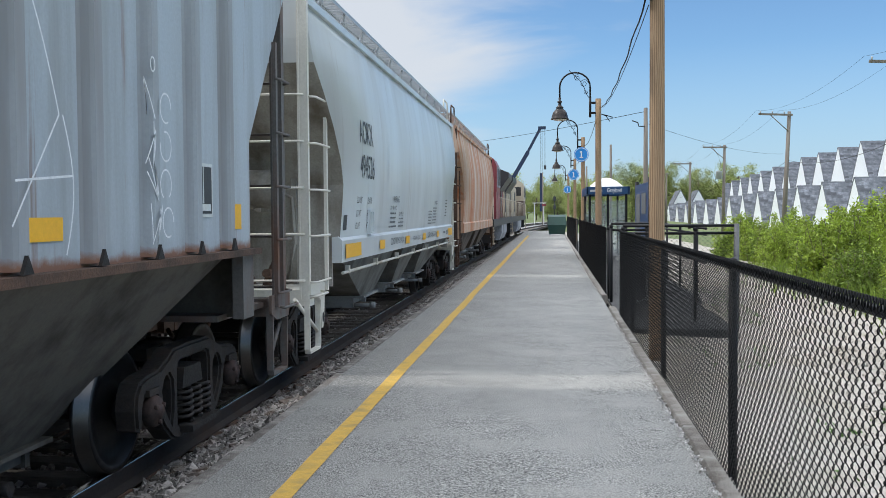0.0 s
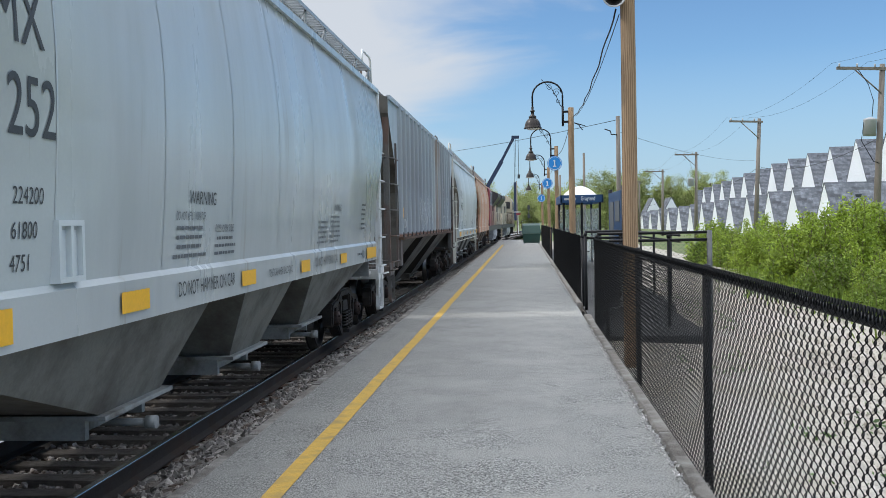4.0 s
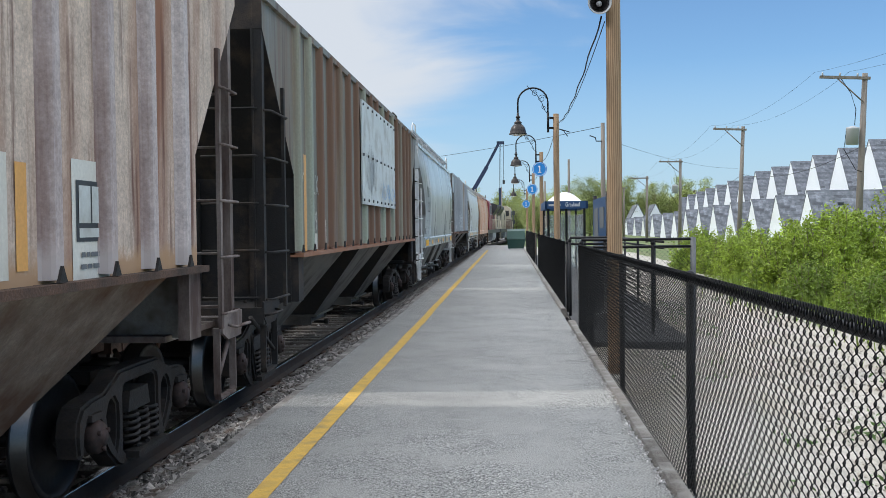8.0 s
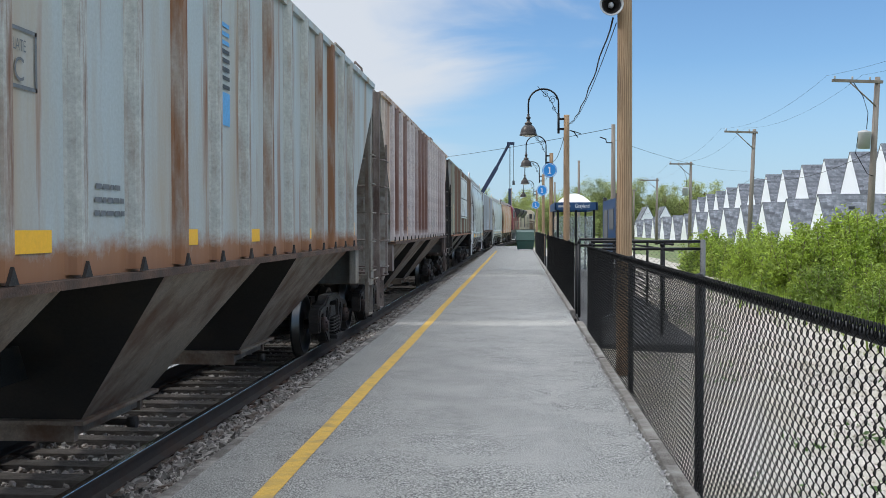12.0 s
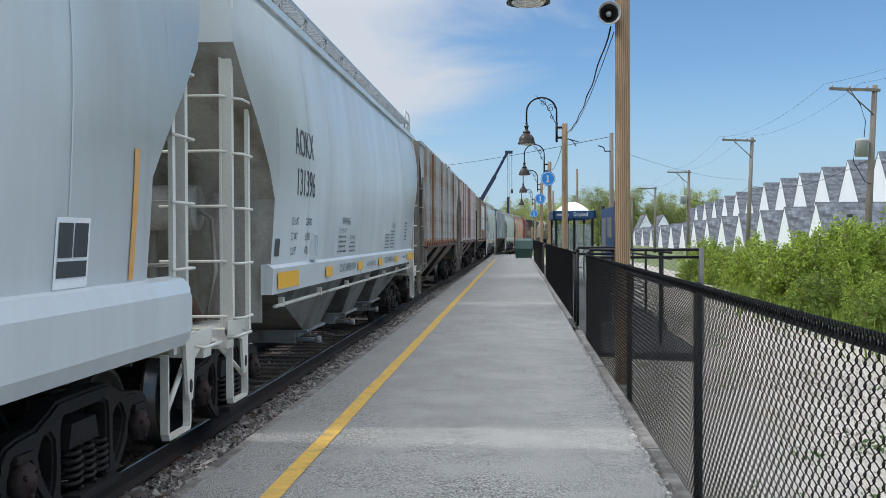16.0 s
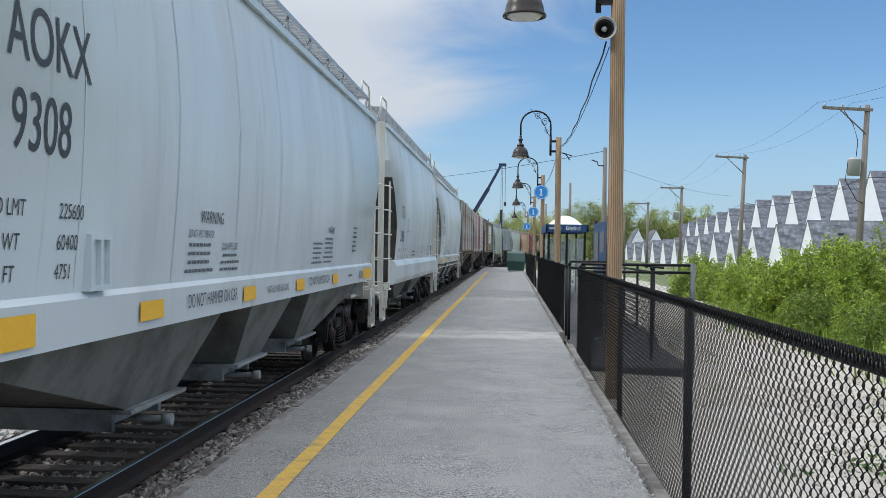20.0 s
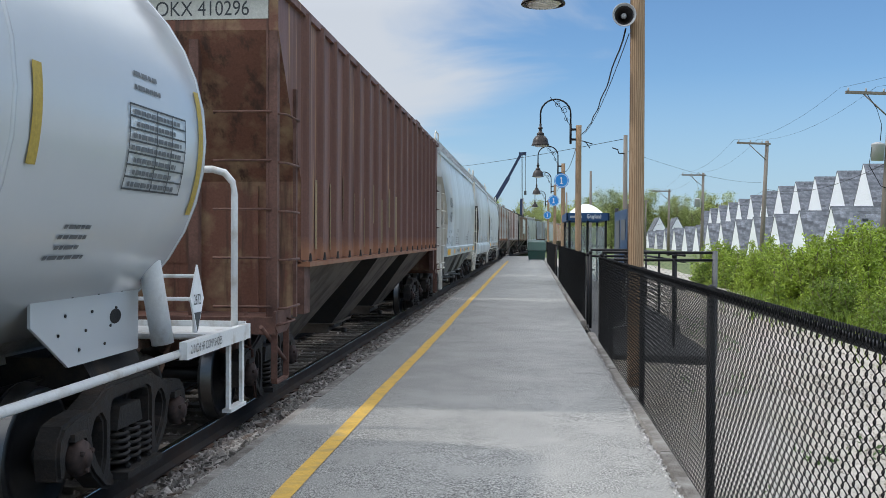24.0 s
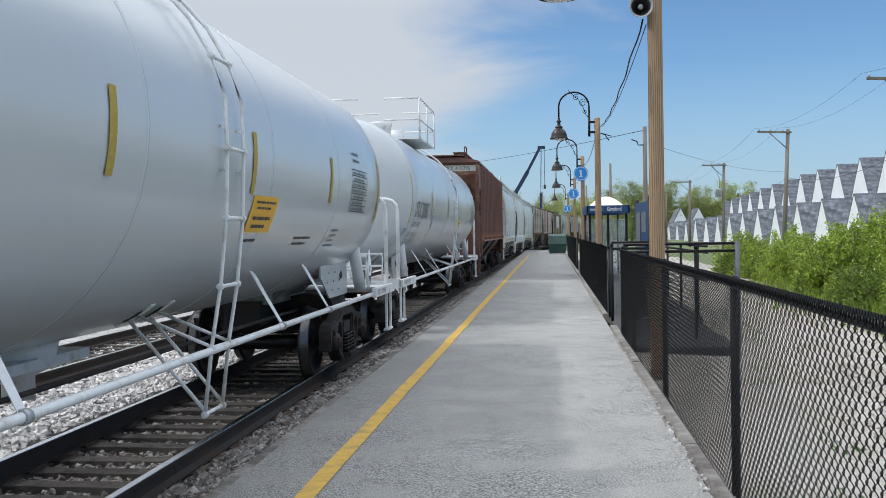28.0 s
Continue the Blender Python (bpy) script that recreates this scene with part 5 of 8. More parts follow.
    spin(bm, [(0.3, -0.1), (0.3, 0.28), (0.33, 0.29), (0.33, 0.36), (0.1, 0.40), (0.0, 0.40)], 18, "z", (0.0, -0.4 + tp, zc + R))
    part("manway", bm, M["white_paint"], car)
    bm = bmesh.new()
    spin(bm, [(0.18, -0.1), (0.18, 0.3), (0.0, 0.32)], 12, "z", (0.25, 0.7 + tp, zc + R))
    part("valve_housing", bm, M["white_paint"], car)
    for x in (-1, 1):
        bm = bmesh.new()
        for z in (0.42, 0.90):
            tube(bm, [(x * 1.1, -1.4 + tp, zc + R - 0.1 + z), (x * 1.1, 1.4 + tp, zc + R - 0.1 + z)], 0.022, 6)
            for y in (-1.4 + tp, 1.4 + tp):
                tube(bm, [(x * 1.1, y, zc + R - 0.1 + z), (x * 0.3, y, zc + R - 0.1 + z)], 0.022, 6)
        for y in (-1.4 + tp, tp, 1.4 + tp):
            rod(bm, (x * 1.1, y, zc + R - 0.12), (x * 1.1, y, zc + R + 0.80), 0.024, 6)
        part("top_railing", bm, M["white_paint"], car)
    # bottom outlet and skid
    bm = bmesh.new()
    spin(bm, [(0.3, 0), (0.26, -0.2), (0.12, -0.28), (0.12, -0.45), (0.0, -0.45)], 14, "z", (0, 0, zc - R + 0.05))
    box(bm, (0, 0, 0.98), (0.5, 1.3, 0.08))
    part("bottom_outlet", bm, M["white_paint"], car)
    bm = bmesh.new()
    for y in (-2.6, 2.4):
        tube(bm, [(0.5, y, 1.1), (0.55, y, 0.75), (0.55, y + 0.8, 0.75), (0.5, y + 0.8, 1.1)], 0.025, 6)
    tube(bm, [(0.6, -half + 2, 0.9), (0.6, half - 2, 0.9)], 0.02, 6)
    part("brake_pipe", bm, M["under_black"], car)
    coupler(car, half)
    running_gear(car, half, half - 2.08)
    car["half"] = half
    return car, surf, cyl


def locomotive(name, label, L, upper, lower, hood, cab_end):
    """A road switcher; cab_end is +1 with the cab ahead, -1 with the cab behind."""
    half, e = L / 2, cab_end
    car = thing(name, label, "locomotive", "locomotives of the train")

    def span(a, b):
        return (a, b) if e > 0 else (-b, -a)

    bm = bmesh.new()
    bbox(bm, (-1.5, -half + 0.5, 1.25), (1.5, half - 0.5, 1.6))
    bbox(bm, (-1.35, -half + 0.55, 0.55), (1.35, -half + 0.75, 1.3))
    bbox(bm, (-1.35, half - 0.75, 0.55), (1.35, half - 0.55, 1.3))
    part("underframe", bm, M["loco_dark"], car)
    bm = bmesh.new()
    a, b = span(-half + 1.2, half - 5.4)
    prism(bm, [(-0.9, 1.6), (0.9, 1.6), (0.9, 3.85), (0.6, 4.15), (-0.6, 4.15), (-0.9, 3.85)], a, b, "y")
    body = part("hood", bm, hood, car)
    for k in range(8):
        y = a + (b - a) * (k + 0.5) / 8
        bm = bmesh.new()
        bbox(bm, (0.9, y - 0.55, 1.9), (0.93, y + 0.55, 3.5))
        part("hood_door", bm, hood if k % 3 else M["loco_dark"], body)
    # flared radiator wings at the far end of the hood
    a, b = span(-half + 1.4, -half + 6.4)
    bm = bmesh.new()
    prism(bm, [(-0.95, 3.25), (0.95, 3.25), (1.48, 4.0), (1.48, 4.3), (1.0, 4.5), (-1.0, 4.5), (-1.48, 4.3), (-1.48, 4.0)], a, b, "y")
    part("radiator", bm, M["loco_dark"], car)
    # full-width cab: upper and lower colour, window band, roof with rounded edge
    a, b = span(half - 5.4, half - 2.3)
    bm = bmesh.new()
    bbox(bm, (-1.50, a, 1.6), (1.50, b, 2.85))
    part("cab_lower", bm, lower, car)
    bm = bmesh.new()
    prism(bm, [(-1.53, 2.85), (1.53, 2.85), (1.53, 4.05), (1.38, 4.38), (0.95, 4.66), (-0.95, 4.66), (-1.38, 4.38), (-1.53, 4.05)], a, b, "y")
    cab = part("cab", bm, upper, car)
    for x in (-1, 1):
        for y in (a + 0.85, b - 0.85):
            bm = bmesh.new()
            box(bm, (x * 1.54, y, 3.55), (0.05, 1.05, 0.95))
            fr = part("window_frame", bm, M["loco_grey"], cab)
            bm = bmesh.new()
            box(bm, (x * 1.565, y, 3.55), (0.02, 0.85, 0.78))
            part("pane", bm, M["loco_dark"], fr)
    for y in (a - 0.02, b + 0.02):
        for x in (-0.95, 0.95):
            bm = bmesh.new()
            box(bm, (x, y, 3.65), (0.7, 0.04, 0.75))
            part("end_window", bm, M["loco_dark"], cab)
    a, b = span(half - 2.3, half - 0.9)
    bm = bmesh.new()
    prism(bm, [(-1.15, 1.6), (1.15, 1.6), (1.05, 2.75), (0.8, 2.95), (-0.8, 2.95), (-1.05, 2.75)], a, b, "y")
    part("nose", bm, lower, car)
    bm = bmesh.new()
    prism(bm, [(-1.3, 0.45), (1.3, 0.45), (1.45, 0.8), (1.45, 1.25), (-1.45, 1.25), (-1.45, 0.8)], -3.0, 3.0, "y")
    part("fuel_tank", bm, M["loco_grey"], car)
    a, b = span(-half + 0.8, half - 5.4)
    for x in (-1, 1):
        for k in range(9):
            y = a + (b - a) * k / 8
            bm = bmesh.new()
            rod(bm, (x * 1.46, y, 1.6), (x * 1.46, y, 2.65), 0.025, 5)
            part("stanchion", bm, M["loco_tan"], car)
        bm = bmesh.new()
        rod(bm, (x * 1.46, a, 2.65), (x * 1.46, b, 2.65), 0.025, 5)
        part("handrail", bm, M["loco_tan"], car)
        for y in (-half + 0.6, half - 0.6):
            bm = bmesh.new()
            for z in (0.5, 0.8, 1.1):
                box(bm, (x * 1.42, y, z), (0.2, 0.45, 0.04))
            rod(bm, (x * 1.46, y, 0.5), (x * 1.46, y, 2.6), 0.03, 5)
            part("step", bm, M["loco_tan"], car)
    for k in range(4):
        bm = bmesh.new()
        y = e * (-half + 8 + 1.9 * k)
        rod(bm, (0, y, 4.1), (0, y, 4.42), 0.55, 12)
        part("roof_fan", bm, M["loco_dark"], car)
    coupler(car, half)
    running_gear(car, half, half - 3.6)
    car["half"] = half
    return car


# ---- the train: couplings along the line at the start, front to back ----
SPEED = 6.26
COUPLINGS = [89.0, 66.3, 43.3, 26.1, 9.7, -7.3, -23.3, -40.6, -57.8, -75.4, -92.2, -106.4, -123.3, -141.1, -159.2, -177.3]
LEN = [a - b for a, b in zip(COUPLINGS, COUPLINGS[1:])]
TRAIN = []
SLACK = {10: 0.4}  # the short car stands a little forward in its couplings
TRAIN.append(locomotive("locomotive", "cream and brown diesel locomotive at the head of the train", LEN[0], M["loco_tan"], M["loco_brown"], M["loco_tan"], 1))
TRAIN.append(locomotive("locomotive", "dark red and grey diesel locomotive behind the leading one", LEN[1], M["loco_red"], M["loco_red"], M["loco_red"], -1))
car_o, surf_o, yb_o, yf_o = hopper_car("covered_hopper", "tan and rust streaked smooth-sided covered hopper car", LEN[2], "smooth", M["hopper_tan"], M["rust_steel"], M["slope_brown"])
TRAIN.append(car_o)
car_b, surf_b, yb_b, yf_b = hopper_car("covered_hopper", "white smooth-sided covered hopper car with a cream end ladder", LEN[3], "smooth", M["hopper_white"], M["hopper_cream"], M["slope_shade_mid"], end_mat=M["end_beige"], post=(0.45, 0.55), gap=(0.65, 0.46), top=4.15)
TRAIN.append(car_b)
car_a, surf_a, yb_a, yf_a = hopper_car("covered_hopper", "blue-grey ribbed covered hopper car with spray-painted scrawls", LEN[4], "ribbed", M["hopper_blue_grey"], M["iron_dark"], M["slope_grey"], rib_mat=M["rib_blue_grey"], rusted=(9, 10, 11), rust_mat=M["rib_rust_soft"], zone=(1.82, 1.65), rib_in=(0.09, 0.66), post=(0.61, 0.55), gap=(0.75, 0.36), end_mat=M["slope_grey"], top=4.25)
TRAIN.append(car_a)
car_c, surf_c, yb_c, yf_c = hopper_car("covered_hopper", "pale grey smooth-sided covered hopper car with warning text", LEN[5], "smooth", M["hopper_grey"], M["white_paint"], M["slope_shade_mid"], zone=(1.65, 1.72), end_mat=M["end_grey"], top=4.22)
TRAIN.append(car_c)
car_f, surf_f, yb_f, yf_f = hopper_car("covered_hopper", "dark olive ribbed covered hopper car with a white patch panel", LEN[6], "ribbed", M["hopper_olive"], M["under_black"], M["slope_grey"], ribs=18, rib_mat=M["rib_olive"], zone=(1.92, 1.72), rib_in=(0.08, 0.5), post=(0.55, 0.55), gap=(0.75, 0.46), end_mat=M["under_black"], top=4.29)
TRAIN.append(car_f)
car_g, surf_g, yb_g, yf_g = hopper_car("covered_hopper", "faded pink and rust ribbed covered hopper car", LEN[7], "ribbed", M["hopper_pink"], M["worn_iron"], M["slope_rusty"], ribs=18, rib_mat=M["rib_pink"], zone=(1.82, 1.72), rib_in=(0.09, 0.4), post=(0.42, 0.68), gap=(0.68, 0.46), end_mat=M["end_pale"], top=4.34)
TRAIN.append(car_g)
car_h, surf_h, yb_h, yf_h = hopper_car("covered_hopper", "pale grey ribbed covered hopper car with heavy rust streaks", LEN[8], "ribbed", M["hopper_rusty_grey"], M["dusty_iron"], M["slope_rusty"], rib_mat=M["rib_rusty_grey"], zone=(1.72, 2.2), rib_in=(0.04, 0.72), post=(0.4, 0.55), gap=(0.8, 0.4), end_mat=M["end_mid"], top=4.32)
TRAIN.append(car_h)
car_i, surf_i, yb_i, yf_i = hopper_car("covered_hopper", "white smooth-sided covered hopper car with beige end ladder", LEN[9], "smooth", M["hopper_white"], M["hopper_cream"], M["slope_shade_mid"], zone=(1.76, 1.95), end_mat=M["end_beige"], post=(0.63, 0.94), gap=(0.37, 0.5), top=4.30)
TRAIN.append(car_i)
car_j, surf_j, yb_j, yf_j = hopper_car("covered_hopper", "short white covered hopper car with orange upright stripes", LEN[10], "smooth", M["hopper_white"], M["hopper_cream"], M["slope_shade_mid"], bays=2, end_mat=M["end_dark"], zone=(1.85, 1.95), end_lip=0.8, post=(0.32, 1.0), gap=(0.74, 0.4), top=4.39)
TRAIN.append(car_j)
car_k, surf_k, yb_k, yf_k = hopper_car("covered_hopper", "clean white smooth-sided covered hopper car with a cream end", LEN[11], "smooth", M["hopper_white"], M["hopper_cream"], M["slope_shade_mid"], zone=(1.93, 1.5), end_mat=M["hopper_cream"], post=(0.72, 0.5), gap=(0.54, 0.42), top=4.28)
TRAIN.append(car_k)
car_m, surf_m, yb_m, yf_m = hopper_car("covered_hopper", "dark brown ribbed covered hopper car with a wheat emblem", LEN[12], "ribbed", M["hopper_brown"], M["brown_iron"], M["slope_brown"], ribs=18, zone=(1.5, 1.65), rib_in=(0.1, 0.08), end_mat=M["end_rust"], gap=(0.6, 0.46), top=4.36)
TRAIN.append(car_m)
car_n, surf_n, cyl_n = tank_car("tank_car", "white tank car with black lettering and white handrails", LEN[13])
TRAIN.append(car_n)
car_q, surf_q, cyl_q = tank_car("tank_car", "white tank car with gold reflective strips, last in view", LEN[14], -0.6)
TRAIN.append(car_q)


# ---- markings on the cars, on the platform side ----
def sill_surf(z):
    return 1.578


def white_markings(car, surf, yb, mark, number, ld, lt, cu, yf, sill=1.6, inset=0.95):
    y0 = -yb + inset
    lettering(car, mark, y0, 2.80, 0.30, M["ink"], surf, 0.78, "reporting_mark")
    lettering(car, number, y0 + 0.05, 2.36, 0.30, M["ink"], surf, 0.78, "car_number")
    for (a, b), z in zip((("LD LMT", ld), ("LT WT", lt), ("CU FT", cu)), (2.03, 1.86, 1.70)):
        lettering(car, a, y0 - 0.10, z, 0.085, M["ink"], surf, 0.85, "capacity_text")
        lettering(car, b, y0 + 0.62, z, 0.085, M["ink"], surf, 0.85, "capacity_text")
    lettering(car, "WARNING", -2.74, 2.07, 0.10, M["ink"], surf, 0.9, "warning_text")
    lettering(car, "DO NOT APPLY VIBRATOR", -3.0, 1.955, 0.06, M["ink_soft"], surf, 0.62, "warning_text")
    bars(car, -3.05, 1.66, 0.78, 0.27, 4, M["ink_soft"], surf, 3)
    lettering(car, "CLOSE HOPPER SLIDES", -2.12, 1.86, 0.06, M["ink_soft"], surf, 0.58, "warning_text")
    bars(car, -2.12, 1.66, 0.60, 0.18, 3, M["ink_soft"], surf, 4)
    lettering(car, "WARNING", 2.72, 2.07, 0.09, M["ink"], surf, 0.8, "warning_text")
    bars(car, 1.75, 1.66, 0.70, 0.30, 5, M["ink_soft"], surf, 5)
    bars(car, 2.50, 1.66, 0.72, 0.37, 6, M["ink_soft"], surf, 5)
    bars(car, 4.82, 1.80, 0.40, 0.42, 6, M["ink"], surf, 6)
    decal(car, "consolidated_stencil", -yb + 0.10, -yb + 0.30, 1.70, 1.88, M["ink"], surf)
    bm = bmesh.new()
    bbox(bm, (surf(1.75) - 0.02, -4.79, 1.63), (surf(1.75) + 0.012, -4.51, 1.94))
    holder = part("route_card_holder", bm, M["hopper_white"], car)
    for a, b in (((-4.80, 1.62), (-4.50, 1.65)), ((-4.80, 1.92), (-4.50, 1.95)), ((-4.80, 1.65), (-4.77, 1.92)), ((-4.53, 1.65), (-4.50, 1.92)), ((-4.66, 1.65), (-4.63, 1.92))):
        bm = bmesh.new()
        bbox(bm, (surf(1.75) - 0.02, a[0], a[1]), (surf(1.75) + 0.045, b[0], b[1]))
        part("holder_bar", bm, M["hopper_white"], holder)
    # reflective patches and stencils on the sill band
    z0, z1 = sill - 0.215, sill - 0.085
    decal(car, "reflector", -yb + 0.12, -yb + 1.08, z0 - 0.02, z1 + 0.02, M["reflector"], sill_surf)
    decal(car, "reflector", yf - 1.05, yf - 0.12, z0 - 0.02, z1 + 0.02, M["reflector"], sill_surf)
    for y in (-3.78, -1.25, 1.0, 3.3):
        decal(car, "reflector", y - 0.22, y + 0.22, z0, z1, M["reflector"], sill_surf)
    lettering(car, "DO NOT HAMMER ON CAR", -3.03, z0 + 0.03, 0.105, M["ink"], sill_surf, 0.72, "sill_text")
    lettering(car, "DO NOT HAMMER ON CAR", 1.50, z0 + 0.03, 0.105, M["ink"], sill_surf, 0.72, "sill_text")
    lettering(car, "VENT CAR WHEN UNLOADING", -0.57, z0 + 0.03, 0.075, M["ink"], sill_surf, 0.62, "sill_text")
    bars(car, 4.35, z0 + 0.02, 0.5, 0.11, 1, M["ink"], sill_surf, 9)
    bm = bmesh.new()
    box(bm, (1.59, yf - 1.35, (z0 + z1) / 2), (0.03, 0.14, 0.11))
    part("tag_reader_plate", bm, M["galv"], car)


white_markings(car_b, surf_b, yb_b, "AOKX", "494526", "224700", "61300", "4751", yf_b)
white_markings(car_c, surf_c, yb_c, "TCMX", "321252", "224200", "61800", "4751", yf_c, inset=0.5)
white_markings(car_i, surf_i, yb_i, "AOKX", "131396", "224700", "61300", "4751", yf_i, inset=0.88)
white_markings(car_k, surf_k, yb_k, "AOKX", "9308", "225600", "60400", "4751", yf_k, inset=0.72)


def brake_line(car, yb):
    """A long pipe below the sill with short hangers."""
    bm = bmesh.new()
    rod(bm, (1.50, -yb + 0.3, 1.18), (1.50, yb - 0.3, 1.18), 0.02, 6)
    for k in range(7):
        y = -yb + 0.6 + (2 * yb - 1.2) * k / 6
        bbox(bm, (1.47, y - 0.02, 1.16), (1.53, y + 0.02, 1.26))
    part("brake_line", bm, M["hopper_cream"], car)


brake_line(car_b, yb_b)
brake_line(car_i, yb_i)


STROKES = itertools.count()


def stroke(car, surf, pts, material, width):
    """One spray-painted stroke: a thin flat ribbon through (y, z) points; each lies just over the one before."""
    bm = bmesh.new()
    lift = 0.006 + 0.0012 * (next(STROKES) % 12)
    width *= 0.75
    rows = []
    for i, (a, b) in enumerate(pts):
        p, q = pts[max(0, i - 1)], pts[min(len(pts) - 1, i + 1)]
        d = Vector((q[0] - p[0], q[1] - p[1]))
        nn = Vector((-d.y, d.x)).normalized() * width if d.length > 1e-5 else Vector((width, 0))
        rows.append([(surf(b) + lift, a - nn.x, b - nn.y), (surf(b) + lift, a + nn.x, b + nn.y)])
    loft(bm, rows, caps=False, closed=False)
    return part("spray_stroke", bm, material, car)


def scrawl(car, surf, y0, z0, w, h, n, material, seed, width=0.009):
    """A tag of angular letters with a few round ones."""
    rnd = random.Random(seed)
    for k in range(n):
        cx, cz = y0 + w * (k + 0.5) / n, z0 + h / 2
        u = w / n
        if k % 3 == 1:
            a0 = rnd.uniform(0, 6.28)
            pts = [(cx + 0.42 * u * math.cos(a0 + 5.2 * i / 17), cz + 0.36 * h * math.sin(a0 + 5.2 * i / 17)) for i in range(18)]
        else:
            pts = []
            m = rnd.randint(4, 6)
            for i in range(m):
                pts.append((cx + u * rnd.uniform(-0.6, 0.6), z0 + h * ((0.05 if i % 2 else 0.95) + rnd.uniform(-0.2, 0.2))))
            fine = []
            for p, q in zip(pts, pts[1:]):
                for i in range(5):
                    f = i / 5
                    fine.append((p[0] + (q[0] - p[0]) * f + 0.05 * u * math.sin(3.1 * f), p[1] + (q[1] - p[1]) * f))
            pts = fine + [pts[-1]]
        stroke(car, surf, pts, material, width)


def rib_surf(z):
    return 1.573


def side_surf(z):
    return 1.503


def ribbed_markings(car, nums, ld, lt, yf, dy=0.0):
    """Marks of the two like ribbed cars; dy shifts them along the side."""
    ink = M["ink_soft"]
    for text, y, z in (("JT", -5.70, 2.93), ("SX", -5.0, 2.93), (nums[0], -5.66, 2.42), (nums[1], -4.95, 2.42), (nums[2], -4.26, 2.42)):
        lettering(car, text, y + dy, z, 0.27, ink, side_surf, 0.72, "car_lettering")
    for text, num, z in (("LD LMT", ld, 2.07), ("LT WT", lt, 1.90)):
        lettering(car, text, -5.63 + dy, z, 0.10, ink, side_surf, 0.62, "capacity_text")
        lettering(car, num, -4.95 + dy, z, 0.10, ink, side_surf, 0.62, "capacity_text")
    decal(car, "reflector", -6.35 + dy, -5.95 + dy, 2.0, 2.22, M["reflector"], side_surf)
    decal(car, "reflector", yf - 0.60, yf - 0.26, 1.78, 1.98, M["reflector"], side_surf)
    for y in (-3.20, -0.79, 1.05, 3.43):
        decal(car, "reflector", y - 0.21 + dy, y + 0.21 + dy, 1.77, 1.89, M["reflector"], side_surf)
    bm = bmesh.new()
    box(bm, (1.53, -6.13 + dy, 1.89), (0.06, 0.30, 0.18))
    box(bm, (1.565, -6.13 + dy, 1.89), (0.02, 0.20, 0.12))
    part("route_card_holder", bm, M["galv"], car)
    y0, y1 = 5.50 + dy, 5.92 + dy
    decal(car, "stencil_border", y0, y1, 1.88, 2.27, M["patch_white"], side_surf, 0.004)
    decal(car, "stencil_panel", y0 + 0.03, y1 - 0.03, 1.905, 2.245, M["ink"], side_surf, 0.007)
    decal(car, "stencil_field", y0 + 0.06, y1 - 0.06, 1.925, 1.975, M["patch_white"], side_surf, 0.010)
    decal(car, "stencil_field", (y0 + y1) / 2 - 0.01, (y0 + y1) / 2 + 0.01, 1.98, 2.245, M["patch_white"], side_surf, 0.010)
    # emblem: dark stripes above a plain blue block
    for k in range(8):
        z = 3.08 + 0.075 * k
        decal(car, "emblem_stripe", -0.22 + dy, 0.30 + dy, z, z + 0.036, M["ink"] if k < 5 else M["spray_blue"], side_surf)
    decal(car, "emblem_block", -0.22 + dy, 0.30 + dy, 2.77, 3.05, M["spray_blue"], side_surf)
    for a, b, c, d in ((-3.46, -3.44, 2.60, 2.91), (-3.15, -3.13, 2.60, 2.91), (-3.46, -3.13, 2.60, 2.62), (-3.46, -3.13, 2.89, 2.91)):
        decal(car, "plate_box", a + dy, b + dy, c, d, ink, side_surf)
    lettering(car, "PLATE", -3.41 + dy, 2.79, 0.06, ink, side_surf, 0.7, "plate_text")
    lettering(car, "C", -3.37 + dy, 2.64, 0.12, ink, side_surf, 0.9, "plate_text")
    bars(car, -2.45 + dy, 1.95, 0.45, 0.24, 3, ink, side_surf, 33)


ribbed_markings(car_a, ("48", "86", "98"), "199800", "63200", yf_a)
ribbed_markings(car_h, ("48", "76", "39"), "201900", "61100", yf_h, -0.42)
scrawl(car_a, rib_surf, -3.5, 1.80, 2.3, 0.75, 7, M["spray_white"], 5)
scrawl(car_a, rib_surf, -1.0, 1.8, 0.9, 0.7, 3, M["spray_white"], 8)
for k in range(4):
    scrawl(car_a, rib_surf, yf_a - 2.32, 1.72 + 0.24 * k, 0.42, 0.26, 2, M["spray_white"], 12 + k, 0.008)
stroke(car_a, rib_surf, [(yf_a - 2.20 + 0.035 * math.cos(i * 0.57), 2.82 + 0.045 * math.sin(i * 0.57)) for i in range(12)], M["spray_white"], 0.008)
stroke(car_a, rib_surf, [(yf_a - 4.0 + 0.62 * (i / 14) ** 0.8, 3.25 - 0.85 * (i / 14) ** 1.6) for i in range(15)], M["spray_white"], 0.008)
stroke(car_a, rib_surf, [(yf_a - 3.38 - 0.45 * (i / 8), 2.40 - 0.55 * i / 8) for i in range(9)], M["spray_white"], 0.008)
stroke(car_a, rib_surf, [(yf_a - 3.80 + 0.55 * (i / 8), 2.06 + 0.04 * i / 8) for i in range(9)], M["spray_white"], 0.008)
stroke(car_a, rib_surf, [(yf_a - 3.35 + 0.10 * math.sin(i * 0.3), 2.40 - 0.70 * i / 10) for i in range(11)], M["spray_white"], 0.008)

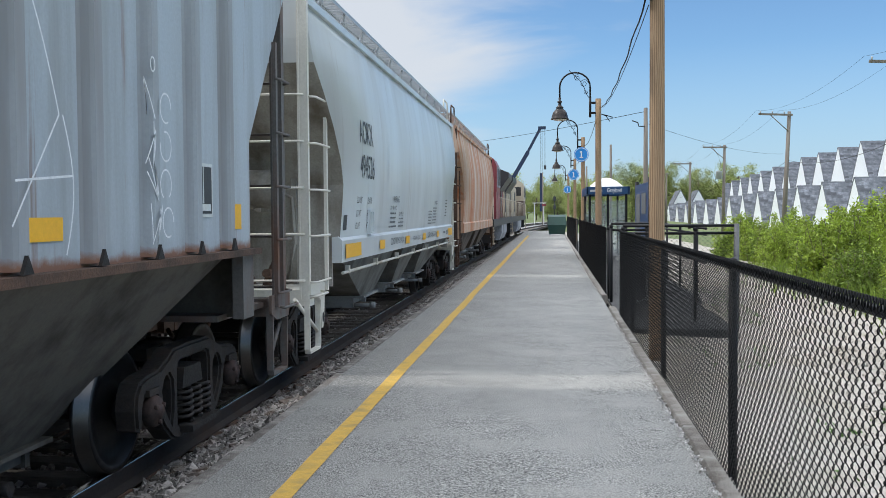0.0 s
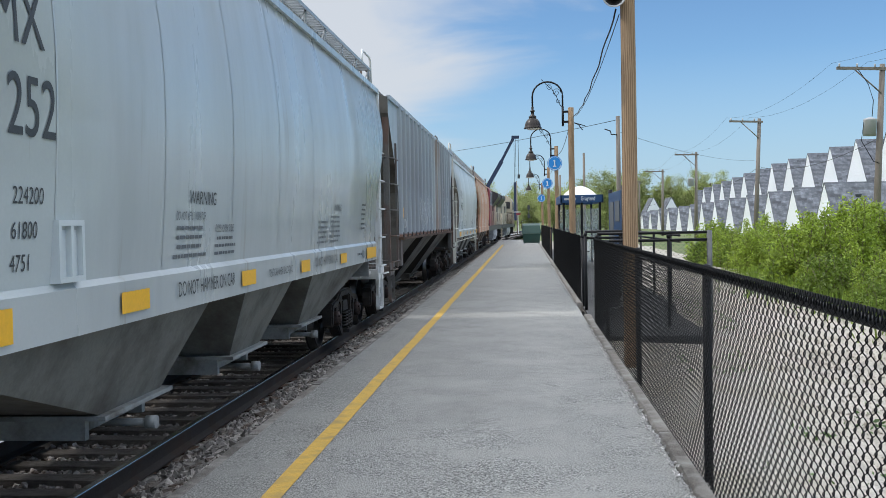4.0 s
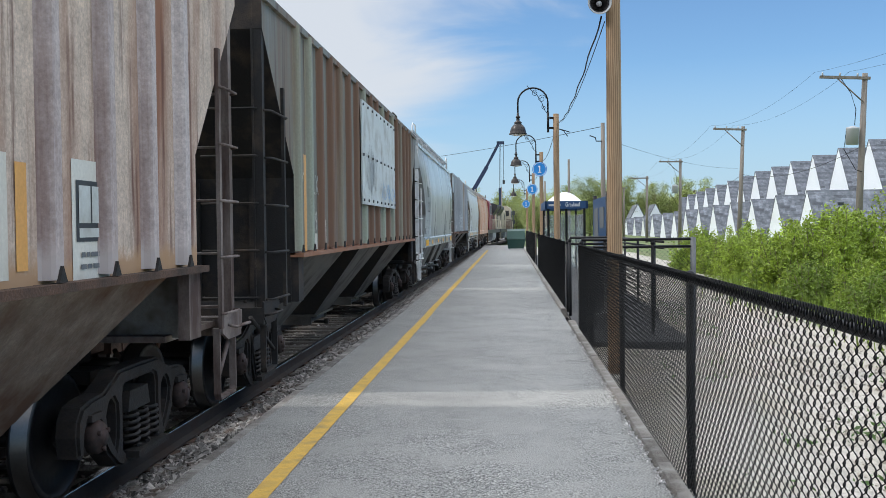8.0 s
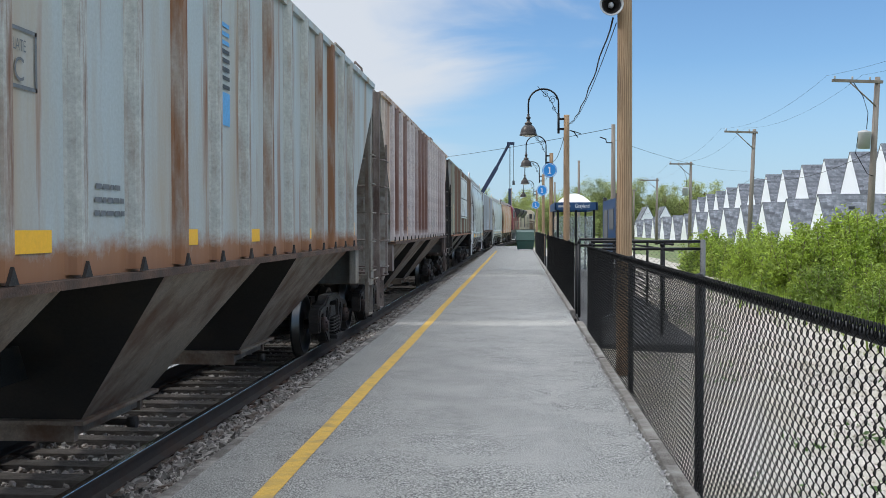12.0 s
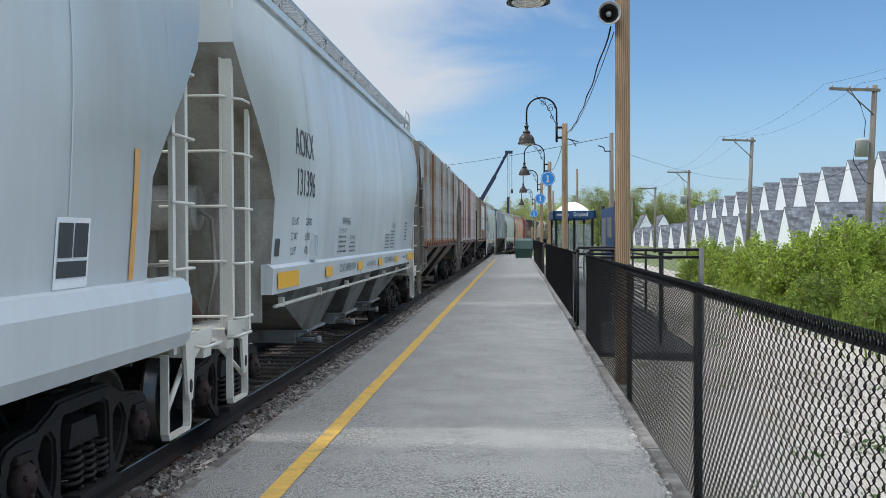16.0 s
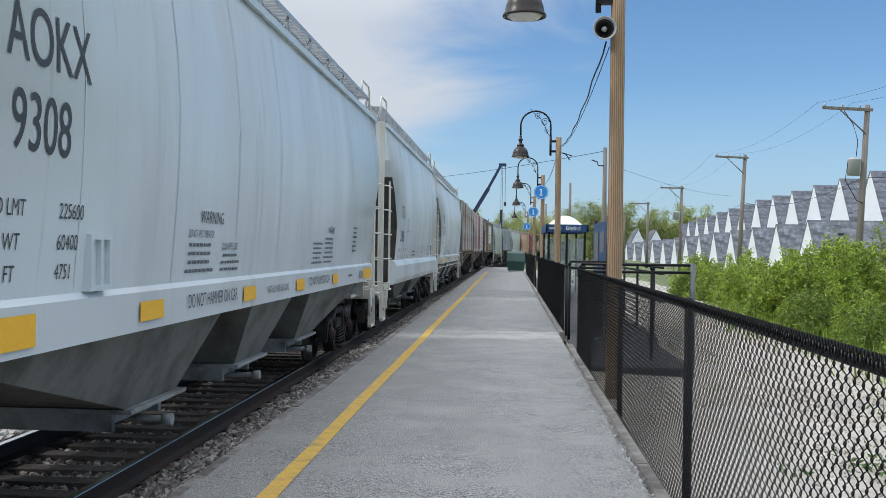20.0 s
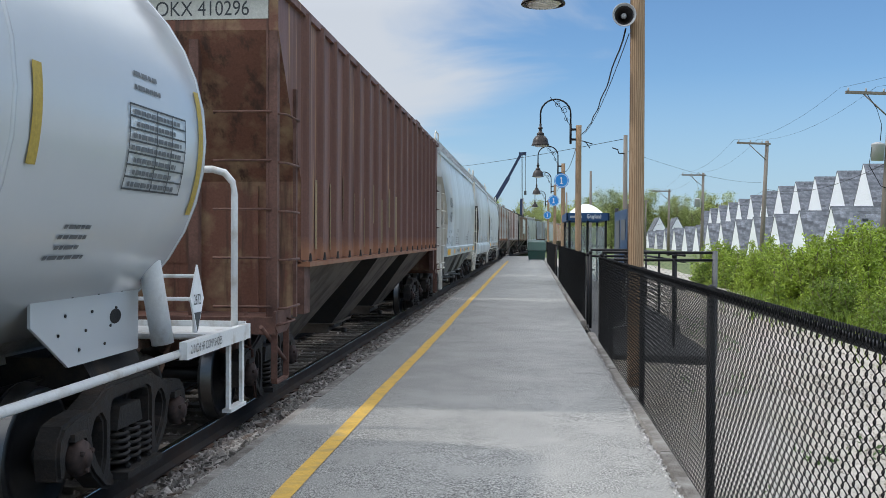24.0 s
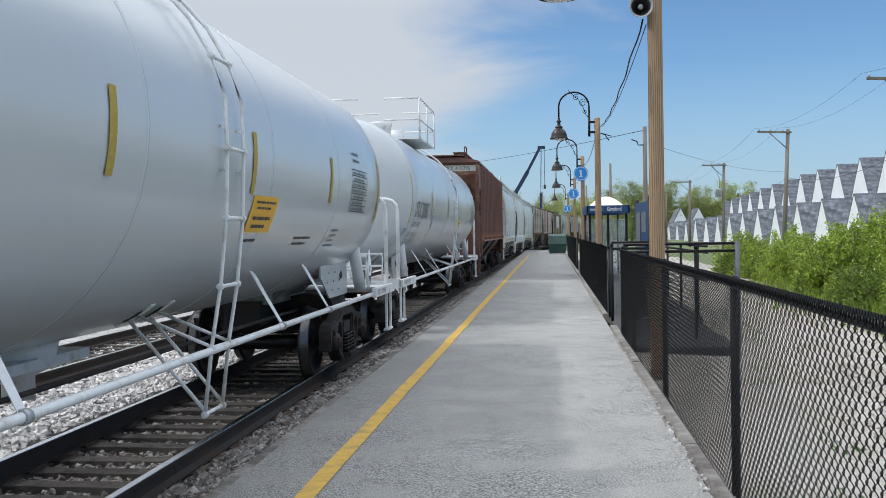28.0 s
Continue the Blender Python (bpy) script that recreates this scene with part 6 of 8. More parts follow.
# olive car: bolted-on patch panel and pale marks
bm = bmesh.new()
bbox(bm, (1.574, -1.98, 2.30), (1.60, 2.60, 4.02))
panel = part("patch_panel", bm, M["patch_white"], car_f, "white bolted patch panel with scribbles")
for k in range(9):
    for z in (2.37, 3.12, 3.95):
        bm = bmesh.new()
        rod(bm, (1.595, -1.88 + 4.36 * k / 8, z), (1.62, -1.88 + 4.36 * k / 8, z), 0.025, 6)
        part("bolt", bm, M["ink"], panel)
scrawl(car_f, lambda z: 1.597, -1.7, 2.45, 1.4, 0.8, 5, M["ink_soft"], 21, 0.014)
scrawl(car_f, lambda z: 1.597, 0.3, 2.40, 2.2, 0.35, 6, M["spray_blue"], 22, 0.012)
for text, y, z in (("PT", -6.42, 2.33), ("X", -5.52, 2.34), ("5", -6.22, 1.87), ("29", -5.70, 1.87)):
    lettering(car_f, text, y, z, 0.26, M["ink_pale"], side_surf, 0.72, "car_lettering")
decal(car_f, "letter_remnant", -5.68, -5.56, 2.34, 2.37, M["ink_pale"], side_surf)
decal(car_f, "yellow_strip", -6.57, -6.43, 1.64, 2.78, M["orange_stripe"], rib_surf)
for y0, y1, z0, z1, m_ in ((-5.16, -4.82, 1.70, 2.02, "hopper_cream"), (-5.74, -5.44, 1.64, 1.84, "hopper_cream"), (-4.30, -4.24, 1.74, 2.12, "orange_stripe"), (-2.0, -1.72, 1.70, 1.92, "orange_stripe")):
    decal(car_f, "paint_patch", y0, y1, z0, z1, M[m_], side_surf)
# pink car: patches of old paint and a data panel
M["patch_green"] = mat("patch_green", (0.42, 0.47, 0.42), 0.6, dirt=(0.34, 0.30, 0.26), dirt_amt=0.4, dirt_scale=5, grain=0.1)
for y in (-6.50, -5.86):
    decal(car_g, "paint_patch", y, y + 0.46, 1.84, 2.62, M["patch_green"], side_surf, 0.001)
for text, y, z in (("PL", -6.44, 2.31), ("CX", -5.79, 2.28), ("19", -6.44, 1.91), ("35", -5.80, 1.89)):
    lettering(car_g, text, y, z, 0.26, M["ink"], side_surf, 0.74, "car_lettering")
decal(car_g, "paint_patch", 4.62, 5.14, 1.62, 2.32, M["hopper_cream"], side_surf, 0.001)
decal(car_g, "stencil_panel", 4.67, 5.07, 1.84, 2.20, M["ink"], side_surf, 0.004)
decal(car_g, "stencil_field", 4.70, 4.86, 1.95, 2.17, M["patch_white"], side_surf, 0.008)
decal(car_g, "stencil_field", 4.88, 5.04, 1.95, 2.17, M["patch_white"], side_surf, 0.008)
decal(car_g, "stencil_field", 4.70, 5.04, 1.865, 1.92, M["patch_white"], side_surf, 0.008)
bars(car_g, 4.70, 1.66, 0.36, 0.14, 2, M["ink_soft"], lambda z: 1.506, 41)
for y, z0, z1, w in ((3.97, 1.70, 2.26, 0.12), (6.43, 1.93, 3.0, 0.09), (-3.95, 1.72, 2.32, 0.12), (-3.0, 1.75, 2.2, 0.1), (0.5, 1.75, 2.1, 0.10)):
    decal(car_g, "orange_patch", y, y + w, z0, z1, M["orange_stripe"], side_surf, 0.002)
for y, z0, z1, w in ((-5.19, 1.66, 2.2, 0.42), (-4.4, 1.95, 2.35, 0.36), (3.55, 1.66, 2.3, 0.34), (-3.55, 1.75, 2.3, 0.30)):
    decal(car_g, "paint_patch", y, y + w, z0, z1, M["hopper_cream"], side_surf, 0.001)
decal(car_g, "orange_patch", -1.69, -1.55, 1.73, 2.24, M["orange_stripe"], side_surf, 0.004)
decal(car_g, "paint_patch", -2.08, -1.55, 1.72, 1.98, M["hopper_cream"], side_surf, 0.002)
scrawl(car_g, side_surf, -1.14, 1.70, 0.54, 0.24, 4, M["ink_soft"], 33, 0.012)
bars(car_g, -4.42, 1.86, 0.9, 0.34, 2, M["ink_soft"], lambda z: 1.507, 43)
scrawl(car_g, rib_surf, 1.5, 1.8, 1.2, 0.5, 5, M["ink_soft"], 31, 0.012)

# brown car: wheat emblem, faded yellow marks and an end number board
bm = bmesh.new()
for k in range(9):
    z = 2.35 + k * 0.17
    for s in (-1, 1):
        loft(bm, [[(1.506, yf_m - 2.15 + s * 0.02, z), (1.506, yf_m - 2.15 + s * 0.05, z + 0.05)], [(1.506, yf_m - 2.15 + s * 0.16, z + 0.15), (1.506, yf_m - 2.15 + s * 0.19, z + 0.20)], [(1.506, yf_m - 2.15 + s * 0.17, z + 0.27), (1.506, yf_m - 2.15 + s * 0.17, z + 0.28)]], caps=False, closed=False)
bbox(bm, (1.504, yf_m - 2.165, 1.95), (1.508, yf_m - 2.135, 3.9))
part("wheat_emblem", bm, M["ink_yellow"], car_m)
rnd = random.Random(4)
for k in range(9):
    y = -yb_m + 0.42 + (2 * yf_m - 0.84) * (k + 0.5) / 16 - 0.2
    decal(car_m, "faded_mark", y, y + rnd.uniform(0.08, 0.3), 1.7 + rnd.random() * 0.5, 2.4 + rnd.random() * 0.4, M["ink_yellow"], lambda z: 1.504)
half_m = LEN[12] / 2
bm = bmesh.new()
bbox(bm, (0.10, -half_m + 0.49, 4.06), (1.40, -half_m + 0.52, 4.27))
board = part("number_board", bm, M["ink_pale"], car_m, "pale board with black car number")
cu = bpy.data.curves.new("car_number", "FONT")
cu.body = "AOKX 410296"
cu.size = 0.21
_t = bpy.data.objects.new("car_number", cu)
_me = bpy.data.meshes.new_from_object(_t)
bpy.data.objects.remove(_t)
for v in _me.vertices:
    v.co = (0.13 + v.co.x * 0.84, -half_m + 0.486, 4.095 + v.co.y)
_me.materials.append(M["ink"])
part("car_number", _me, None, board)
bm = bmesh.new()
prism(bm, [(-1.5, 4.36), (1.5, 4.36), (1.5, 4.42), (0.9, 4.54), (-0.9, 4.54), (-1.5, 4.42)], -half_m + 0.35, -half_m + 2.2, "y")
bbox(bm, (-1.0, -half_m + 0.2, 4.58), (1.0, -half_m + 1.4, 4.62))
part("end_roof_step", bm, M["hopper_brown"], car_m)
# short white car: orange stripes, boxed plate letter and data
for y in (-1.88, 0.26, 2.32):
    decal(car_j, "orange_strip", y - 0.045, y + 0.045, 1.56, 1.98, M["orange_stripe"], surf_j, rows=5)
for y in (-4.90, 5.26):
    decal(car_j, "orange_strip", y - 0.04, y + 0.04, 1.63, 2.46, M["orange_stripe"], surf_j, rows=5)
for x in (-1, 1):
    bm = bmesh.new()
    prof = [(x * 1.50, 1.62), (x * 1.60, 1.60), (x * 1.645, 1.50), (x * 1.645, 1.22), (x * 1.60, 1.12), (x * 1.45, 1.08)]
    prism(bm, prof, -yb_j - 0.5, yb_j + 0.5, "y")
    bmesh.ops.bevel(bm, geom=[e for e in bm.edges if abs(e.verts[0].co.y - e.verts[1].co.y) > 1], offset=0.03, segments=2)
    part("side_skirt", bm, M["hopper_white"], car_j)
lettering(car_j, "PTEX", -3.99, 2.55, 0.28, M["ink_soft"], surf_j, 0.70, "reporting_mark")
lettering(car_j, "21836", -4.17, 2.02, 0.25, M["ink"], surf_j, 0.95, "car_number")
for z, words in ((1.80, (("LD LMT", -4.38), ("227100", -3.86), ("LBS", -3.36), ("103000", -3.04), ("KGS", -2.52))), (1.64, (("LT WT", -4.40), ("58900", -3.86), ("LBS", -3.38), ("26700", -3.04), ("KGS", -2.55), ("3-00", -2.25)))):
    for a, y in words:
        lettering(car_j, a, y, z, 0.082, M["ink"], surf_j, 0.78, "capacity_text")
lettering(car_j, "PLATE", -2.69, 2.47, 0.055, M["ink_soft"], surf_j, 0.8, "plate_text")
lettering(car_j, "C", -2.64, 2.30, 0.13, M["ink_soft"], surf_j, 0.9, "plate_text")
for y in (-2.73, -2.44):
    decal(car_j, "plate_box", y, y + 0.02, 2.26, 2.55, M["ink_soft"], surf_j, rows=3)
for z in (2.26, 2.535):
    decal(car_j, "plate_box", -2.71, -2.44, z, z + 0.015, M["ink_soft"], surf_j)
bars(car_j, -1.4, 1.66, 1.05, 0.18, 2, M["ink"], surf_j, 12)
for text, z in (("DO NOT OPERATE CAR", 1.86), ("WITH", 1.73), ("GATES OPEN", 1.60)):
    lettering(car_j, text, 1.02, z, 0.065, M["ink"], surf_j, 0.58, "warning_text")
bars(car_j, 1.25, 1.73, 0.35, 0.065, 1, M["ink_soft"], surf_j, 13)
bars(car_j, 3.0, 1.66, 0.6, 0.32, 3, M["ink_soft"], surf_j, 14)
decal(car_j, "stencil_border", 4.20, 4.62, 1.62, 2.01, M["sign_white"], surf_j, 0.004)
decal(car_j, "stencil_panel", 4.23, 4.40, 1.79, 1.98, M["ink"], surf_j, 0.008)
decal(car_j, "stencil_panel", 4.42, 4.59, 1.79, 1.98, M["ink"], surf_j, 0.008)
decal(car_j, "stencil_panel", 4.23, 4.59, 1.68, 1.77, M["ink"], surf_j, 0.008)
for car, surf, yb in ((car_b, surf_b, yb_b), (car_c, surf_c, yb_c), (car_i, surf_i, yb_i), (car_j, surf_j, yb_j), (car_k, surf_k, yb_k)):
    for k in range(1, 8 if car is not car_j else 9):
        y = -yb + 1.97 * yb * k / (8 if car is not car_j else 9)
        decal(car, "sheet_seam", y - 0.008, y + 0.008, 1.64, 4.10, M["hopper_grey"] if car is car_c else M["hopper_white"], surf, 0.003, rows=10)


for ob in car_j.children:
    if ob.name.split(".")[0] in ("orange_strip", "reporting_mark", "car_number", "capacity_text", "plate_text", "plate_box", "small_print", "warning_text", "stencil_border", "stencil_panel"):
        ob.location.y -= SLACK[10]


# ---- markings on the tank cars ----
def table(car, surf, y0, z0, w, h, rows_, cols):
    bm = bmesh.new()
    for k in range(rows_ + 1):
        z = z0 + h * k / rows_
        face(bm, [(surf(z) + 0.006, y0, z), (surf(z) + 0.006, y0 + w, z), (surf(z + 0.012) + 0.006, y0 + w, z + 0.012), (surf(z + 0.012) + 0.006, y0, z + 0.012)])
    for c in cols:
        r = []
        for k in range(7):
            z = z0 + h * k / 6
            r.append([(surf(z) + 0.006, y0 + w * c, z), (surf(z) + 0.006, y0 + w * c + 0.014, z)])
        loft(bm, r, caps=False, closed=False)
    tagged(part("inspection_table", bm, M["ink"], car), kind="stuff")
    bars(car, y0 + 0.04, z0, w - 0.08, h, rows_, M["ink_soft"], surf, 19)


for car, surf, dy in ((car_n, surf_n, 0.0), (car_q, surf_q, -0.6)):
    if car is car_n:
        lettering(car, "UTLX 203807", -6.85, 2.21, 0.30, M["ink"], surf, 0.80, "reporting_mark", rise=0.0)
    else:
        bars(car, -6.85, 2.20, 1.9, 0.29, 1, M["ink"], surf, 2)
    lettering(car, "THE TANK CAR PEOPLE", -6.84, 2.02, 0.105, M["ink"], surf, 0.70, "slogan")
    lettering(car, "LD LMT  198100 LB  89850 KG", -6.87, 1.83, 0.10, M["ink"], surf, 0.68, "capacity_text")
    lettering(car, "LT WT   64900 LB  29450 KG", -6.92, 1.70, 0.10, M["ink"], surf, 0.68, "capacity_text")
    decal(car, "yellow_placard", 1.84 + dy, 2.60 + dy, 1.93, 2.25, M["reflector"], surf, rows=4, label="yellow placard with black lines")
    bars(car, 1.92 + dy, 2.12, 0.6, 0.10, 2, M["ink"], lambda z: surf(z) + 0.008, 23)
    bars(car, 1.92 + dy, 1.95, 0.6, 0.14, 2, M["ink"], lambda z: surf(z) + 0.008, 24)
    table(car, surf, 5.85 + dy, 2.19, 1.0, 0.53, 7, (0, 0.45, 0.72, 0.98))
    bars(car, 5.95 + dy, 2.80, 0.5, 0.18, 2, M["ink_soft"], surf, 25)
    bars(car, 1.85 + dy, 1.83, 0.5, 0.06, 1, M["ink"], surf, 26)
    bars(car, 3.65 + dy, 1.78, 0.8, 0.12, 2, M["ink"], surf, 27)
    bars(car, 5.25 + dy, 1.74, 0.5, 0.24, 4, M["ink_soft"], surf, 28)
    for s in (-1, 1):
        hh = car["half"]
        lettering(car, "2 INCH HF COMP SHOES", s * (hh - 1.3) - 0.75, 1.03, 0.065, M["ink"], lambda z: 1.505, 0.72, "sill_text")
    bm = bmesh.new()
    hh = car["half"]
    prism(bm, [(hh - 1.05, 1.08), (hh - 1.21, 1.37), (hh - 1.05, 1.66), (hh - 0.89, 1.37)], 1.20, 1.215, "x")
    dm = part("hazard_placard", bm, M["sign_white"], car, "white diamond placard with black number")
    bm = bmesh.new()
    prism(bm, [(hh - 1.05, 1.10), (hh - 1.13, 1.26), (hh - 0.97, 1.26)], 1.214, 1.218, "x")
    part("placard_tip", bm, M["ink"], dm)
    lettering(dm, "2672", hh - 1.145, 1.325, 0.09, M["ink"], lambda z: 1.212, 0.66, "placard_number")
    bm = bmesh.new()
    rod(bm, (1.19, hh - 1.05, 1.08), (1.19, hh - 1.05, 1.4), 0.02, 6)
    part("placard_post", bm, M["white_paint"], car)
    bm = bmesh.new()
    for a, b in (((-4.12, 2.02), (-4.10, 2.42)), ((-3.84, 2.02), (-3.82, 2.42))):
        r = [[(surf(z) + 0.006, a[0], z), (surf(z) + 0.006, b[0], z)] for z in (2.02, 2.15, 2.28, 2.42)]
        loft(bm, r, caps=False, closed=False)
    for z in (2.02, 2.40):
        face(bm, [(surf(z) + 0.006, -4.12, z), (surf(z) + 0.006, -3.82, z), (surf(z + 0.02) + 0.006, -3.82, z + 0.02), (surf(z + 0.02) + 0.006, -4.12, z + 0.02)])
    part("plate_box", bm, M["ink"], car)
    lettering(car, "C", -4.05, 2.08, 0.16, M["ink"], surf, 0.9, "plate_text")

# number board on the rear end of the pink car
half_g = LEN[7] / 2
bm = bmesh.new()
bbox(bm, (0.72, -half_g + 0.47, 3.52), (1.34, -half_g + 0.49, 4.0))
gb = part("number_board", bm, M["ink_pale"], car_g, "pale board with black letters")
for text, z in (("LCX", 3.78), ("935", 3.56)):
    cu = bpy.data.curves.new("board_text", "FONT")
    cu.body = text
    cu.size = 0.22
    _t = bpy.data.objects.new("board_text", cu)
    _me = bpy.data.meshes.new_from_object(_t)
    bpy.data.objects.remove(_t)
    for v in _me.vertices:
        v.co = (0.80 + v.co.x, -half_g + 0.466, z + v.co.y)
    _me.materials.append(M["ink"])
    part("board_text", _me, None, gb)



# ---- fence along the platform ----
FX, FH = 1.125, 1.365
POST = bmesh.new()
rod(POST, (0, 0, -0.5), (0, 0, FH), 0.029, 12)
spin(POST, [(0.035, FH - 0.03), (0.035, FH + 0.005), (0.026, FH + 0.03), (0.0, FH + 0.04)], 12)
POST = mesh_of("post", POST, M["black_iron"])


def link_mesh(parent, y0, y1, z0, z1, x, r=0.0025, d=0.081, axis="y", sides=4, dz=0.070, curve=3, deep=0.008):
    """Woven wires, each a flattened spiral from bottom to top that hooks round its neighbours, in one mesh of real strands."""
    n = int((y1 - y0) / (d / 2))
    m = int((z1 - z0) / (dz / 2))
    V, F = [], []
    ang = [2 * math.pi * (k + 0.25) / sides for k in range(sides)]
    steps = m * curve
    for i in range(n):
        base = len(V)
        for j in range(steps + 1):
            ph = math.pi * (j / curve + i)
            a = y0 + (i + 0.5) * d / 2 + math.asin(0.95 * math.cos(ph)) / math.asin(0.95) * (d / 4 + 0.003)
            b = x - deep * math.sin(ph)
            z = z0 + j * (z1 - z0) / steps
            for q in ang:
                p, h = r * math.cos(q) * 1.15, r * math.sin(q) * 1.15
                V.append((b + h, a + p, z) if axis == "y" else (a + p, b + h, z))
        for j in range(steps):
            for k in range(sides):
                k2 = (k + 1) % sides
                F.append((base + j * sides + k, base + j * sides + k2, base + (j + 1) * sides + k2, base + (j + 1) * sides + k))
    me = bpy.data.meshes.new("chain_link")
    me.from_pydata(V, [], F)
    me.polygons.foreach_set("use_smooth", [True] * len(F))
    me.materials.append(M["wire_black"])
    return tagged(part("chain_link", me, None, parent), kind="stuff")


def fence_run(name, label, ys, y0, y1, mesh=True):
    f = thing(name, label, "fence", "black platform fences")
    for y in ys:
        part("post", POST, None, f, at=pose(FX + 0.03, y, 0))
    bm = bmesh.new()
    rod(bm, (FX + 0.03, y0, FH - 0.025), (FX + 0.03, y1, FH - 0.025), 0.021, 10)
    part("top_rail", bm, M["black_iron"], f)
    if mesh:
        link_mesh(f, y0, y1, 0.03, FH + 0.02, FX - 0.016, curve=4 if y0 < 10 else 2)
    # barbed top edge of the woven wire
    bm = bmesh.new()
    if y0 < 10:
        y = y0
        while y < y1:
            rod(bm, (FX - 0.02, y, FH - 0.01), (FX - 0.01, y + 0.012, FH + 0.035), 0.0035, 4)
            rod(bm, (FX - 0.005, y, FH - 0.01), (FX - 0.015, y - 0.012, FH + 0.035), 0.0035, 4)
            y += 0.035
        part("twisted_edge", bm, M["wire_black"], f)
    else:
        bm.free()
    return f


fence_run("platform_fence", "black vinyl-coated chain-link fence along the platform edge", [-5.25, -1.35, 2.55, 6.45, 10.35, 14.25, 16.25], -5.25, 16.25)
fence_run("platform_fence", "black chain-link fence beyond the gate opening", [20.1, 23.2, 26.3, 29.4, 32.5, 35.6, 39.2], 20.1, 39.2)
fence_run("platform_fence", "black chain-link fence beyond the second opening", [44.0 + 3.0 * k for k in range(9)], 44.0, 68.0)

# ---- lamp posts ----
def lamp_post(x, y, h, sign, horn=False, lean=0.0):
    p = thing("lamp_post", "round wooden lamp post with a black scrolled arm and bell lamp", "street lamp", "lamp posts along the platform", at=pose(x, y, 0, 0, lean, 0))
    bm = bmesh.new()
    rings = []
    for k in range(9):
        z = -0.5 + (h + 0.5) * k / 8
        rings.append(ring(Vector((0.004 * noise.noise((k, x, y)), 0, z)), Vector((1, 0, 0)), Vector((0, 1, 0)), 0.098 - 0.012 * k / 8, 16))
    loft(bm, rings, smooth=True)
    part("pole", bm, M["pole_wood"], p)
    bm = bmesh.new()
    box(bm, (-0.16, 0, h - 0.12), (0.16, 0.10, 0.06))
    box(bm, (-0.16, 0, h - 0.42), (0.16, 0.10, 0.06))
    rod(bm, (-0.24, 0, h - 0.55), (-0.24, 0, h + 0.05), 0.035, 10)
    part("bracket", bm, M["black_iron"], p)
    bm = bmesh.new()
    r = 0.45
    cx, cz = -0.24 - r, h + 0.36
    pts = [(-0.24, 0, h - 0.05), (-0.24, 0, cz)]
    for k in range(1, 13):
        a = math.pi * k / 12
        pts.append((cx + r * math.cos(a), 0, cz + r * math.sin(a) * 0.95))
    pts.append((cx - r, 0, cz - 0.30))
    tube(bm, pts, 0.026, 8)
    part("arm", bm, M["black_iron"], p)
    bm = bmesh.new()
    for (sx, sz, k0, rad, turns) in ((-0.42, cz + 0.10, 0, 0.13, 1.6), (-0.62, cz + 0.27, 1, 0.10, 1.5), (-0.36, cz - 0.16, 2, 0.07, 1.3)):
        pts = []
        for k in range(22):
            a = turns * 2 * math.pi * k / 21 + k0
            q = rad * (1 - 0.8 * k / 21)
            pts.append((sx + q * math.cos(a), 0, sz + q * math.sin(a)))
        tube(bm, pts, 0.009, 5)
    tube(bm, [(-0.25, 0, cz - 0.35), (-0.33, 0, cz - 0.25), (-0.42, 0, cz - 0.02), (-0.55, 0, cz + 0.2), (-0.75, 0, cz + 0.38), (-0.86, 0, cz + 0.5)], 0.010, 5)
    part("scroll", bm, M["black_iron"], p)
    bm = bmesh.new()
    zb = cz - 0.30
    spin(bm, [(0.022, 0), (0.04, -0.03), (0.032, -0.09), (0.07, -0.12), (0.07, -0.15), (0.045, -0.17), (0.055, -0.25), (0.11, -0.29), (0.115, -0.32), (0.095, -0.34), (0.16, -0.39), (0.21, -0.46), (0.235, -0.54), (0.245, -0.60), (0.27, -0.64), (0.27, -0.66), (0.245, -0.66), (0.21, -0.50), (0.08, -0.40), (0.0, -0.39)], 26, "z", (cx - r, 0, zb))
    part("lamp_bell", bm, M["lamp_bronze"], p)
    bm = bmesh.new()
    spin(bm, [(0.0, -0.62), (0.215, -0.63), (0.225, -0.645), (0.18, -0.68), (0.09, -0.70), (0.0, -0.705)], 20, "z", (cx - r, 0, zb))
    part("lens", bm, M["milk_glass"], p)
    if sign:
        bm = bmesh.new()
        prism(bm, [(-0.08 + 0.33 * math.cos(2 * math.pi * k / 32), sign + 0.33 * math.sin(2 * math.pi * k / 32)) for k in range(32)], -0.14, -0.10, "y")
        d = part("track_sign", bm, M["sign_blue"], p, "round blue track number sign")
        bm = bmesh.new()
        box(bm, (-0.08, -0.146, sign + 0.0), (0.055, 0.006, 0.30))
        box(bm, (-0.115, -0.146, sign + 0.11), (0.07, 0.006, 0.045), Matrix.Rotation(0.6, 3, "Y"))
        box(bm, (-0.08, -0.146, sign - 0.14), (0.15, 0.006, 0.045))
        part("numeral", bm, M["sign_white"], d)
        bm = bmesh.new()
        loft(bm, [ring(Vector((-0.08, q, sign)), Vector((0, 0, 1)), Vector((1, 0, 0)), r_, 32) for r_, q in ((0.280, -0.141), (0.281, -0.146), (0.300, -0.146), (0.301, -0.141))], caps=False)
        part("sign_ring", bm, M["sign_white"], d)
    return p


LAMPS = [(1.28, 12.2, 5.15, 0), (1.42, 29.9, 5.06, 0), (1.46, 45.2, 5.06, 4.28), (1.5, 62.0, 5.0, 4.0), (1.5, 85.0, 4.9, 3.6)]
for x, y, h, s in LAMPS:
    lamp_post(x, y, h, s)


